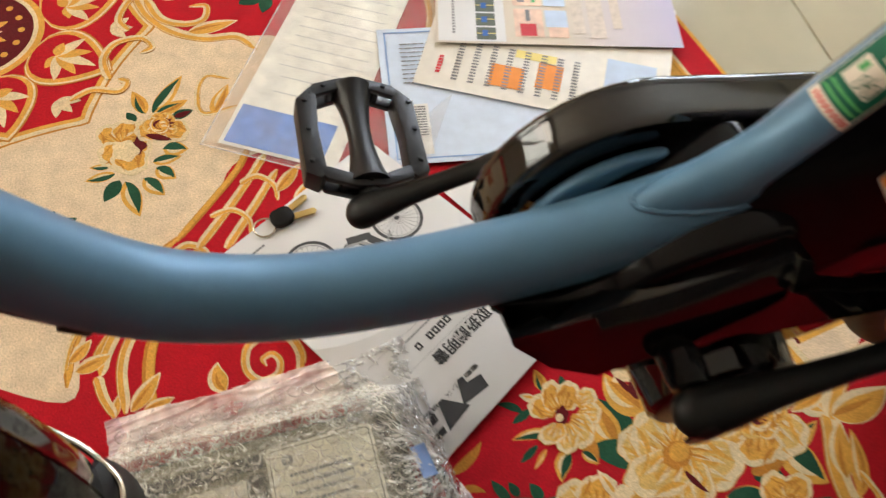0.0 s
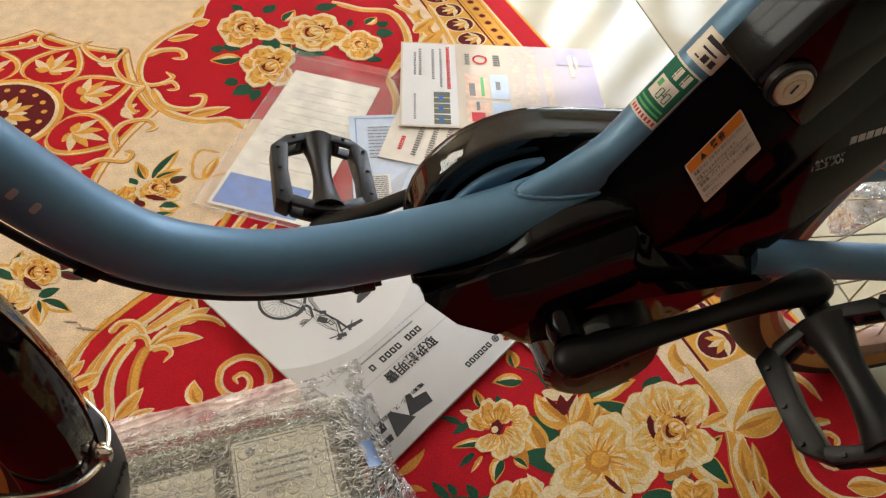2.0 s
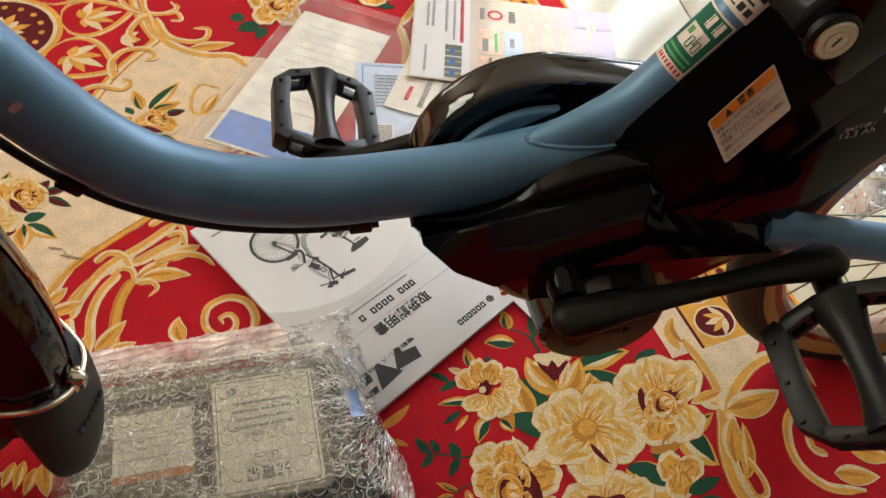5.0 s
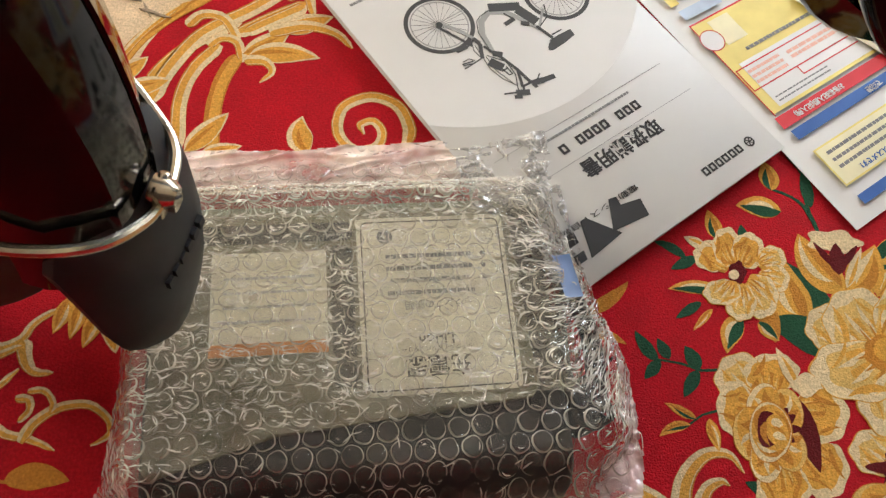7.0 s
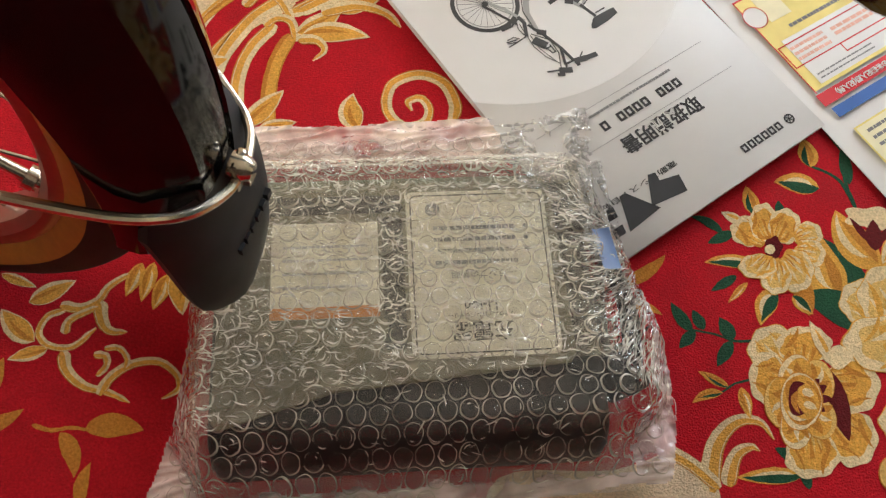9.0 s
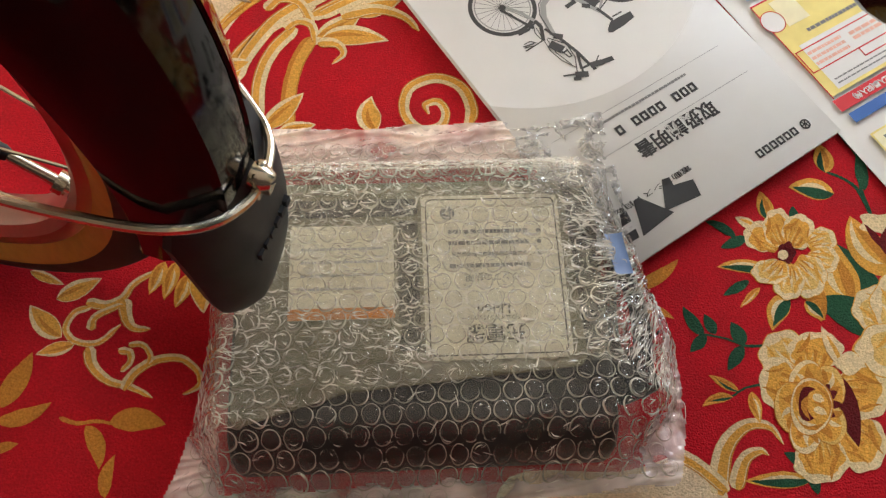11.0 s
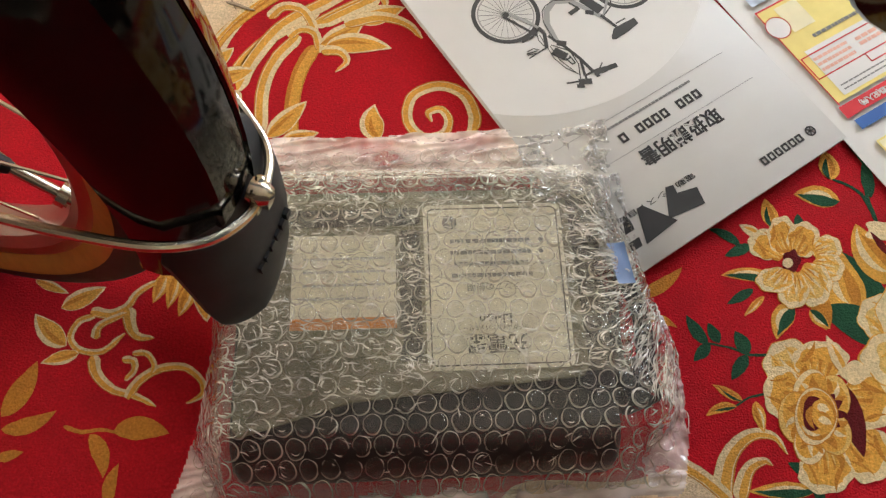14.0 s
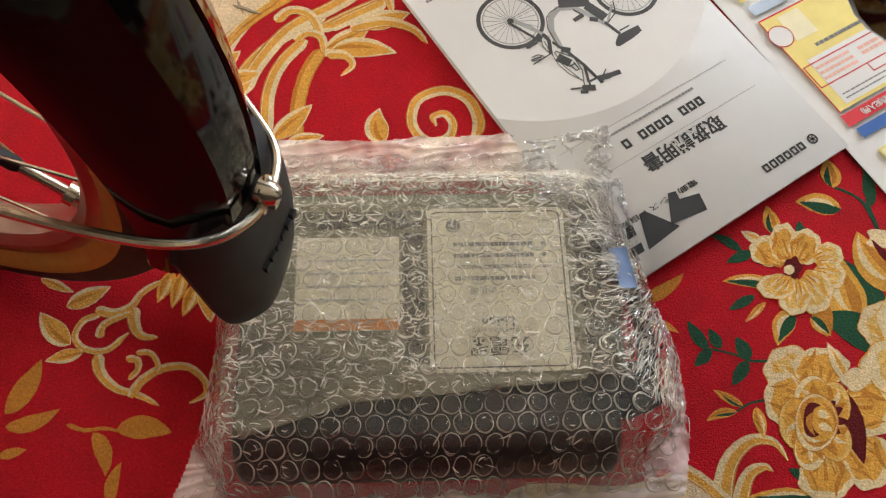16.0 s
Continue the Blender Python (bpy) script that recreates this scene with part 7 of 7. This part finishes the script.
part("paper", curled(0.135, 0.297, 0, 0.0004, 0.0002, seed=5), mat("ivory_form_paper", (0.86, 0.84, 0.74), rough=0.6, stain=0.04), form)
Z = 0.0007
printed(form, mat("blue_form_panel", (0.15, 0.30, 0.70), rough=0.5, grain=0.15, scale=60), (0.005, 0.004, 0.118, 0.060), label="blue printed panel")
bm = bmesh.new()
bar((0.030, 0.088, 0), (0.118, 0.088, 0), 0.0012, Z, bm), bar((0.030, 0.112, 0), (0.118, 0.112, 0), 0.0012, Z, bm)
for k in range(9):
    print_bars(bm, 0.07, 0.13 + 0.017 * k, 0.10, 0.003, Z, 1, 0.35, 60 + k, 10)
part("small_print", bm, M_LIGHTINK, form, smooth=False)

# keys on the booklet
keys = thing("key_pair", "two brass keys with a black plastic head, on the booklet", "keys", m=Matrix.Translation((-0.078, 0.262, 0.0092)) @ Matrix.Rotation(radians(22), 4, "Z"))
part("key_head", slab(round_rect(0.024, 0.021, 0.008, cx=-0.006), 0.0, 0.008, 0.0022), M_SATIN, keys, "black plastic key head")
for a, y in ((14, 0.004), (-12, -0.004)):
    bm = slab([(0.004, -0.0035), (0.026, -0.0035), (0.029, 0.0), (0.026, 0.0035), (0.004, 0.0035)], 0.002, 0.0042, 0.0003, pose(0, y, 0, 0, 0, a))
    part("key_blade", bm, M_BRASS, keys, "brass key blade")
part("key_ring", sweep(bmesh.new(), [Vector((-0.026 + 0.011 * math.cos(t), 0.011 * math.sin(t), 0.0012)) for t in (2 * math.pi * k / 32 for k in range(33))], 0.0009, 8, cap=False), M_STEEL, keys)

# ---------- charger in bubble wrap ----------
PK = Matrix.Translation((-0.107, -0.056, 0.003)) @ Matrix.Rotation(radians(4.5), 4, "Z")
charger = thing("battery_charger", "charcoal battery charger with a cream label, wrapped in bubble film", "charger", m=PK)
# a shallow case whose near side slopes down
sec = [(-0.092, 0.0), (-0.091, 0.014), (-0.087, 0.030), (-0.077, 0.0415), (-0.068, 0.0452), (0.076, 0.0475), (0.085, 0.043), (0.089, 0.0)]
bm = slab(sec, -0.119, 0.106, 0.006, Matrix(((0, 0, 1, 0), (1, 0, 0, 0), (0, 1, 0, 0), (0, 0, 0, 1))), None, 3)
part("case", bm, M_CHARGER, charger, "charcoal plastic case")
# top plate in a paler tone than the case
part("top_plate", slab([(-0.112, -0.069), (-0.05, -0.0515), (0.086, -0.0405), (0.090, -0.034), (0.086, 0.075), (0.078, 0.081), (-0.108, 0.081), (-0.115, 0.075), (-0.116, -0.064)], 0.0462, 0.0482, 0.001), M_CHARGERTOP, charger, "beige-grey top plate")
part("vent_groove", slab(round_rect(0.098, 0.012, 0.004, cx=-0.056, cy=0.0635), 0.0478, 0.0486, 0.0004), M_CHARGER, charger)
part("vent_groove", slab(round_rect(0.013, 0.083, 0.003, cx=-0.0138, cy=0.0130), 0.0478, 0.0486, 0.0004), M_CHARGER, charger)
lab = part("rating_label", slab(round_rect(0.0865, 0.1055, 0.004, cx=0.0383, cy=0.0177), 0.0487, 0.0491), M_LABEL, charger, "cream printed label with a black frame")
x0, x1, y0, y1, z = 0.0383 - 0.0405, 0.0383 + 0.0405, 0.0177 - 0.050, 0.0177 + 0.050, 0.0492
bm = bmesh.new()
edge = [Vector((x, y)) for x, y in round_rect(x1 - x0, y1 - y0, 0.0035, 4, (x0 + x1) / 2, (y0 + y1) / 2)]
for a, b in zip(edge, edge[1:] + edge[:1]):
    if (b - a).length > 1e-6:
        bar((*a, 0), (*b, 0), 0.0008, z, bm)
part("label_frame", bm, M_INK, lab, smooth=False)
part("round_mark", ring_area((x0 + 0.0135, y1 - 0.0095), 0.0012, 0.0046, z, bmesh.new(), 20), M_GREYINK, lab, smooth=False)
for k, (x, w) in enumerate(((0.036, 0.050), (0.036, 0.050), (0.036, 0.046), (0.036, 0.050))):
    part("small_print", print_bars(bmesh.new(), x, 0.0455 - 0.0075 * k, w, 0.0042, z, 1, 0.62, 71 + k, 13), M_GREYINK, lab, smooth=False)
    if k < 3:
        part("bullet_mark", ring_area((0.0675, 0.0455 - 0.0075 * k), 0.0, 0.0014, z, bmesh.new(), 12), M_GREYINK, lab, smooth=False)
lettering("label_lettering", "ランプの説明", 0.0056, M_GREYINK, lab, pose(0.037, 0.0158, z, 0, 0, 180))
lettering("label_lettering", "充電器", 0.0125, M_INK, lab, pose(0.0365, -0.0190, z, 0, 0, 180), bold=0.0001)
lettering("label_lettering", "リチウムイオンバッテリー", 0.0033, M_INK, lab, pose(0.0365, -0.0098, z, 0, 0, 180))
lettering("label_lettering", "Li-ion", 0.0088, M_INK, lab, pose(0.0365, -0.0045, z, 0, 0, 180), bold=0.0001)
caution = part("caution_label", slab(round_rect(0.0630, 0.060, 0.001, cx=-0.0540, cy=0.0215), 0.0487, 0.0491), M_LABEL, charger, "cream caution label with an orange band")
part("orange_band", slab(round_rect(0.0630, 0.0070, 0, cx=-0.0540, cy=-0.0050), 0.0492, 0.0494), M_ORANGE, caution, smooth=False)
for k in range(4):
    part("small_print", print_bars(bmesh.new(), -0.054, 0.036 - 0.0085 * k, 0.050, 0.0030, 0.0492, 1, 0.5, 81 + k, 12), M_LIGHTINK, caution, smooth=False)
# mains lead, coiled against the end of the case
coil = []
for k in range(150):
    a = 2 * math.pi * k / 37
    coil.append(Vector((0.1235 + 0.0115 * math.cos(a) + 0.002 * math.sin(k * 0.11), -0.012 + 0.040 * math.sin(a) + 0.003 * math.sin(k * 0.21), 0.006 + 0.0052 * k / 37 + 0.002 * math.sin(3 * a))))
part("mains_lead", sweep(bmesh.new(), coil, 0.0034, 10), mat("dark_blue_black_cord", (0.012, 0.014, 0.022), rough=0.35), charger, "black mains lead, coiled up")
part("plug", slab(round_rect(0.026, 0.030, 0.005), 0.0, 0.020, 0.004, pose(0.1190, -0.043, 0.014, 0, 8, 20), None, 3), M_CHARGER, charger, "black mains plug")

wrap = thing("bubble_wrap", "clear bubble wrap folded round the charger, crumpled at one end", "bubble wrap", m=PK)
# warm haze colour puts window sheen and red bounce into the folds
M_FOLD = film("folded_bubble_film", 2.0, 0.62, 0.10, haze_colour=(1.0, 0.86, 0.76), wrinkle=1.0, wrinkle_scale=130, depth=0.006)
M_HEM = film("pink_tinged_film_hem", 2.4, 0.50, 0.10, haze_colour=(1.0, 0.86, 0.84), wrinkle=1.0, wrinkle_scale=120, depth=0.004)
M_CRUMPLE = film("crumpled_bubble_film", 4.0, 0.05, 0.06, haze_colour=(0.95, 0.95, 0.93), wrinkle=1.0, wrinkle_scale=150, depth=0.007)
M_CORNER = film("crumpled_film_corner", 4.5, 0.42, 0.07, haze_colour=(0.96, 0.95, 0.93), wrinkle=1.0, wrinkle_scale=150, depth=0.007)
M_OUTER = film("outer_bubble_film", 0.9, 0.19, 0.06, haze_colour=(1.0, 0.95, 0.74), wrinkle=1.0, wrinkle_scale=140, depth=0.0065)
M_RING = film("bubble_weld_ring", 3.0, 0.44, 0.10, haze_colour=(1.0, 0.95, 0.82))
# milky white, so that ridges of it read as glints
M_GLINT = film("painted_glint_film", 7.0, 0.88, 0.12, haze_colour=(1.0, 0.96, 0.86))
M_DOME = film("bubble_dome_film", 0.6, 0.02, 0.04, wrinkle=0.45, wrinkle_scale=260)
W0, W1, D0, D1, STEP = -0.190, 0.200, -0.150, 0.175, 0.0011
PITCH, BUB = 0.0124, 0.0052
PINCH = (0.150, 0.022)  # where the folds run together under the tape


def crush_at(x, y):
    """How far the film is drawn into folds: 0 over the case, 1 at its taped end."""
    reach = np.interp(y, (-0.075, -0.045, -0.01, 0.03, 0.07, 0.11), (0.130, 0.112, 0.094, 0.088, 0.080, 0.070)).item()
    return min(1.0, max(0.0, (x - reach) / 0.016)) * min(1.0, max(0.0, (y + 0.085) / 0.02))


def film_height(x, y):
    """Film height: stretched over the case, falling to the carpet around it, with creases."""
    top = 0.0505 if y > -0.068 else 0.0505 - (-0.068 - y) * 1.1
    if x > 0.100:
        top -= min(0.009, (x - 0.100) * 0.30)
    side = np.interp(y, (-0.085, -0.060, -0.020, 0.030, 0.060, 0.090), (0.112, 0.132, 0.138, 0.126, 0.112, 0.108)).item()
    drop = max(0.0, max(x - side, -x - 0.122, y - 0.088, -0.094 - y))
    z = max(0.0048, top - 1.5 * drop - 9 * drop * drop)
    hang = min(1.0, drop / 0.02)
    p = Vector((x, y, 0))
    z += 0.0007 * noise.noise(p * 55) + 0.0011 * hang * noise.noise(p * 95)
    crush = crush_at(x, y)
    if crush:
        a = math.atan2(y - PINCH[1], x - PINCH[0])
        d = math.hypot(y - PINCH[1], x - PINCH[0])
        r = 1 - abs(noise.noise(Vector((a * 7, d * 16, 0.5))))
        s = 1 - abs(noise.noise(Vector((a * 17 + 1.5 * noise.noise(p * 60), d * 26, 2.5))))
        u = 1 - abs(noise.noise(Vector((x * 150, y * 230, 5.5))))
        z += crush * (0.0075 * (r - 0.72) + 0.0060 * (s - 0.72) + 0.0030 * (u - 0.75))
    # long taut creases
    tight = 1 - abs(noise.noise(Vector((x * 14 + 8 * y, y * 120 - 20 * x, 7.0))))
    z += 0.0012 * max(0, tight - 0.82) * 6 * (0.6 + hang)
    return max(z, 0.0012)


def inside_wrap(x, y):
    """The sheet's uneven outline."""
    n = 0.003 * noise.noise(Vector((x * 30, y * 30, 9)))
    left = np.interp(y, (-0.13, -0.09, -0.06, -0.02, 0.02), (-0.172, -0.158, -0.146, -0.1375, -0.136)).item()
    right = np.interp(y, (-0.115, -0.10, -0.07, -0.04, -0.012, 0.012, 0.03, 0.053, 0.114, 0.155), (0.144, 0.151, 0.157, 0.158, 0.153, 0.141, 0.1385, 0.141, 0.136, 0.130)).item()
    near = np.interp(x, (-0.17, -0.10, 0.0, 0.09, 0.15), (-0.128, -0.122, -0.115, -0.110, -0.106)).item()
    return left + n < x < right + n and near + n < y < 0.148 + 0.006 * max(0, min(1, (x - 0.07) / 0.05)) + n


def flap_edge(x):
    return np.interp(x, (-0.13, -0.05, 0.10), (-0.074, -0.052, -0.039)).item() + 0.002 * noise.noise(Vector((x * 50, 0, 4)))


def inside_flap(x, y):
    return -0.1275 < x < 0.112 - 0.2 * max(0, y - 0.03) and flap_edge(x) < y < 0.117 + 0.002 * noise.noise(Vector((x * 60, 0, 2)))


def flap_height(x, y):
    """The outer turn of film, lying on the bubbles of the inner one."""
    p = Vector((x, y, 0))
    rim = min(1.0, max(0.0, (y - flap_edge(x)) / 0.012))
    z = film_height(x, y) + 0.0024 + 0.0018 * rim + 0.0006 * noise.noise(p * 130)
    for k, (fx, fy, tilt) in enumerate(((9, 95, 0.18), (16, 150, -0.05), (30, 120, 0.4))):
        q = 1 - abs(noise.noise(Vector((x * fx, (y + tilt * x) * fy, 11.0 + k))))
        z += 0.0011 * max(0, q - 0.80) * 5
    return z


def grid_sheet(name, height, inside, zone, step):
    """A sheet over the plan, cut to an outline."""
    verts, faces, index, seen = [], [], [], {}
    for j in range(int((D1 - D0) / step)):
        for i in range(int((W1 - W0) / step)):
            cx, cy = W0 + (i + 0.5) * step, D0 + (j + 0.5) * step
            if not inside(cx, cy):
                continue
            ids = []
            for a, b in ((i, j), (i + 1, j), (i + 1, j + 1), (i, j + 1)):
                if (a, b) not in seen:
                    x, y = W0 + a * step, D0 + b * step
                    seen[a, b] = len(verts)
                    verts.append((x, y, height(x, y)))
                ids.append(seen[a, b])
            faces.append(ids)
            index.append(zone(cx, cy))
    me = bpy.data.meshes.new(name)
    me.from_pydata(verts, [], faces)
    me.polygons.foreach_set("material_index", index)
    me.polygons.foreach_set("use_smooth", [True] * len(faces))
    ob = new(name, me)
    ob.parent = wrap
    return ob


def zone(x, y):
    edge = 0.005 * noise.noise(Vector((x * 60, y * 60, 3)))
    if y > 0.075 + 3 * edge and x > 0.065 + 3 * edge:
        return 3
    if crush_at(x, y) > 0.45 + 30 * edge and x < 0.140 + edge:
        return 2
    if x < -0.124 + edge or y < -0.100 + edge or (x > 0.128 + edge and y < 0.0):
        return 4
    return 1 if x > 0.128 + edge or y > 0.094 + edge else 0


film_ob = grid_sheet("bubble_film", film_height, inside_wrap, zone, STEP)
for m in (M_BUBBLE, M_FOLD, M_CRUMPLE, M_CORNER, M_HEM):
    film_ob.data.materials.append(m)
film_ob["label"] = "clear bubble film"
flap_ob = grid_sheet("outer_film", flap_height, inside_flap, lambda x, y: 0, STEP)
flap_ob.data.materials.append(M_OUTER)
flap_ob["label"] = "outer turn of creased clear film"

# air bubbles: a ring where the film is welded, a steep wall and a flattish top
rng = random.Random(4)
verts, faces, index, seats = [], [], [], []
SEG = 20
for row in range(-13, 15):
    for col in range(-15, 14):
        bx, by = (col + 0.5 * (row % 2)) * PITCH + rng.uniform(-1, 1) * 0.0003, row * PITCH * 0.866 + rng.uniform(-1, 1) * 0.0003
        if not inside_wrap(bx, by) or not inside_wrap(bx + 0.007, by) or not inside_wrap(bx - 0.007, by) or not inside_wrap(bx, by - 0.007) or by > 0.132:
            continue
        crush = crush_at(bx, by)
        if crush > 0.5 and rng.random() < 0.35:
            continue
        fill = rng.choice((0.4, 0.75, 0.9, 1, 1, 1.05, 1.1)) * (1 - 0.4 * crush)
        ox, oy, turn = rng.uniform(0.94, 1.05), rng.uniform(0.94, 1.05), rng.uniform(0, 6)
        lean_x, lean_y = rng.uniform(-0.12, 0.12), rng.uniform(-0.12, 0.12)
        over = inside_flap(bx, by) and inside_flap(bx, by - 0.006) and inside_flap(bx + 0.006, by)
        seats.append((bx, by, over, fill))
        base = len(verts)
        for r, h in ((1.08, 0.0002), (0.98, 0.0005), (0.95, 0.0021), (0.84, 0.0031), (0.52, 0.0035), (0.0, 0.0034)):
            for k in range(SEG if r else 1):
                a = 2 * math.pi * k / SEG
                w = 1 + 0.03 * math.sin(3 * a + turn) + 0.02 * math.sin(5 * a - turn)
                x, y = bx + BUB * r * w * ox * math.cos(a), by + BUB * r * w * oy * math.sin(a)
                sag = 1 + r * (lean_x * math.cos(a) + lean_y * math.sin(a)) * 2
                verts.append((x, y, (flap_height(x, y) if over else film_height(x, y)) + h * fill * sag + 0.0001))
        for ring in range(4):
            for k in range(SEG):
                a, b = base + ring * SEG + k, base + ring * SEG + (k + 1) % SEG
                faces.append((a, b, b + SEG, a + SEG))
                index.append(0 if ring < 2 else 1)
        for k in range(SEG):
            faces.append((base + 4 * SEG + k, base + 4 * SEG + (k + 1) % SEG, base + 5 * SEG))
            index.append(1)
me = bpy.data.meshes.new("bubble_layer")
me.from_pydata(verts, [], faces)
me.polygons.foreach_set("material_index", index)
me.polygons.foreach_set("use_smooth", [True] * len(faces))
for m in (M_RING, M_DOME):
    me.materials.append(m)
bubbles = tagged(new("bubble_layer", me), "clear air bubbles in even rows", kind="stuff")
bubbles.parent = wrap
# small ridges whose white haze paints the glints of creases and dented bubbles
def on_film(x, y):
    return flap_height(x, y) if inside_flap(x, y) else film_height(x, y)


verts, faces = [], []


def glint_line(line, w):
    """A little pale ridge along a line, drawn as a glint of the film."""
    k, n = len(verts), len(line)
    for i, (x, y, z) in enumerate(line):
        a, b = line[max(i - 1, 0)], line[min(i + 1, n - 1)]
        d = math.hypot(b[0] - a[0], b[1] - a[1]) or 1.0
        nx, ny = -(b[1] - a[1]) / d, (b[0] - a[0]) / d
        h = w * (0.15 + math.sin(math.pi * (i + 0.3) / (n - 0.4)))
        for f, up in ((-1, 0), (0, 0.7), (1, 0)):
            verts.append((x + nx * h * f, y + ny * h * f, z + up * h))
    for i in range(n - 1):
        for j in (0, 1):
            q = k + 3 * i + j
            faces.append((q, q + 1, q + 4, q + 3))


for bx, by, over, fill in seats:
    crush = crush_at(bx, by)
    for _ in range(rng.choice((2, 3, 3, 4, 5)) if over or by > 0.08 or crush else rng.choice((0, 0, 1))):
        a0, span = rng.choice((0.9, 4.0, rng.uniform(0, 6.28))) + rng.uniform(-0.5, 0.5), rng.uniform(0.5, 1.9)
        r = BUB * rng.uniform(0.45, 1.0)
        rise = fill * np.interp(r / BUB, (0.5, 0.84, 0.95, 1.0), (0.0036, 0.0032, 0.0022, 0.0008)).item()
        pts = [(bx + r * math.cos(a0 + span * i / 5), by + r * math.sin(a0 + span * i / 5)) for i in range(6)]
        glint_line([(x, y, (flap_height(x, y) if over else film_height(x, y)) + rise + 0.0002) for x, y in pts], rng.uniform(0.00012, 0.00036) * (1.25 if over else 1.0))
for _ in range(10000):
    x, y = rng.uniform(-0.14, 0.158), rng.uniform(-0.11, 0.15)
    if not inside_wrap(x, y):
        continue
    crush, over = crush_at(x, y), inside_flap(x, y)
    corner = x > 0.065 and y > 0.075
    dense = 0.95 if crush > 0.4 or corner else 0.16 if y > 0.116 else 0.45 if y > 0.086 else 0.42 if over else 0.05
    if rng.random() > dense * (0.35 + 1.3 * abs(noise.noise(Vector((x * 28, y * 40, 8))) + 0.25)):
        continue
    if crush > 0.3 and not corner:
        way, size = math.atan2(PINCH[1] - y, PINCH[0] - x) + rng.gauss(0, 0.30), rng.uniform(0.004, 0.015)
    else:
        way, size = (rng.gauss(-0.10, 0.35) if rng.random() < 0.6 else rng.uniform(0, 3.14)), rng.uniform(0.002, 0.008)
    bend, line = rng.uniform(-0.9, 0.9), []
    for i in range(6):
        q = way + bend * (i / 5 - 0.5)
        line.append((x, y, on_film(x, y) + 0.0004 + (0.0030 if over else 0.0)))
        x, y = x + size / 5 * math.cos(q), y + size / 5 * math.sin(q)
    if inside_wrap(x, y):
        glint_line(line, rng.uniform(0.00012, 0.00042))
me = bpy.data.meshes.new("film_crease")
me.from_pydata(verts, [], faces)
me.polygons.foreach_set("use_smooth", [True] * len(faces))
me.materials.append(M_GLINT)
creases = tagged(new("film_crease", me), "small pale ridges standing in for glints on the film", kind="stuff")
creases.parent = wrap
# lower layer of the folded film on the carpet
bm = curled(0.262, 0.250, 0.0004, 0.0001, 0.002, pose(-0.134, -0.110, 0), 70, 70, 9, True)
part("under_film", bm, M_SLEEVE, wrap, "lower layer of film")
part("blue_tape", curled(0.0135, 0.027, 0, 0.0003, 0.002, pose(0.1110, 0.013, 0.0530, 0, 20, 10), 6, 10), M_BLUETAPE, wrap, "pale blue tape")


# ---------- floor tiles, each its own piece ----------
tile_mesh = None
TILE = 0.80
for i in range(-4, 5):
    for k in range(-4, 3):
        x, y = 0.62 + TILE * i, 0.36 + TILE * k
        if x < X0 - 0.1 or x > X1 - 0.1 or y < Y0 - 0.1 or y > Y1 - 0.1:
            continue
        if tile_mesh is None:
            ob = part("tile", slab(round_rect(TILE - 0.003, TILE - 0.003, 0, cx=TILE / 2, cy=TILE / 2), -0.004, 0.0, 0.0008), M_TILE, floor)
            tile_mesh = ob.data
        else:
            ob = new("tile", tile_mesh)
            ob.parent = floor
        ob.matrix_basis = pose(x, y, GROUND)
